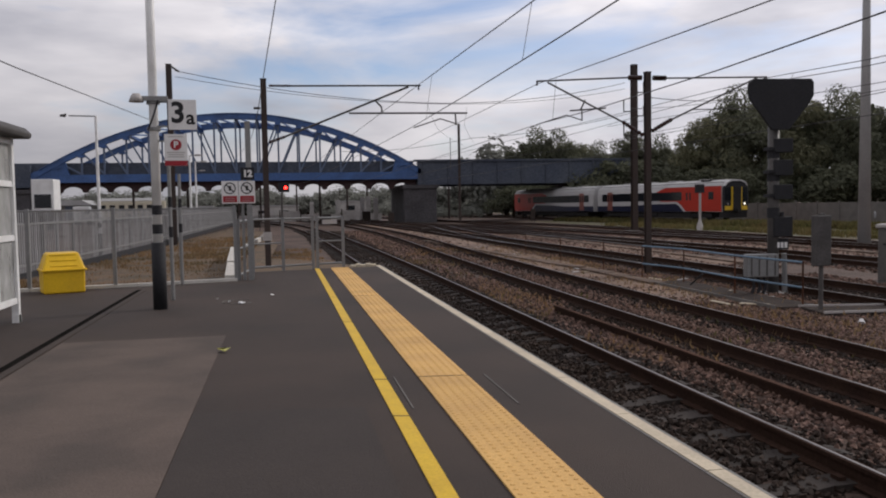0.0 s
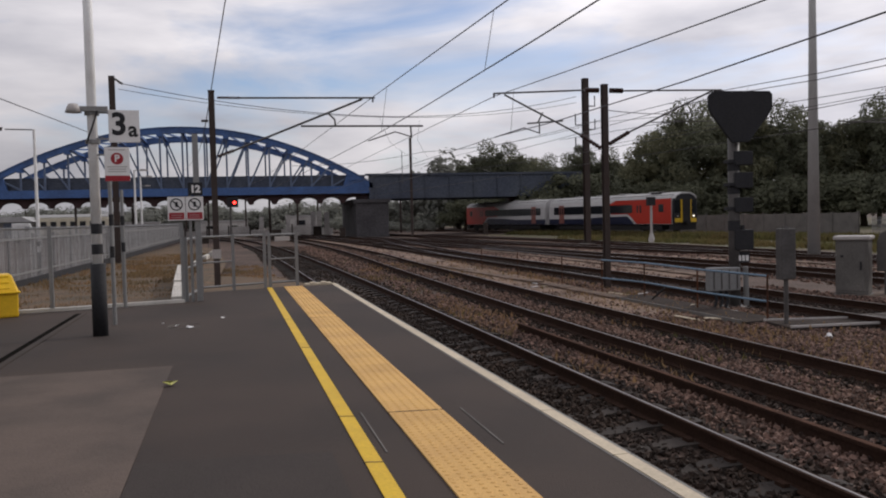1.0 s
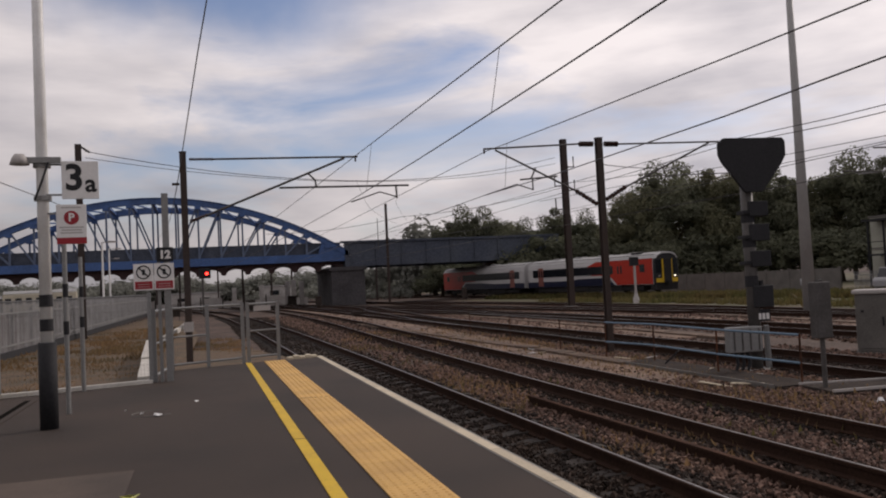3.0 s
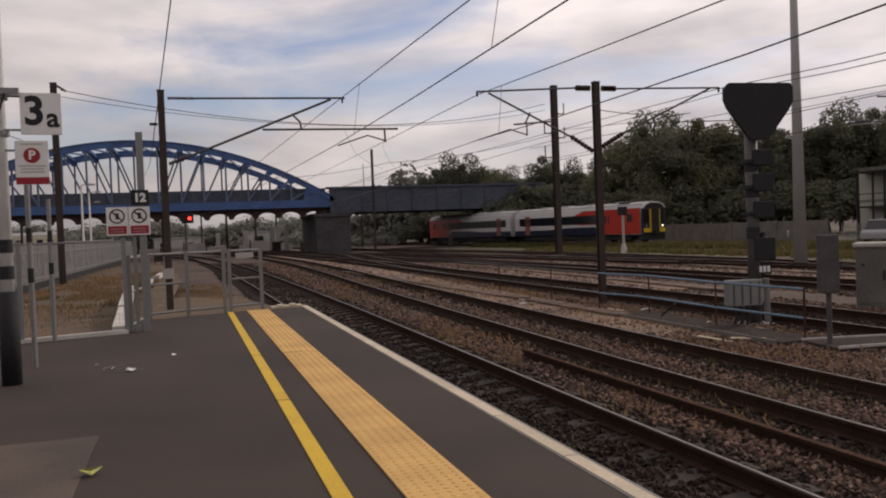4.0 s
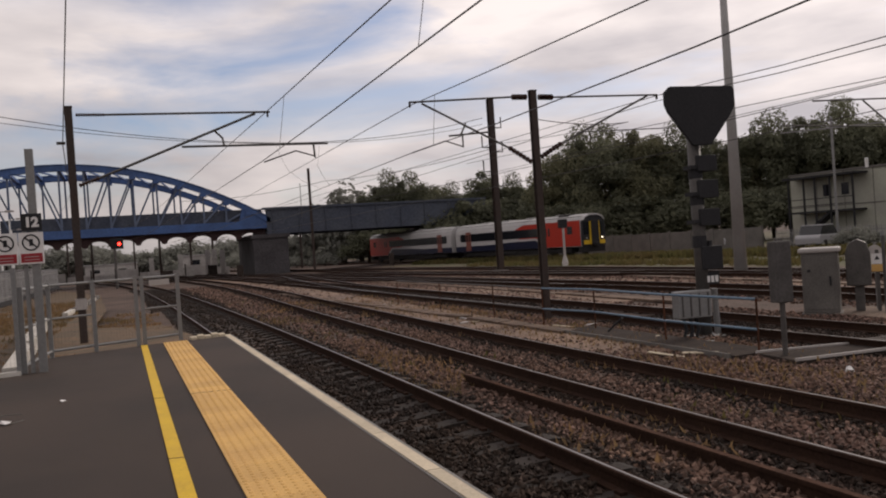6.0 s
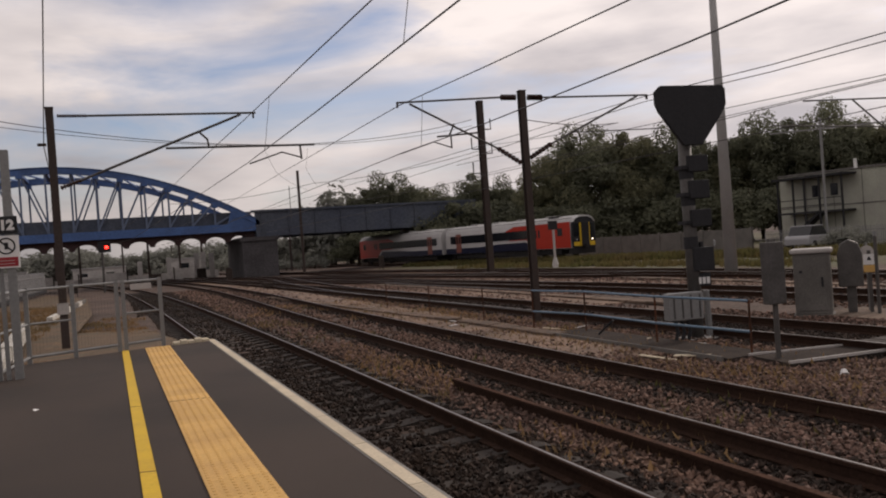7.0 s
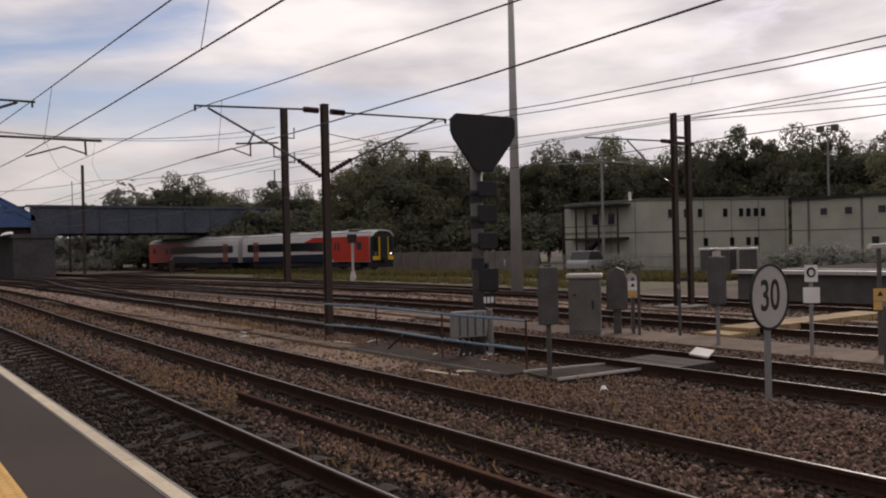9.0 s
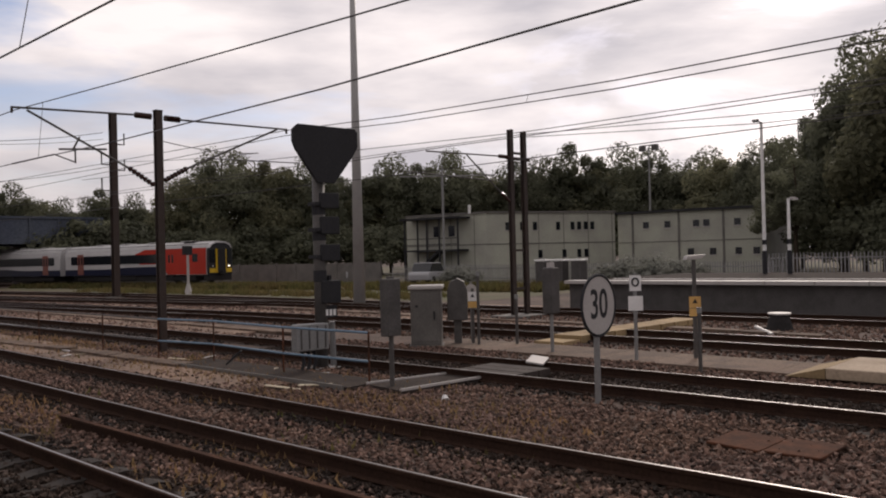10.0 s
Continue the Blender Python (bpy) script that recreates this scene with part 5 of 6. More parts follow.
for x, z in ((1.75, 3.35), (3.1, 3.35), (4.3, 3.35), (6.5, 3.35), (7.9, 3.35), (8.55, 3.35), (9.2, 3.35), (9.85, 3.35), (4.75, 1.0), (7.05, 1.0), (8.5, 1.0), (9.2, 1.0)):
    wd = part("window", Shape().box(x, x + 0.36, -0.05, 0.02, z, z + 0.68, m), WINDOW, ob)
    part("frame", Shape().box(x - 0.05, x + 0.41, -0.06, 0.0, z - 0.06, z, m), SIGN_GREY, wd)
part("flue", Shape().tube([m @ Vector((-1.2, 0.6, ZT)), m @ Vector((-1.2, 0.6, ZT + 0.7))], 0.12, 8), WHITE, ob)
m, ln = facade(P1, P2)
part("window", Shape().box(3.0, 3.6, -0.05, 0.02, 3.0, 3.9, m), WINDOW, ob)
part("window", Shape().box(4.6, 5.2, -0.05, 0.02, 3.0, 3.9, m), WINDOW, ob)
for x in (0.9, 2.3, 3.3, 4.6, 6.5):
    part("stair_post", Shape().box(x, x + 0.13, -1.5, -1.4, ZB, 4.45, m), BLACK, ob)
part("stair_roof", Shape().box(0.6, 6.8, -1.7, 0.0, 4.45, 4.6, m), BLACK, ob)
part("stair_landing", Shape().box(0.8, 6.6, -1.5, 0.0, 1.75, 1.9, m), BLACK, ob)
for z in (2.3, 2.8):
    part("stair_rail", Shape().box(0.8, 6.6, -1.5, -1.44, z, z + 0.06, m), BLACK, ob)
part("stair_flight", Shape().beam(m @ Vector((0.9, -1.0, ZB)), m @ Vector((4.5, -1.0, 1.8)), 0.8, 0.2), BLACK, ob)

ob2 = thing("office_building", (0, 0, 0), "long two-storey grey-green office with a dark eaves line", "building")
m, ln = facade(P3, P4)
part("wall", Shape().box(0.1, ln, 0.4, 10, ZB, 4.6, m), PANEL, ob2)
part("roof_edge", Shape().box(-0.2, ln + 0.3, 0.1, 10.3, 4.6, 4.8, m), BLACK, ob2)
for x, z in ((2.45, 3.3), (4.35, 3.3), (6.8, 3.3), (7.65, 3.3), (10.15, 3.3), (6.3, 0.95), (8.15, 0.95), (10.2, 0.95), (11.6, 0.95)):
    wd = part("window", Shape().box(x, x + 0.5, 0.34, 0.42, z, z + 0.55, m), WINDOW, ob2)
    part("frame", Shape().box(x - 0.05, x + 0.55, 0.33, 0.40, z - 0.07, z, m), SIGN_GREY, wd)
for x in (1.4, 5.5, 9.2):
    part("pilaster", Shape().box(x, x + 0.16, 0.34, 0.42, ZB, 4.6, m), CONC_GREY, ob2)
part("floor_joint", Shape().box(0.1, ln, 0.37, 0.42, 2.1, 2.16, m), CONC_GREY, ob2)

# ---------------------------------------------------------------- far platform
fpl = thing("far_platform", (0, 0, 0), "far station platform with a dark wall and pale edge", "platform", kind="structure")
part("body", Shape().box(24.2, 33.8, -40, 22.9, GROUND_Z - 0.02, 0.28), WEATHERED, fpl)
part("surface", Shape().box(24.15, 33.9, -40, 22.95, 0.282, 0.33), WALK, fpl)
for k in range(30):
    part("coping_slab", Shape().box(23.95, 24.6, 21.5 - 1.5 * k, 22.97 - 1.5 * k, 0.24, 0.36), SIGN_GREY, fpl)
part("white_line", Shape().box(26.6, 26.75, -40, 22.5, 0.328, 0.336), SIGN_WHITE, fpl)
pf = thing("palisade_fence", (0, 0, 0), "grey steel palisade fence at the back of the far platform", "fence")
for k in range(118):
    part("pale", pale, None, pf).matrix_basis = pose(38.5, 21.3 - 0.165 * k, GROUND_Z, 0, 0, 90) @ Matrix.Diagonal((0.8, 1, 1.05, 1))
for z in (-0.2, 0.85):
    part("rail", Shape().box(38.52, 38.56, 1.8, 21.4, z, z + 0.06), GALV, pf)


def column(x, y, z0, z1, arm, label):
    c = thing("lamp_column", (x, y, z0), label, "lamp post", group="yard lamps")
    h = z1 - z0
    part("shaft", Shape().tube([(0, 0, 0), (0, 0, h)], 0.08, 10, 0.055), WHITE, c)
    part("black_sleeve", Shape().tube([(0, 0, 0), (0, 0, 0.95)], 0.095, 10), BLACK, c)
    part("band", Shape().tube([(0, 0, 1.2), (0, 0, 1.4)], 0.09, 10), BLACK, c)
    part("arm", Shape().tube([(0, 0, h - 0.02), (arm, 0, h)], 0.03, 6), GALV, c)
    part("lantern", Shape().prism([(arm - 0.15, h - 0.06), (arm + 0.35 * (1 if arm > 0 else -1), h - 0.04), (arm + 0.33 * (1 if arm > 0 else -1), h + 0.04), (arm - 0.1, h + 0.08)], -0.1, 0.1), GALV_DARK if arm < 0 else SIGN_GREY, c)
    return c


column(32, 18.62, 0.33, 6.55, -0.35, "tall white lamp column with black bands on the far platform")
column(32, 17.62, 0.33, 3.36, 0.5, "short white lamp column with black bands on the far platform")
fl = thing("floodlight_mast", (73.1, 46.2, GROUND_Z), "thin mast with twin floodlights beyond the offices", "floodlight")
part("mast", Shape().tube([(0, 0, 0), (0, 0, 12.6)], 0.12, 8, 0.08), GALV, fl)
for y in (-0.7, 0.7):
    part("floodlight", Shape().box(-0.2, 0.2, y - 0.3, y + 0.3, 12.2, 12.75), GALV_DARK, fl)
part("cross_arm", Shape().box(-0.05, 0.05, -0.9, 0.9, 12.7, 12.8), GALV_DARK, fl)
tp = thing("telegraph_pole", (44.7, 48.3, GROUND_Z), "thin grey pole with a long cross arm", "pole")
part("shaft", Shape().tube([(0, 0, 0), (0, 0, 9.05)], 0.09, 8), GALV, tp)
part("cross_arm", Shape().beam((-2.25, 2.4, 8.3), (2.8, -3.0, 8.26), 0.1, 0.1), GALV, tp)

# ---------------------------------------------------------------- lineside things
sp = thing("speed_sign", (8.33, 11.66, GROUND_Z), "round white speed sign reading 30 on a grey post", "speed sign")
part("post", Shape().tube([(0, 0.03, 0), (0, 0.03, 1.2)], 0.045, 10), GALV, sp)
part("disc", Shape().tube([(0, -0.02, 1.40), (0, 0.0, 1.40)], 0.425, 40), SIGN_GREY, sp)
rim = Shape().tube([(0.425 * math.cos(a * math.pi / 20), -0.015, 1.40 + 0.425 * math.sin(a * math.pi / 20)) for a in range(41)], 0.022, 6, cap=False)
part("rim", rim, BLACK, sp, "black rim")
words("30", 0.50, Matrix.Translation((0, -0.023, 1.40)) @ FACING @ Matrix.Diagonal((0.92, 1.15, 1, 1)), BLACK, sp, "numeral", 0.006)

tb = thing("lineside_post", (7.5, 15.0, GROUND_Z), "slender grey post carrying a tall narrow grey box", "post")
part("post", Shape().tube([(0, 0, 0), (0, 0, 1.3)], 0.04, 10), GALV_DARK, tb)
part("box", Shape().box(-0.15, 0.15, -0.09, 0.09, 0.88, 1.80), WEATHERED, tb, bevel=0.02)
part("lug", Shape().box(-0.05, 0.05, -0.04, 0.04, 1.78, 1.84), GALV_DARK, tb)
tb = thing("lineside_post", (12.75, 15.6, GROUND_Z), "slender grey post carrying a tall dark box", "post")
part("post", Shape().tube([(0, 0, 0), (0, 0, 1.3)], 0.04, 10), GALV, tb)
part("box", Shape().box(-0.16, 0.16, -0.12, 0.12, 0.86, 1.84), WEATHERED, tb, bevel=0.03)
part("lug", Shape().box(-0.07, 0.07, -0.05, 0.05, 1.80, 1.95), SIGN_GREY, tb)

cb = thing("equipment_cabinet", (12.45, 19.0, GROUND_Z), "tall grey steel trackside equipment cabinet on a plinth", "cabinet", turn=-50)
part("body", Shape().box(-0.36, 0.36, -0.3, 0.3, 0.06, 1.36), CONC_GREY, cb, bevel=0.02)
part("lid", Shape().box(-0.41, 0.41, -0.35, 0.35, 1.36, 1.46), SIGN_GREY, cb, "pale overhanging lid", bevel=0.03)
part("door", Shape().box(-0.30, 0.30, -0.315, -0.30, 0.14, 1.28), CONC_GREY, cb, bevel=0.008)
part("handle", Shape().box(0.18, 0.22, -0.335, -0.31, 0.65, 0.85), BLACK, cb)
part("latch", Shape().box(-0.24, -0.18, -0.33, -0.31, 0.95, 1.0), BLACK, cb)
part("plinth", Shape().box(-0.4, 0.4, -0.34, 0.34, -0.05, 0.06), CONC_GREY, cb)
tel = thing("lineside_telephone", (13.05, 18.55, GROUND_Z), "dark grey hooded trackside telephone on a post", "telephone", turn=-50)
part("post", Shape().box(-0.09, 0.09, -0.06, 0.06, 0, 0.8), GALV_DARK, tel)
part("hood", Shape().prism([(-0.24, 0.6), (0.24, 0.6), (0.24, 1.3), (0.17, 1.52), (0.0, 1.6), (-0.17, 1.52), (-0.24, 1.3)], -0.16, 0.16), GALV_DARK, tel, bevel=0.02)
part("cable", Shape().tube([(-0.04, 0.08, 0.6), (-0.07, 0.1, 0.3), (-0.02, 0.1, 0)], 0.03, 6), BLACK, tel)
for x, y, z, top in ((13.2, 18.2, 1.05, 0.95), (13.35, 12.65, 1.02, 1.95)):
    ws = thing("warning_sign", (x, y, GROUND_Z), "small yellow and white warning plate on a grey post", "sign", group="warning signs", turn=-50)
    part("post", Shape().box(-0.035, 0.035, 0.005, 0.06, 0, max(top, z + 0.3)), GALV_DARK, ws)
    pl = part("plate", Shape().box(-0.11, 0.11, -0.01, 0.004, z, z + 0.22), SIGN_WHITE if top < 1 else TACTILE, ws)
    part("triangle", Shape().prism([(-0.05, z + 0.09), (0.05, z + 0.09), (0, z + 0.18)], -0.014, -0.009), BLACK, pl)
    part("lower_plate", Shape().box(-0.11, 0.11, -0.01, 0.004, z - 0.16, z - 0.01), TACTILE, ws)
lampc = thing("post_lamp", (13.35, 12.65, GROUND_Z + 1.95), "small white lamp head on a sign post", "lamp", turn=-40)
part("head", Shape().prism([(-0.2, 0.0), (0.12, 0.02), (0.22, 0.10), (-0.16, 0.08)], -0.08, 0.08), SIGN_GREY, lampc, bevel=0.01)
for x, y, h, r0 in ((13.05, 17.9, 1.75, 0.0), (11.77, 11.81, 1.15, 0.0), (13.6, 17.2, 1.2, 0.0), (18.5, 9.8, 1.0, 0.0)):
    lp2 = thing("marker_post", (x, y, GROUND_Z), "plain slim grey lineside marker post", "post", group="marker posts")
    part("post", Shape().tube([(0, 0, 0), (0, 0, h)], 0.035, 8), GALV_DARK, lp2)
    part("collar", Shape().tube([(0, 0, h - 0.1), (0, 0, h)], 0.045, 8), GALV, lp2)
so = thing("walking_route_sign", (12.5, 13.45, GROUND_Z), "two small white plates on a galvanised post", "sign", turn=-48)
part("post", Shape().tube([(0, 0.04, 0), (0, 0.04, 1.72)], 0.035, 8), GALV, so)
u1 = part("upper_plate", Shape().box(-0.11, 0.11, -0.01, 0.005, 1.38, 1.68), SIGN_WHITE, so)
part("ring", Shape().tube([(0.06 * math.cos(a * math.pi / 10), -0.014, 1.55 + 0.075 * math.sin(a * math.pi / 10)) for a in range(21)], 0.018, 6, cap=False), BLACK, u1)
part("lower_plate", Shape().box(-0.14, 0.14, -0.01, 0.005, 1.0, 1.28), SIGN_WHITE, so)

small = thing("small_round_sign", (13.25, 18.75, GROUND_Z), "small round pale sign on a thin post", "sign", turn=-40)
part("post", Shape().tube([(0.35, 0, 0), (0.35, 0, 1.5)], 0.025, 8), GALV, small)
part("disc", Shape().tube([(0.35, -0.03, 1.3), (0.35, -0.015, 1.3)], 0.14, 20), SIGN_GREY, small)

wr = thing("walkway_ramp", (0, 0, GROUND_Z), "grey boarded walkway slab with pale edges", "walkway", kind="structure")
A, B2, C2, D2 = (7.25, 14.55), (9.3, 14.35), (9.55, 15.05), (7.4, 15.5)
q = Shape()
q.add([(x, y, z) for z in (0.0, 0.08) for x, y in (A, B2, C2, D2)], [(4, 5, 6, 7), (0, 1, 5, 4), (1, 2, 6, 5), (2, 3, 7, 6), (3, 0, 4, 7)])
part("slab", q, WALK, wr)
part("edge_strip", Shape().beam((*A, 0.09), (*B2, 0.09), 0.035, 0.04), SIGN_GREY, wr)
part("edge_strip", Shape().beam((*D2, 0.09), (*C2, 0.09), 0.035, 0.04), SIGN_GREY, wr)
part("slab", Shape().box(7.0, 7.9, 15.52, 21.0, 0.0, 0.075), WALK, wr)
part("edge_strip", Shape().box(6.96, 7.0, 15.6, 21.0, 0.0, 0.10), CONC_GREY, wr)
for k, x in enumerate((9.62, 9.98, 10.32)):
    part("crossing_board", Shape().box(x - 0.64, x - 0.32, 13.7, 15.0, 0.05, 0.17), BRICK_DARK, wr)
solo("loose_board", Shape().box(-0.26, 0.26, -0.16, 0.16, 0, 0.03), SIGN_GREY, "white board lying across the rails", "board").matrix_basis = pose(10.45, 14.3, RAIL_Z + 0.02, 8, -6, 24)
solo("paper_scrap", Shape().tube([(0, 0, 0), (0.02, 0.03, 0.06)], 0.06, 6, 0.03), SIGN_WHITE, "crumpled white scrap on the ballast", "litter").matrix_basis = pose(7.28, 13.64, GROUND_Z + 0.03)

path = thing("yard_path", (0, 0, GROUND_Z), "pale worn concrete walking path between the tracks", "path", kind="structure")
for k in range(11):
    part("path_slab", Shape().box(12.3 + 0.02 * (k % 3), 13.9, 6.0 + 1.2 * k, 7.19 + 1.2 * k, 0, 0.05), CONC, path)
for k in range(9):
    part("crossing_slab", Shape().box(14.0 + 0.72 * k, 14.71 + 0.72 * k, 16.2 - 0.03 * k, 17.0 - 0.03 * k, 0, 0.187 if 1 <= k <= 8 else 0.10), TANPATH, path)
part("slab", Shape().box(12.02, 13.7, 7.0, 9.85, 0.045, 0.225), PALE_SLAB, path, "pale concrete crossing slab", bevel=0.02)
part("ramp", Shape().prism([(9.86, 0.045), (10.5, 0.045), (9.86, 0.215)], -13.68, -12.04, pose(0, 0, 0, 0, 0, 90)), TANPATH, path)
drum = thing("drain_pot", (19.85, 13.5, GROUND_Z), "stubby dark pot with a pale lid in the ballast", "drain pot")
part("pot", Shape().tube([(0, 0, 0), (0, 0, 0.42)], 0.34, 14, 0.24), UNDER, drum)
part("lid", Shape().tube([(0, 0, 0.42), (0, 0, 0.46)], 0.29, 14), SIGN_GREY, drum)
solo("cable_pipe", Shape().tube([(18.3, 13.1, GROUND_Z + 0.05), (19.3, 13.9, GROUND_Z + 0.12)], 0.05, 6), SIGN_GREY, "pale pipe lying in the ballast", "pipe")
for y, tilt in ((9.11, 1.5), (8.5, -1.0)):
    solo("rusty_plate", Shape().box(-0.34, 0.34, -0.295, 0.295, 0, 0.03), RUST, "flat rust-brown plate lying on the ballast", "plate", group="rusty plates", bevel=0.01).matrix_basis = pose(7.2, y, GROUND_Z + 0.04, tilt, -1, -3)

# cable trough lids
tro = thing("cable_trough", (0, 0, GROUND_Z), "line of pale concrete cable trough lids beside the track", "cable trough", kind="structure")
lid = Shape().box(-0.2, 0.2, -0.485, 0.485, 0, 0.07).mesh("trough_lid", CONC)
rr = random.Random(9)
for pts in ([(5.9, 48), (6.6, 34), (7.0, 25.6), (7.05, 20)], [(18.6, 12), (18.9, 24), (19.8, 36), (22.5, 48), (25, 60)], [(12.6, 24), (12.9, 40), (12.6, 60)]):
    for (xa, ya), (xb, yb) in zip(pts[:-1], pts[1:]):
        ln = math.hypot(xb - xa, yb - ya)
        for i in range(int(ln)):
            u = (i + 0.5) / ln
            o = part("trough_lid", lid, None, tro)
            o.matrix_basis = pose(xa + (xb - xa) * u, ya + (yb - ya) * u, rr.uniform(0, 0.03), 0, rr.uniform(-2, 2), -math.degrees(math.atan2(xb - xa, yb - ya)) + rr.uniform(-3, 3))

dwarf = thing("shunting_signal", (26.6, 54.6, GROUND_Z), "small black signal head on a pale post", "railway signal")
part("post", Shape().tube([(0, 0, 0), (0, 0, 2.6)], 0.09, 8), SIGN_GREY, dwarf)
part("head", Shape().box(-0.3, 0.3, -0.1, 0.2, 2.6, 3.2), BLACK, dwarf, bevel=0.02)
part("base", Shape().tube([(0, 0, 0), (0, 0, 0.7)], 0.3, 8, 0.1), SIGN_GREY, dwarf)
rs = thing("railway_signal", (-2.1, 85, GROUND_Z), "distant colour-light signal showing red", "railway signal")
part("post", Shape().tube([(0, 0, 0), (0, 0, 3.6)], 0.1, 8), GALV_DARK, rs)
part("head", Shape().box(-0.32, 0.75, -0.1, 0.25, 3.6, 4.55), BLACK, rs, bevel=0.03)
part("red_lamp", Shape().tube([(0.4, -0.1, 4.05), (0.4, -0.16, 4.05)], 0.14, 14), LAMP_RED, rs, "lit red lamp")
part("hood", Shape().box(0.1, 0.7, -0.4, -0.1, 4.3, 4.34), BLACK, rs)

# ---------------------------------------------------------------- yard beyond the fence
for x, y, z1, arm in ((-10.0, 40, 5.5, -1.1), (-12.5, 33, 2.6, 0.5), (-8.2, 60, 5.0, 0.5), (-9.3, 75, 5.4, 0.6), (-10.6, 88, 5.2, 0.6)):
    column(x, y, -0.6, z1, arm, "white yard lamp column standing behind the fence")
hut = thing("relay_cabin", (-11.1, 36.0, -0.7), "small white cabin on posts behind the fence", "cabin")
part("box", Shape().box(-0.4, 0.4, -0.5, 0.5, 2.05, 3.3), WHITE, hut, bevel=0.02)
part("window", Shape().box(-0.3, 0.3, -0.52, -0.5, 2.2, 2.72), WINDOW, hut)
for x in (-0.3, 0.3):
    part("leg", Shape().box(x - 0.05, x + 0.05, -0.05, 0.05, 0, 2.05), GALV, hut)
bx = thing("white_cabinet", (-9.2, 27.0, -0.5), "pale cabinet behind the palisade fence", "cabinet")
part("body", Shape().box(-0.35, 0.35, -0.3, 0.3, 0, 1.5), SIGN_GREY, bx, bevel=0.02)
CREAM = mat("cream_coach_paint", (0.62, 0.57, 0.44), 0.5, var=0.1, scale=0.6, fine=6, bump=0)
cw = thing("parked_coach", (-23.5, 128, GROUND_Z), "cream railway coach parked in the far yard", "railway coach", turn=7)
part("body", Shape().box(-4.6, 4.6, -1.3, 1.3, 0.9, 3.4), CREAM, cw, bevel=0.2)
part("roof", Shape().prism([(-1.3, 3.4), (1.3, 3.4), (0.7, 3.8), (-0.7, 3.8)], -4.5, 4.5, pose(0, 0, 0, 0, 0, 90)), TRAIN_ROOF, cw)
for i in range(7):
    part("window", Shape().box(-4.3 + 1.25 * i, -3.55 + 1.25 * i, -1.33, -1.29, 2.0, 2.8), WINDOW, cw)
part("underframe", Shape().box(-4.2, 4.2, -1.1, 1.1, 0.3, 0.9), UNDER, cw)
for x, y, ang, ln_ in ((-30.0, 127, 5, 2.6),):
    van = thing("white_van", (x, y, GROUND_Z), "white box van parked far off in the yard", "van", group="white vans", turn=ang)
    part("body", Shape().prism([(-ln_ / 2, 0.5), (ln_ / 2, 0.5), (ln_ / 2, 1.5), (ln_ / 2 - 0.5, 2.7), (-ln_ / 2, 2.7)], -0.95, 0.95), WHITE, van, bevel=0.06)
    part("side_window", Shape().box(ln_ / 2 - 1.0, ln_ / 2 - 0.45, -0.97, -0.94, 1.6, 2.2), WINDOW, van)
    for wx in (-ln_ / 2 + 0.5, ln_ / 2 - 0.5):
        part("wheel", Shape().tube([(wx, -0.95, 0.35), (wx, -0.75, 0.35)], 0.35, 12), UNDER, van)
        part("wheel", Shape().tube([(wx, 0.75, 0.35), (wx, 0.95, 0.35)], 0.35, 12), UNDER, van)
for x, y, w_, d_, h_ in ((-52, 190, 22, 12, 3.2), (-22, 230, 26, 12, 3.4), (24, 240, 20, 14, 3.6), (52, 200, 18, 10, 3.5)):
    s_ = thing("distant_shed", (x, y, GROUND_Z), "distant pale industrial shed beyond the bridge", "shed", group="distant sheds")
    part("wall", Shape().box(-w_ / 2, w_ / 2, -d_ / 2, d_ / 2, 0, h_), CONC_GREY, s_)
    part("roof", Shape().prism([(-w_ / 2 - 0.3, h_), (w_ / 2 + 0.3, h_), (w_ / 2 - 2, h_ + 1.1), (-w_ / 2 + 2, h_ + 1.1)], -d_ / 2 - 0.3, d_ / 2 + 0.3), TRAIN_ROOF, s_)
    for i in range(4):
        part("door", Shape().box(-w_ / 2 + 2 + i * w_ / 4.5, -w_ / 2 + 4.5 + i * w_ / 4.5, -d_ / 2 - 0.06, -d_ / 2 - 0.01, 0.1, 3), BLUE_GREY, s_)
for x, y, h_ in ((-14, 112, 7), (-5, 118, 7.5), (3, 115, 7), (7.5, 125, 7), (-22, 120, 7), (12, 140, 8), (-9, 140, 8), (22, 120, 7), (0.5, 150, 8)):
    mast(x, y, GROUND_Z, h_, 0.26, False)

PALEWALL = mat("pale_rendered_wall", (0.42, 0.40, 0.38), 0.8, var=0.2, scale=0.3, fine=4, second=(0.24, 0.23, 0.22), amount=0.7)
for x, y, w_, d_, h_, ang in ((-3.5, 172, 9.0, 6.0, 2.3, 3), (-22.0, 176, 12.0, 6.0, 2.4, 3), (12.5, 178, 6.0, 6.0, 3.0, 3)):
    s_ = thing("distant_building", (x, y, GROUND_Z), "low pale flat-roofed building beyond the bridge", "building", group="distant buildings", turn=ang)
    part("wall", Shape().box(-w_ / 2, w_ / 2, -d_ / 2, d_ / 2, 0, h_), PALEWALL, s_)
    part("roof", Shape().box(-w_ / 2 - 0.2, w_ / 2 + 0.2, -d_ / 2 - 0.2, d_ / 2 + 0.2, h_, h_ + 0.22), TRAIN_ROOF, s_)
    nw = int(w_ / 4.5)
    for i in range(nw):
        x0 = -w_ / 2 + (i + 0.25) * w_ / nw
        part("window", Shape().box(x0, x0 + 0.3 * w_ / nw, -d_ / 2 - 0.05, -d_ / 2 - 0.005, 0.9, h_ - 0.8), WINDOW, s_)
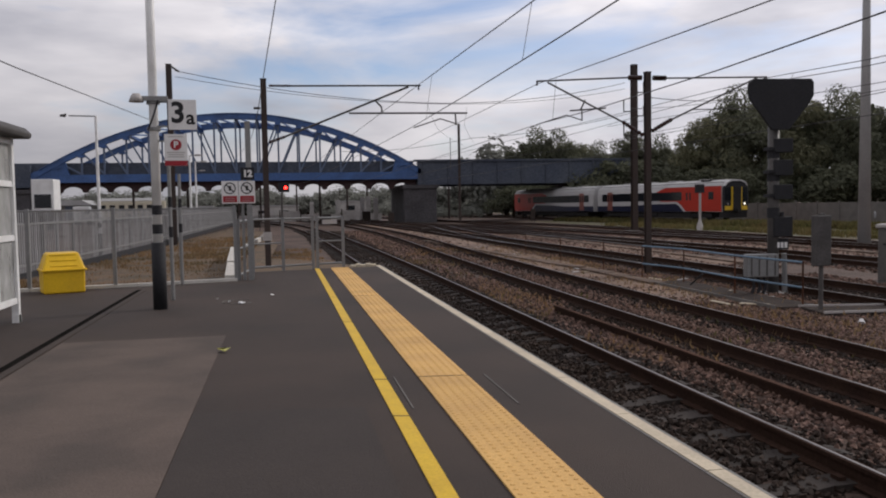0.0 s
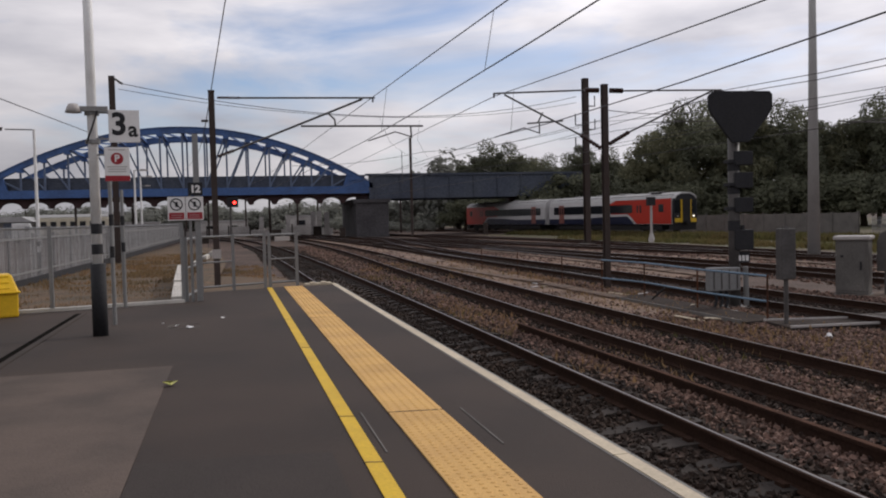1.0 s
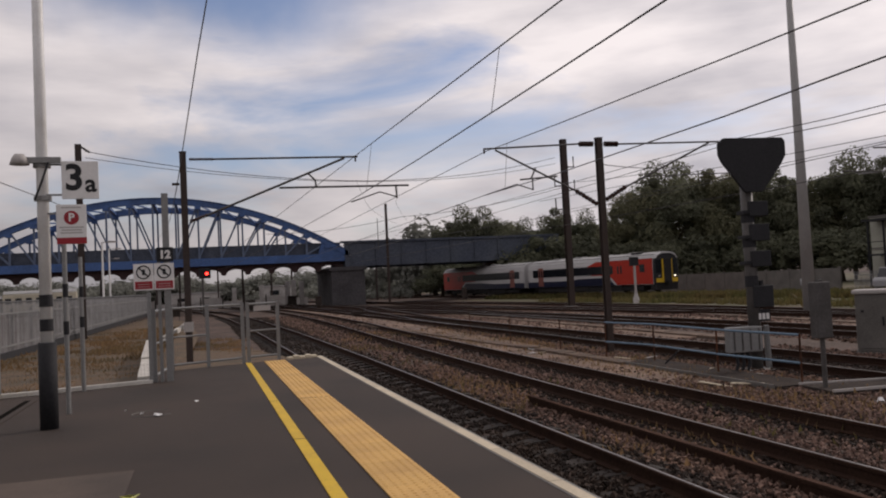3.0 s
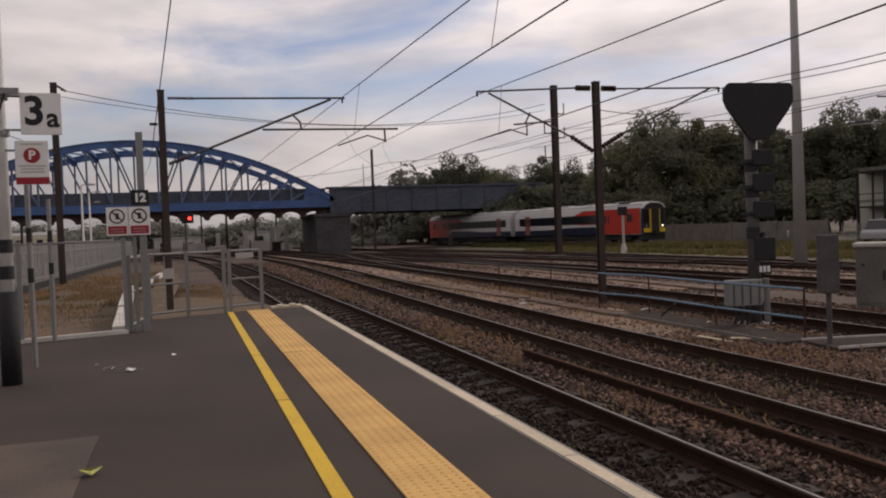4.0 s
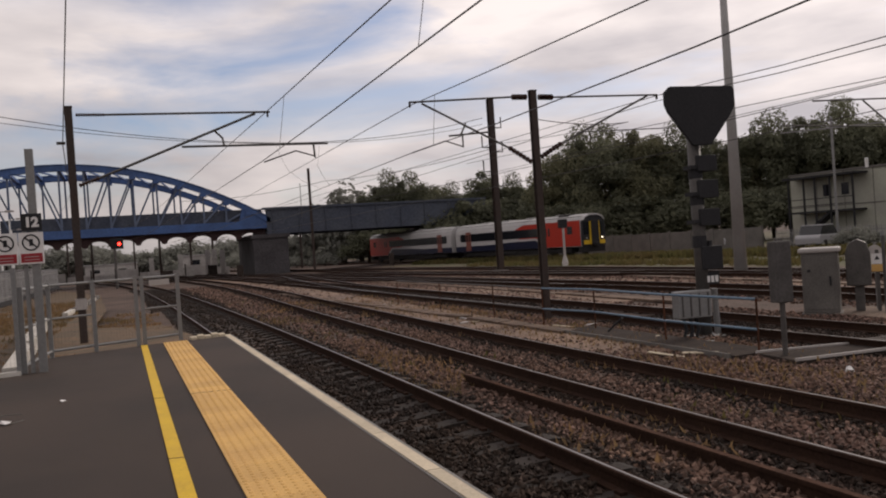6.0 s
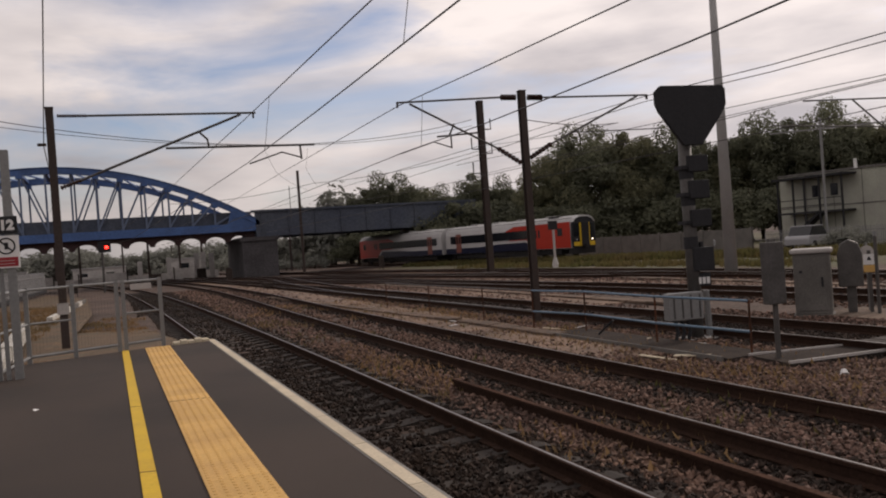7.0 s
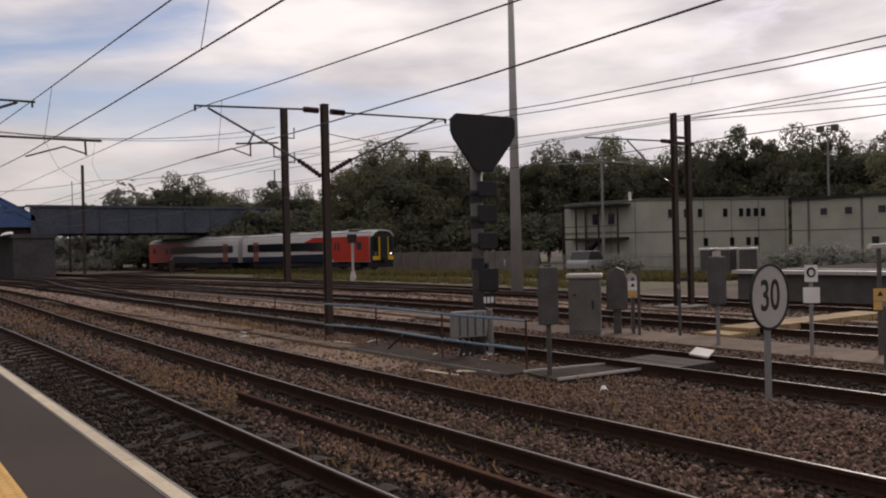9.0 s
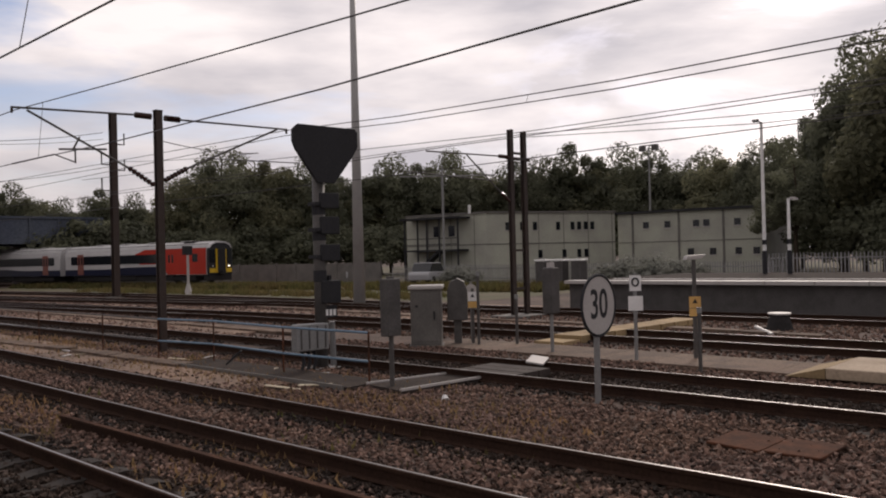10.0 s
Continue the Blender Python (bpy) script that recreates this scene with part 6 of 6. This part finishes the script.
for x, y, h_, w_ in ((9.6, 91, 1.3, 0.3), (8.0, 60, 0.42, 0.35), (23.6, 84, 1.5, 0.2), (2.9, 97, 1.2, 0.5), (-4.4, 78, 1.0, 0.35), (8.2, 104, 1.4, 0.5)):
    bxx = thing("lineside_box", (x, y, GROUND_Z), "small dark grey lineside equipment box on legs", "equipment box", group="lineside boxes")
    part("box", Shape().box(-w_, w_, -0.25, 0.25, min(0.3, h_ * 0.4), h_), WALK, bxx, bevel=0.02)
    for sx in (-1, 1):
        part("leg", Shape().box(sx * w_ * 0.8 - 0.03, sx * w_ * 0.8 + 0.03, -0.05, 0.05, 0, 0.32), GALV_DARK, bxx)
pw = thing("panel_fence", (0, 0, GROUND_Z), "weathered grey concrete panel fence behind the goods line", "fence")
a, b = Vector((46.5, 57.5)), Vector((39.5, 96))
for k in range(16):
    p, q = a.lerp(b, k / 16), a.lerp(b, (k + 1) / 16)
    part("panel", Shape().beam((p.x, p.y, 0.85), (q.x, q.y, 0.85), 0.08, 1.7), CONC_GREY, pw)
    part("post", Shape().box(p.x - 0.09, p.x + 0.09, p.y - 0.09, p.y + 0.09, 0, 1.8), CONC_GREY, pw)
pg = thing("palisade_fence", (0, 0, 0), "grey palisade fence in front of the office yard", "fence")
a, b = Vector((46.5, 56.0)), Vector((46.0, 23.0))
for k in range(205):
    p = a.lerp(b, k / 205)
    part("pale", pale, None, pg).matrix_basis = pose(p.x, p.y, GROUND_Z, 0, 0, 90) @ Matrix.Diagonal((0.8, 1, 0.78, 1))
for z in (-0.4, 0.35):
    part("rail", Shape().beam((*a, z), (*b, z), 0.05, 0.06), GALV, pg)

CARS = mat("car_white", (0.33, 0.33, 0.34), 0.25, var=0.04, scale=1, fine=10, bump=0)
for x, y, ang in ((43.2, 48.4, 20), (47.5, 62.5, 60)):
    cr = thing("parked_car", (x, y, GROUND_Z), "silver-grey car parked beside the office yard", "car", group="parked cars", turn=ang)
    part("body", Shape().prism([(-2.1, 0.35), (2.1, 0.35), (2.1, 0.8), (1.3, 0.95), (-2.0, 1.0), (-2.15, 0.8)], -0.85, 0.85), CARS, cr, bevel=0.08)
    part("cabin", Shape().prism([(-1.8, 0.95), (1.1, 0.95), (0.4, 1.6), (-1.3, 1.62)], -0.76, 0.76), WINDOW, cr, bevel=0.06)
    part("roof", Shape().box(-1.35, 0.45, -0.74, 0.74, 1.58, 1.66), CARS, cr, bevel=0.03)
    for wx in (-1.3, 1.35):
        for wy in (-0.8, 0.8):
            part("wheel", Shape().tube([(wx, wy - 0.09, 0.32), (wx, wy + 0.09, 0.32)], 0.32, 14), UNDER, cr)

for x, y in ((41.0, 36.3), (41.0, 34.95), (41.0, 33.6)):
    bn = thing("yard_cabinet", (x, y, GROUND_Z), "grey yard cabinet with a white lid beside the fence", "cabinet", group="yard cabinets")
    part("body", Shape().box(-0.35, 0.35, -0.36, 0.36, 0, 1.62), WEATHERED, bn, bevel=0.02)
    part("lid", Shape().box(-0.40, 0.40, -0.42, 0.42, 1.62, 1.75), WHITE, bn, "white lid", bevel=0.03)
# low pale wall and poles beyond the bridge pier
lw = thing("yard_wall", (0, 0, GROUND_Z), "low pale rendered wall with posts beyond the bridge", "wall")
for k in range(9):
    part("panel", Shape().box(-14 + 2.9 * k, -11.15 + 2.9 * k, 120.0, 120.15, 0, 1.0 + 0.5 * (k % 3 == 1)), PALEWALL, lw)
    part("post", Shape().box(-14.1 + 2.9 * k, -13.95 + 2.9 * k, 119.9, 120.0, 0, 1.7), WALK, lw)
for x, y, h_ in ((8.6, 113, 3.3), (9.5, 114, 3.4), (10.3, 112, 3.2), (5.6, 118, 3.0), (2.2, 124, 2.8)):
    pn = thing("panel_stack", (x, y, GROUND_Z), "tall pale panel standing on end in the yard", "panel", group="yard panels")
    part("panel", Shape().box(-0.32, 0.32, -0.06, 0.06, 0.25, h_), PALEWALL, pn, bevel=0.01)
    for sx in (-0.25, 0.25):
        part("foot", Shape().box(sx - 0.05, sx + 0.05, -0.3, 0.3, 0, 0.25), WALK, pn)


# ---------------------------------------------------------------- trees and weeds
def crown_mesh(name, seed, material, radius, height, base, leaves, size):
    """Leaves scattered round the ends of many twigs, in uneven clumps with gaps."""
    g = np.random.default_rng(seed)
    n_cl = 58
    u = g.normal(size=(n_cl, 3))
    u /= np.linalg.norm(u, axis=1)[:, None]
    u[:, 2] = np.abs(u[:, 2]) * 1.25 - 0.4
    c = u * np.array([radius, radius, (height - base) / 2]) * g.uniform(0.4, 1.0, (n_cl, 1))
    c[:, 2] += base + (height - base) * 0.45
    r = g.uniform(0.10, 0.34, n_cl) * radius
    k = g.integers(0, n_cl, leaves)
    d = g.normal(size=(leaves, 3))
    d /= np.linalg.norm(d, axis=1)[:, None]
    p = c[k] + d * (r[k] * g.uniform(0.35, 1.08, leaves) ** 0.6)[:, None]
    face = d + 0.45 * g.normal(size=(leaves, 3)) + np.array([0, 0, 0.25])
    face /= np.linalg.norm(face, axis=1)[:, None]
    a = g.normal(size=(leaves, 3))
    a -= face * (a * face).sum(1)[:, None]
    a /= np.linalg.norm(a, axis=1)[:, None]
    b = np.cross(face, a)
    s = (size * g.uniform(0.6, 1.3, leaves))[:, None]
    v = np.stack([p - a * s, p + b * s * 0.55, p + a * s, p - b * s * 0.55], 1).reshape(-1, 3)
    me = bpy.data.meshes.new(name)
    me.from_pydata(v.tolist(), [], np.arange(4 * leaves).reshape(-1, 4).tolist())
    me.materials.append(material)
    return me, c


def trunk_shape(centres, height, base, seed):
    s = Shape()
    g = random.Random(seed)
    fork = Vector((g.uniform(-0.2, 0.2), g.uniform(-0.2, 0.2), base + (height - base) * 0.25))
    s.tube([(0, 0, -0.3), (0.05, 0.02, base * 0.6), fork], 0.32, 8, 0.2)
    top = Vector((0.2, -0.1, height * 0.86))
    s.tube([fork, (fork + top) / 2 + Vector((0.2, 0.15, 0)), top], 0.2, 7, 0.05)
    for c in centres[::3]:
        c = Vector(c)
        st = fork.lerp(top, g.uniform(0, 0.6))
        s.tube([st, st.lerp(c, 0.55) + Vector((0, 0, 0.3)), c], 0.10, 5, 0.025)
    return s


KINDS = []
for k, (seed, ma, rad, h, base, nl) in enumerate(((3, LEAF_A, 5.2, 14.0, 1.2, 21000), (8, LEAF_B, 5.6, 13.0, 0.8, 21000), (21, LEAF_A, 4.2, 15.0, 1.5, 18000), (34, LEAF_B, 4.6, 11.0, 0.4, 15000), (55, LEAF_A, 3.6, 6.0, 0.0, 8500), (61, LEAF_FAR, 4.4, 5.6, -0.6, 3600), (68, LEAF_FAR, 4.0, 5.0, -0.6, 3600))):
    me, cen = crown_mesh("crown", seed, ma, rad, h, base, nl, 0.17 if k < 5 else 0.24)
    KINDS.append((me, trunk_shape(cen, h, base, seed).mesh("trunk", BARK), h))


def tree(x, y, h, kind, spin=0.0, wide=1.0):
    cr, tr, hh = KINDS[kind]
    t_ = thing("tree", (x, y, GROUND_Z), "broadleaf tree with a dense uneven dark green crown" if kind in (0, 2, 4) else "broadleaf tree with a full olive green crown" if kind in (1, 3) else "grey-green tree beyond the bridge, haze painted into its leaves", "tree", group="trees")
    s = h / hh
    t_.matrix_basis = pose(x, y, GROUND_Z, 0, 0, spin) @ Matrix.Diagonal((s * wide, s * wide, s, 1))
    part("trunk", tr, None, t_)
    part("crown", cr, None, t_)
    return t_


def bearing(deg, d):
    """A spot d metres from the platform end, deg degrees from the track's line towards the far side."""
    return -1.45 + d * math.sin(radians(deg)), 5.46 + d * math.cos(radians(deg))


rr = random.Random(12)
ROW = [(14.4, 138, 12.0, 6), (15.7, 138, 14.6, 5), (16.9, 130, 13.6, 2), (18.6, 130, 15.2, 0), (20.3, 130, 14.4, 1), (21.6, 124, 11.5, 0), (22.6, 118, 10.4, 2), (23.4, 108, 9.6, 0),
       (24.6, 110, 13.6, 2), (25.8, 110, 12.5, 0), (26.8, 106, 9.4, 2), (28.4, 100, 9.8, 3), (30.4, 102, 14.0, 1), (32.2, 102, 16.2, 0), (34.4, 104, 16.4, 1), (36.4, 105, 16.2, 2), (38.2, 106, 15.2, 0), (39.8, 108, 14.6, 2),
       (41.4, 108, 14.6, 3), (43.4, 108, 16.6, 0), (45.6, 108, 17.2, 2), (47.8, 108, 17.4, 0), (50.0, 110, 15.0, 1), (52.2, 108, 15.8, 2), (54.2, 106, 17.0, 0), (56.4, 106, 17.4, 2), (58.4, 106, 15.4, 1), (60.6, 105, 15.6, 0), (62.6, 104, 15.0, 2), (64.8, 100, 15.4, 0),
       (66.6, 92, 14.6, 1), (68.6, 86, 14.0, 0), (69.4, 94, 14.0, 1), (70.8, 88, 15.4, 2), (73.0, 76, 15.0, 0), (74.4, 76, 17.4, 2), (76.0, 70, 17.0, 0), (76.0, 72, 19.4, 0), (78.4, 66, 19.0, 2), (80.0, 60, 18.0, 1), (84, 60, 18, 0), (90, 62, 18, 2), (98, 64, 17, 0), (108, 66, 17, 1), (70.4, 64, 9.4, 2)]
for deg, d, h, kind in ROW:
    x, y = bearing(deg, d)
    tree(x, y, h * rr.uniform(0.92, 1.07), kind, rr.uniform(0, 360), rr.uniform(0.85, 1.12))
for deg, d, h in ((21.6, 104, 5.5), (22.6, 101, 7.5), (23.6, 101, 8.2), (24.8, 101, 8.2), (26.0, 101, 8.0), (27.0, 101, 7.6), (27.9, 100, 6.0), (28.8, 97, 6.0), (30.5, 96, 6.5), (32.3, 98, 7), (34.5, 99, 7), (36.5, 99, 7), (38.5, 100, 7), (40.5, 100, 7), (42.6, 100, 7), (44.6, 101, 7), (46.6, 101, 7), (49, 102, 7), (51.2, 102, 7), (53.2, 101, 7), (55.4, 101, 7), (57.4, 100, 7), (59.5, 98, 7), (61.8, 96, 7), (64, 94, 7), (67.6, 84, 6), (73.2, 72, 6), (75.6, 64, 5.5), (78, 58, 5), (79, 56, 5), (18.6, 122, 3.0), (20.0, 118, 3.4), (16.2, 120, 5.0), (17.0, 122, 5.6), (17.8, 124, 6.0), (18.9, 128, 6.0), (20.2, 126, 6.4), (21.2, 120, 6.0), (77.0, 62, 7.0)):
    x, y = bearing(deg, d)
    tree(x, y, h, 4, rr.uniform(0, 360), 1.35)

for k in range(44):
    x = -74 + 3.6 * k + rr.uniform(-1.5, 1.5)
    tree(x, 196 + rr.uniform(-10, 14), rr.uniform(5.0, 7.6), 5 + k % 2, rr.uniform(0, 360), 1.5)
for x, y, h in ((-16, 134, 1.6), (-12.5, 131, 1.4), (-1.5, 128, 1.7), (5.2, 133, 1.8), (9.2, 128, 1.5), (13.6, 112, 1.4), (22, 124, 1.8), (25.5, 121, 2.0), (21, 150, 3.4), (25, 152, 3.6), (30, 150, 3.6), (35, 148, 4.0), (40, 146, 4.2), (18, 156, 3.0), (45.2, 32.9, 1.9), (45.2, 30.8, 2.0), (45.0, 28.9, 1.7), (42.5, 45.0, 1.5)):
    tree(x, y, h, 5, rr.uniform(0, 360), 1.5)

g = np.random.default_rng(77)


def blades(name, spots, size, material, label, cat):
    """Upright slivers of leaf at the given spots."""
    n = len(spots)
    a = g.uniform(0, 2 * np.pi, n)
    lean = g.normal(size=(n, 2)) * 0.35
    h = size * g.uniform(0.4, 1.3, n)
    w_ = h * g.uniform(0.10, 0.28, n)
    dx, dy = np.cos(a) * w_, np.sin(a) * w_
    top = np.stack([spots[:, 0] + lean[:, 0] * h, spots[:, 1] + lean[:, 1] * h, spots[:, 2] + h], 1)
    v = np.stack([np.stack([spots[:, 0] - dx, spots[:, 1] - dy, spots[:, 2]], 1), np.stack([spots[:, 0] + dx, spots[:, 1] + dy, spots[:, 2]], 1), top], 1).reshape(-1, 3)
    me = bpy.data.meshes.new(name)
    me.from_pydata(v.tolist(), [], np.arange(3 * n).reshape(-1, 3).tolist())
    me.materials.append(material)
    return tagged(new(name, me), label, cat, kind="stuff")


def strip(n, pts, width, z):
    """Random spots in a strip along points, bunched into tufts."""
    pts = np.array(pts, float)
    k = g.integers(0, len(pts) - 1, n)
    u = g.uniform(0, 1, n)
    p = pts[k] * (1 - u[:, None]) + pts[k + 1] * u[:, None]
    tuft = g.uniform(-width, width, (n // 14 + 1))[np.arange(n) // 14]
    p0 = p[(np.arange(n) // 14) * 14 % n]
    q = p0 + g.normal(size=(n, 2)) * 0.22
    q[:, 0] += tuft
    return np.column_stack([q, np.full(n, z)])


vs = Shape()
vs.add([(26, 30, GROUND_Z + 0.012), (36, 30, GROUND_Z + 0.012), (41.5, 30, GROUND_Z + 0.012), (37.5, 45, GROUND_Z + 0.012), (30.5, 92, GROUND_Z + 0.012), (24.5, 92, GROUND_Z + 0.012), (26.0, 62, GROUND_Z + 0.012)], [tuple(range(7))])
solo("grass_verge", vs, GRASS, "rough weedy verge beside the goods line", "verge", kind="structure")
vs = Shape()
vs.add([(41.5, 44.1, GROUND_Z + 0.012), (60, 20, GROUND_Z + 0.012), (120, 20, GROUND_Z + 0.012), (120, 200, GROUND_Z + 0.012), (45, 200, GROUND_Z + 0.012), (35.3, 85.1, GROUND_Z + 0.012)], [tuple(range(6))])
solo("grass_bank", vs, GRASS, "green rough ground behind the goods line", "verge", kind="structure")
blades("weeds", strip(16000, [(37.0, 32), (36.0, 50), (33.8, 64), (30.0, 90)], 2.6, GROUND_Z + 0.01), 0.42, LEAF_C, "tall green and yellow weeds beside the goods line", "weeds")
blades("weeds", strip(5000, [(28.5, 34), (28.5, 50), (27.0, 70)], 1.6, GROUND_Z + 0.01), 0.3, LEAF_C, "low weeds on the railway verge", "weeds")
n = 20000
sp_ = np.column_stack([g.uniform(-8.4, -3.4, n), 17.6 + 40 * g.uniform(0, 1, n) ** 1.6, np.zeros(n)])
sp_[:, 2] = np.interp(sp_[:, 1], [17, 24, 30, 45, 60], [-0.20, -0.33, -0.40, -0.50, -0.62]) - 0.02
sp_ = sp_[np.array([noise.noise((a * 0.7, b * 0.5, 9.0)) for a, b, c in sp_]) > -0.15]
blades("dry_grass", sp_, 0.13, LEAF_DRY, "dried straw-coloured grass behind the fence", "grass")
n = 11000
sp_ = np.column_stack([g.uniform(-3.0, -0.4, n), 20 + 22 * g.uniform(0, 1, n) ** 1.4, np.zeros(n)])
sp_[:, 2] = np.interp(sp_[:, 1], [19.5, 24, 34], [-0.09, -0.50, -0.71])
sp_ = sp_[np.array([noise.noise((a * 1.1, b * 0.8, 4.0)) for a, b, c in sp_]) > -0.05]
blades("dry_grass", sp_, 0.10, LEAF_DRY, "sparse dried grass on the platform ramp", "grass")
n = 2600
sp_ = np.column_stack([g.uniform(6.2, 8.4, n), g.uniform(13, 40, n), np.full(n, GROUND_Z)])
sp_ = sp_[g.uniform(size=n) < 0.6]
blades("dry_weeds", sp_, 0.11, LEAF_DRY, "thin dried weeds along the handrail", "weeds")

n = 15000
sp_ = np.column_stack([g.uniform(2.1, 8.3, n), g.uniform(9, 40, n), np.full(n, GROUND_Z + 0.01)])
sp_ = sp_[np.array([noise.noise((a * 0.55, b * 0.35, 7.0)) for a, b, c in sp_]) > 0.10]
blades("dry_weeds", sp_, 0.09, LEAF_DRY, "straw-coloured weeds in patches on the ballast", "weeds")
n = 2600
sp_ = np.column_stack([g.uniform(2.1, 8.3, n), g.uniform(9, 44, n), np.full(n, GROUND_Z + 0.01)])
sp_ = sp_[np.array([noise.noise((a * 0.5, b * 0.3, 17.0)) for a, b, c in sp_]) > 0.2]
blades("green_weeds", sp_, 0.10, LEAF_C, "small green weeds growing through the ballast", "weeds")
rb = random.Random(31)
for k in range(16):
    b = Shape()
    w_, l_ = rb.uniform(0.03, 0.06), rb.uniform(0.08, 0.3)
    b.box(-w_, w_, -l_, l_, 0, 0.02)
    solo("lineside_scrap", b, (SIGN_GREY, CONC, WHITE_LINE)[k % 3], "pale scrap of wood or plastic on the ballast", "scrap", group="lineside scraps", bevel=0.006).matrix_basis = pose(rb.uniform(6.3, 8.2), rb.uniform(16, 42), GROUND_Z + 0.045, rb.uniform(-8, 8), rb.uniform(-8, 8), rb.uniform(0, 180))

# ---------------------------------------------------------------- ballast stones
OCT = np.array([(1, 0, 0), (-1, 0, 0), (0, 1, 0), (0, -1, 0), (0, 0, 1), (0, 0, -1)], float)
OF = np.array([(0, 2, 4), (2, 1, 4), (1, 3, 4), (3, 0, 4), (2, 0, 5), (1, 2, 5), (3, 1, 5), (0, 3, 5)])
rails = []
for pts in TRACKS[:4]:
    for off_ in (-GAUGE / 2, GAUGE / 2):
        rails.append((pts, off_))


def stones(n, x0, x1, y0, y1, size):
    p = np.column_stack([g.uniform(x0, x1, n), g.uniform(y0, y1, n)])
    near = np.full(n, 9.0)
    for pts, off_ in rails:
        yy = np.linspace(y0, y1, 24)
        rx = np.interp(p[:, 1], yy, [spline(pts, v) + off_ for v in yy])
        near = np.minimum(near, np.abs(p[:, 0] - rx))
    mid = np.interp(p[:, 1], np.linspace(y0, y1, 24), [spline(TRACKS[2], v) for v in np.linspace(y0, y1, 24)])
    # dark stones stand in for shade along the rails as well as brake dust
    dusty_shaded = (np.abs(p[:, 0] - mid) < 0.9 + 0.1 * g.normal(size=n)) | (near < 0.40 + 0.14 * g.normal(size=n)) | (p[:, 0] < 2.45 + 0.15 * g.normal(size=n))
    lane = np.interp(p[:, 1], np.linspace(y0, y1, 24), [spline(TRACKS[1], v) for v in np.linspace(y0, y1, 24)])
    first = np.interp(p[:, 1], np.linspace(y0, y1, 24), [spline(TRACKS[0], v) for v in np.linspace(y0, y1, 24)])
    over = (np.abs(p[:, 0] - first) < 1.27) & (np.abs((p[:, 1] - 3.0 + 0.33) % 0.66 - 0.33) < 0.12) & (g.uniform(size=n) < 0.5)
    near = np.where(over, 0.0, near)
    bare = (p[:, 1] > 18) & (p[:, 0] - lane > 1.35) & (p[:, 0] - lane < 2.8) & (g.uniform(size=n) < 0.8)
    near = np.where(bare, 0.0, near)
    for some, material, label in ((dusty_shaded, BALLAST_DARK, "ballast stones darkened by brake dust and painted shade beside the rails"), (~dusty_shaded, BALLAST, "loose brown and grey ballast stones between the rails")):
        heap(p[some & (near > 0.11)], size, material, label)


def heap(p, size, material, label):
    n = len(p)
    broad = np.array([noise.noise((a * 0.6, b * 0.6, 3.1)) for a, b in p])
    v = OCT[None] * (size * g.uniform(0.55, 1.25, (n, 1, 1))) * g.uniform(0.6, 1.2, (n, 6, 3))
    v = v + g.normal(size=v.shape) * size * 0.16
    q = g.normal(size=(n, 4))
    q /= np.linalg.norm(q, axis=1)[:, None]
    w_, x_, y_, z_ = q.T
    R = np.stack([np.stack([1 - 2 * (y_**2 + z_**2), 2 * (x_ * y_ - z_ * w_), 2 * (x_ * z_ + y_ * w_)], 1), np.stack([2 * (x_ * y_ + z_ * w_), 1 - 2 * (x_**2 + z_**2), 2 * (y_ * z_ - x_ * w_)], 1),
                  np.stack([2 * (x_ * z_ - y_ * w_), 2 * (y_ * z_ + x_ * w_), 1 - 2 * (x_**2 + y_**2)], 1)], 1)
    v = np.einsum("nij,nkj->nki", R, v)
    v[:, :, :2] += p[:, None, :]
    v[:, :, 2] += (GROUND_Z + 0.012 + 0.03 * broad + g.uniform(-0.01, 0.025, n))[:, None]
    f = OF[None] + 6 * np.arange(n)[:, None, None]
    me = bpy.data.meshes.new("ballast")
    me.from_pydata(v.reshape(-1, 3).tolist(), [], f.reshape(-1, 3).tolist())
    me.materials.append(material)
    return tagged(new("ballast", me), label, "ballast", kind="stuff")


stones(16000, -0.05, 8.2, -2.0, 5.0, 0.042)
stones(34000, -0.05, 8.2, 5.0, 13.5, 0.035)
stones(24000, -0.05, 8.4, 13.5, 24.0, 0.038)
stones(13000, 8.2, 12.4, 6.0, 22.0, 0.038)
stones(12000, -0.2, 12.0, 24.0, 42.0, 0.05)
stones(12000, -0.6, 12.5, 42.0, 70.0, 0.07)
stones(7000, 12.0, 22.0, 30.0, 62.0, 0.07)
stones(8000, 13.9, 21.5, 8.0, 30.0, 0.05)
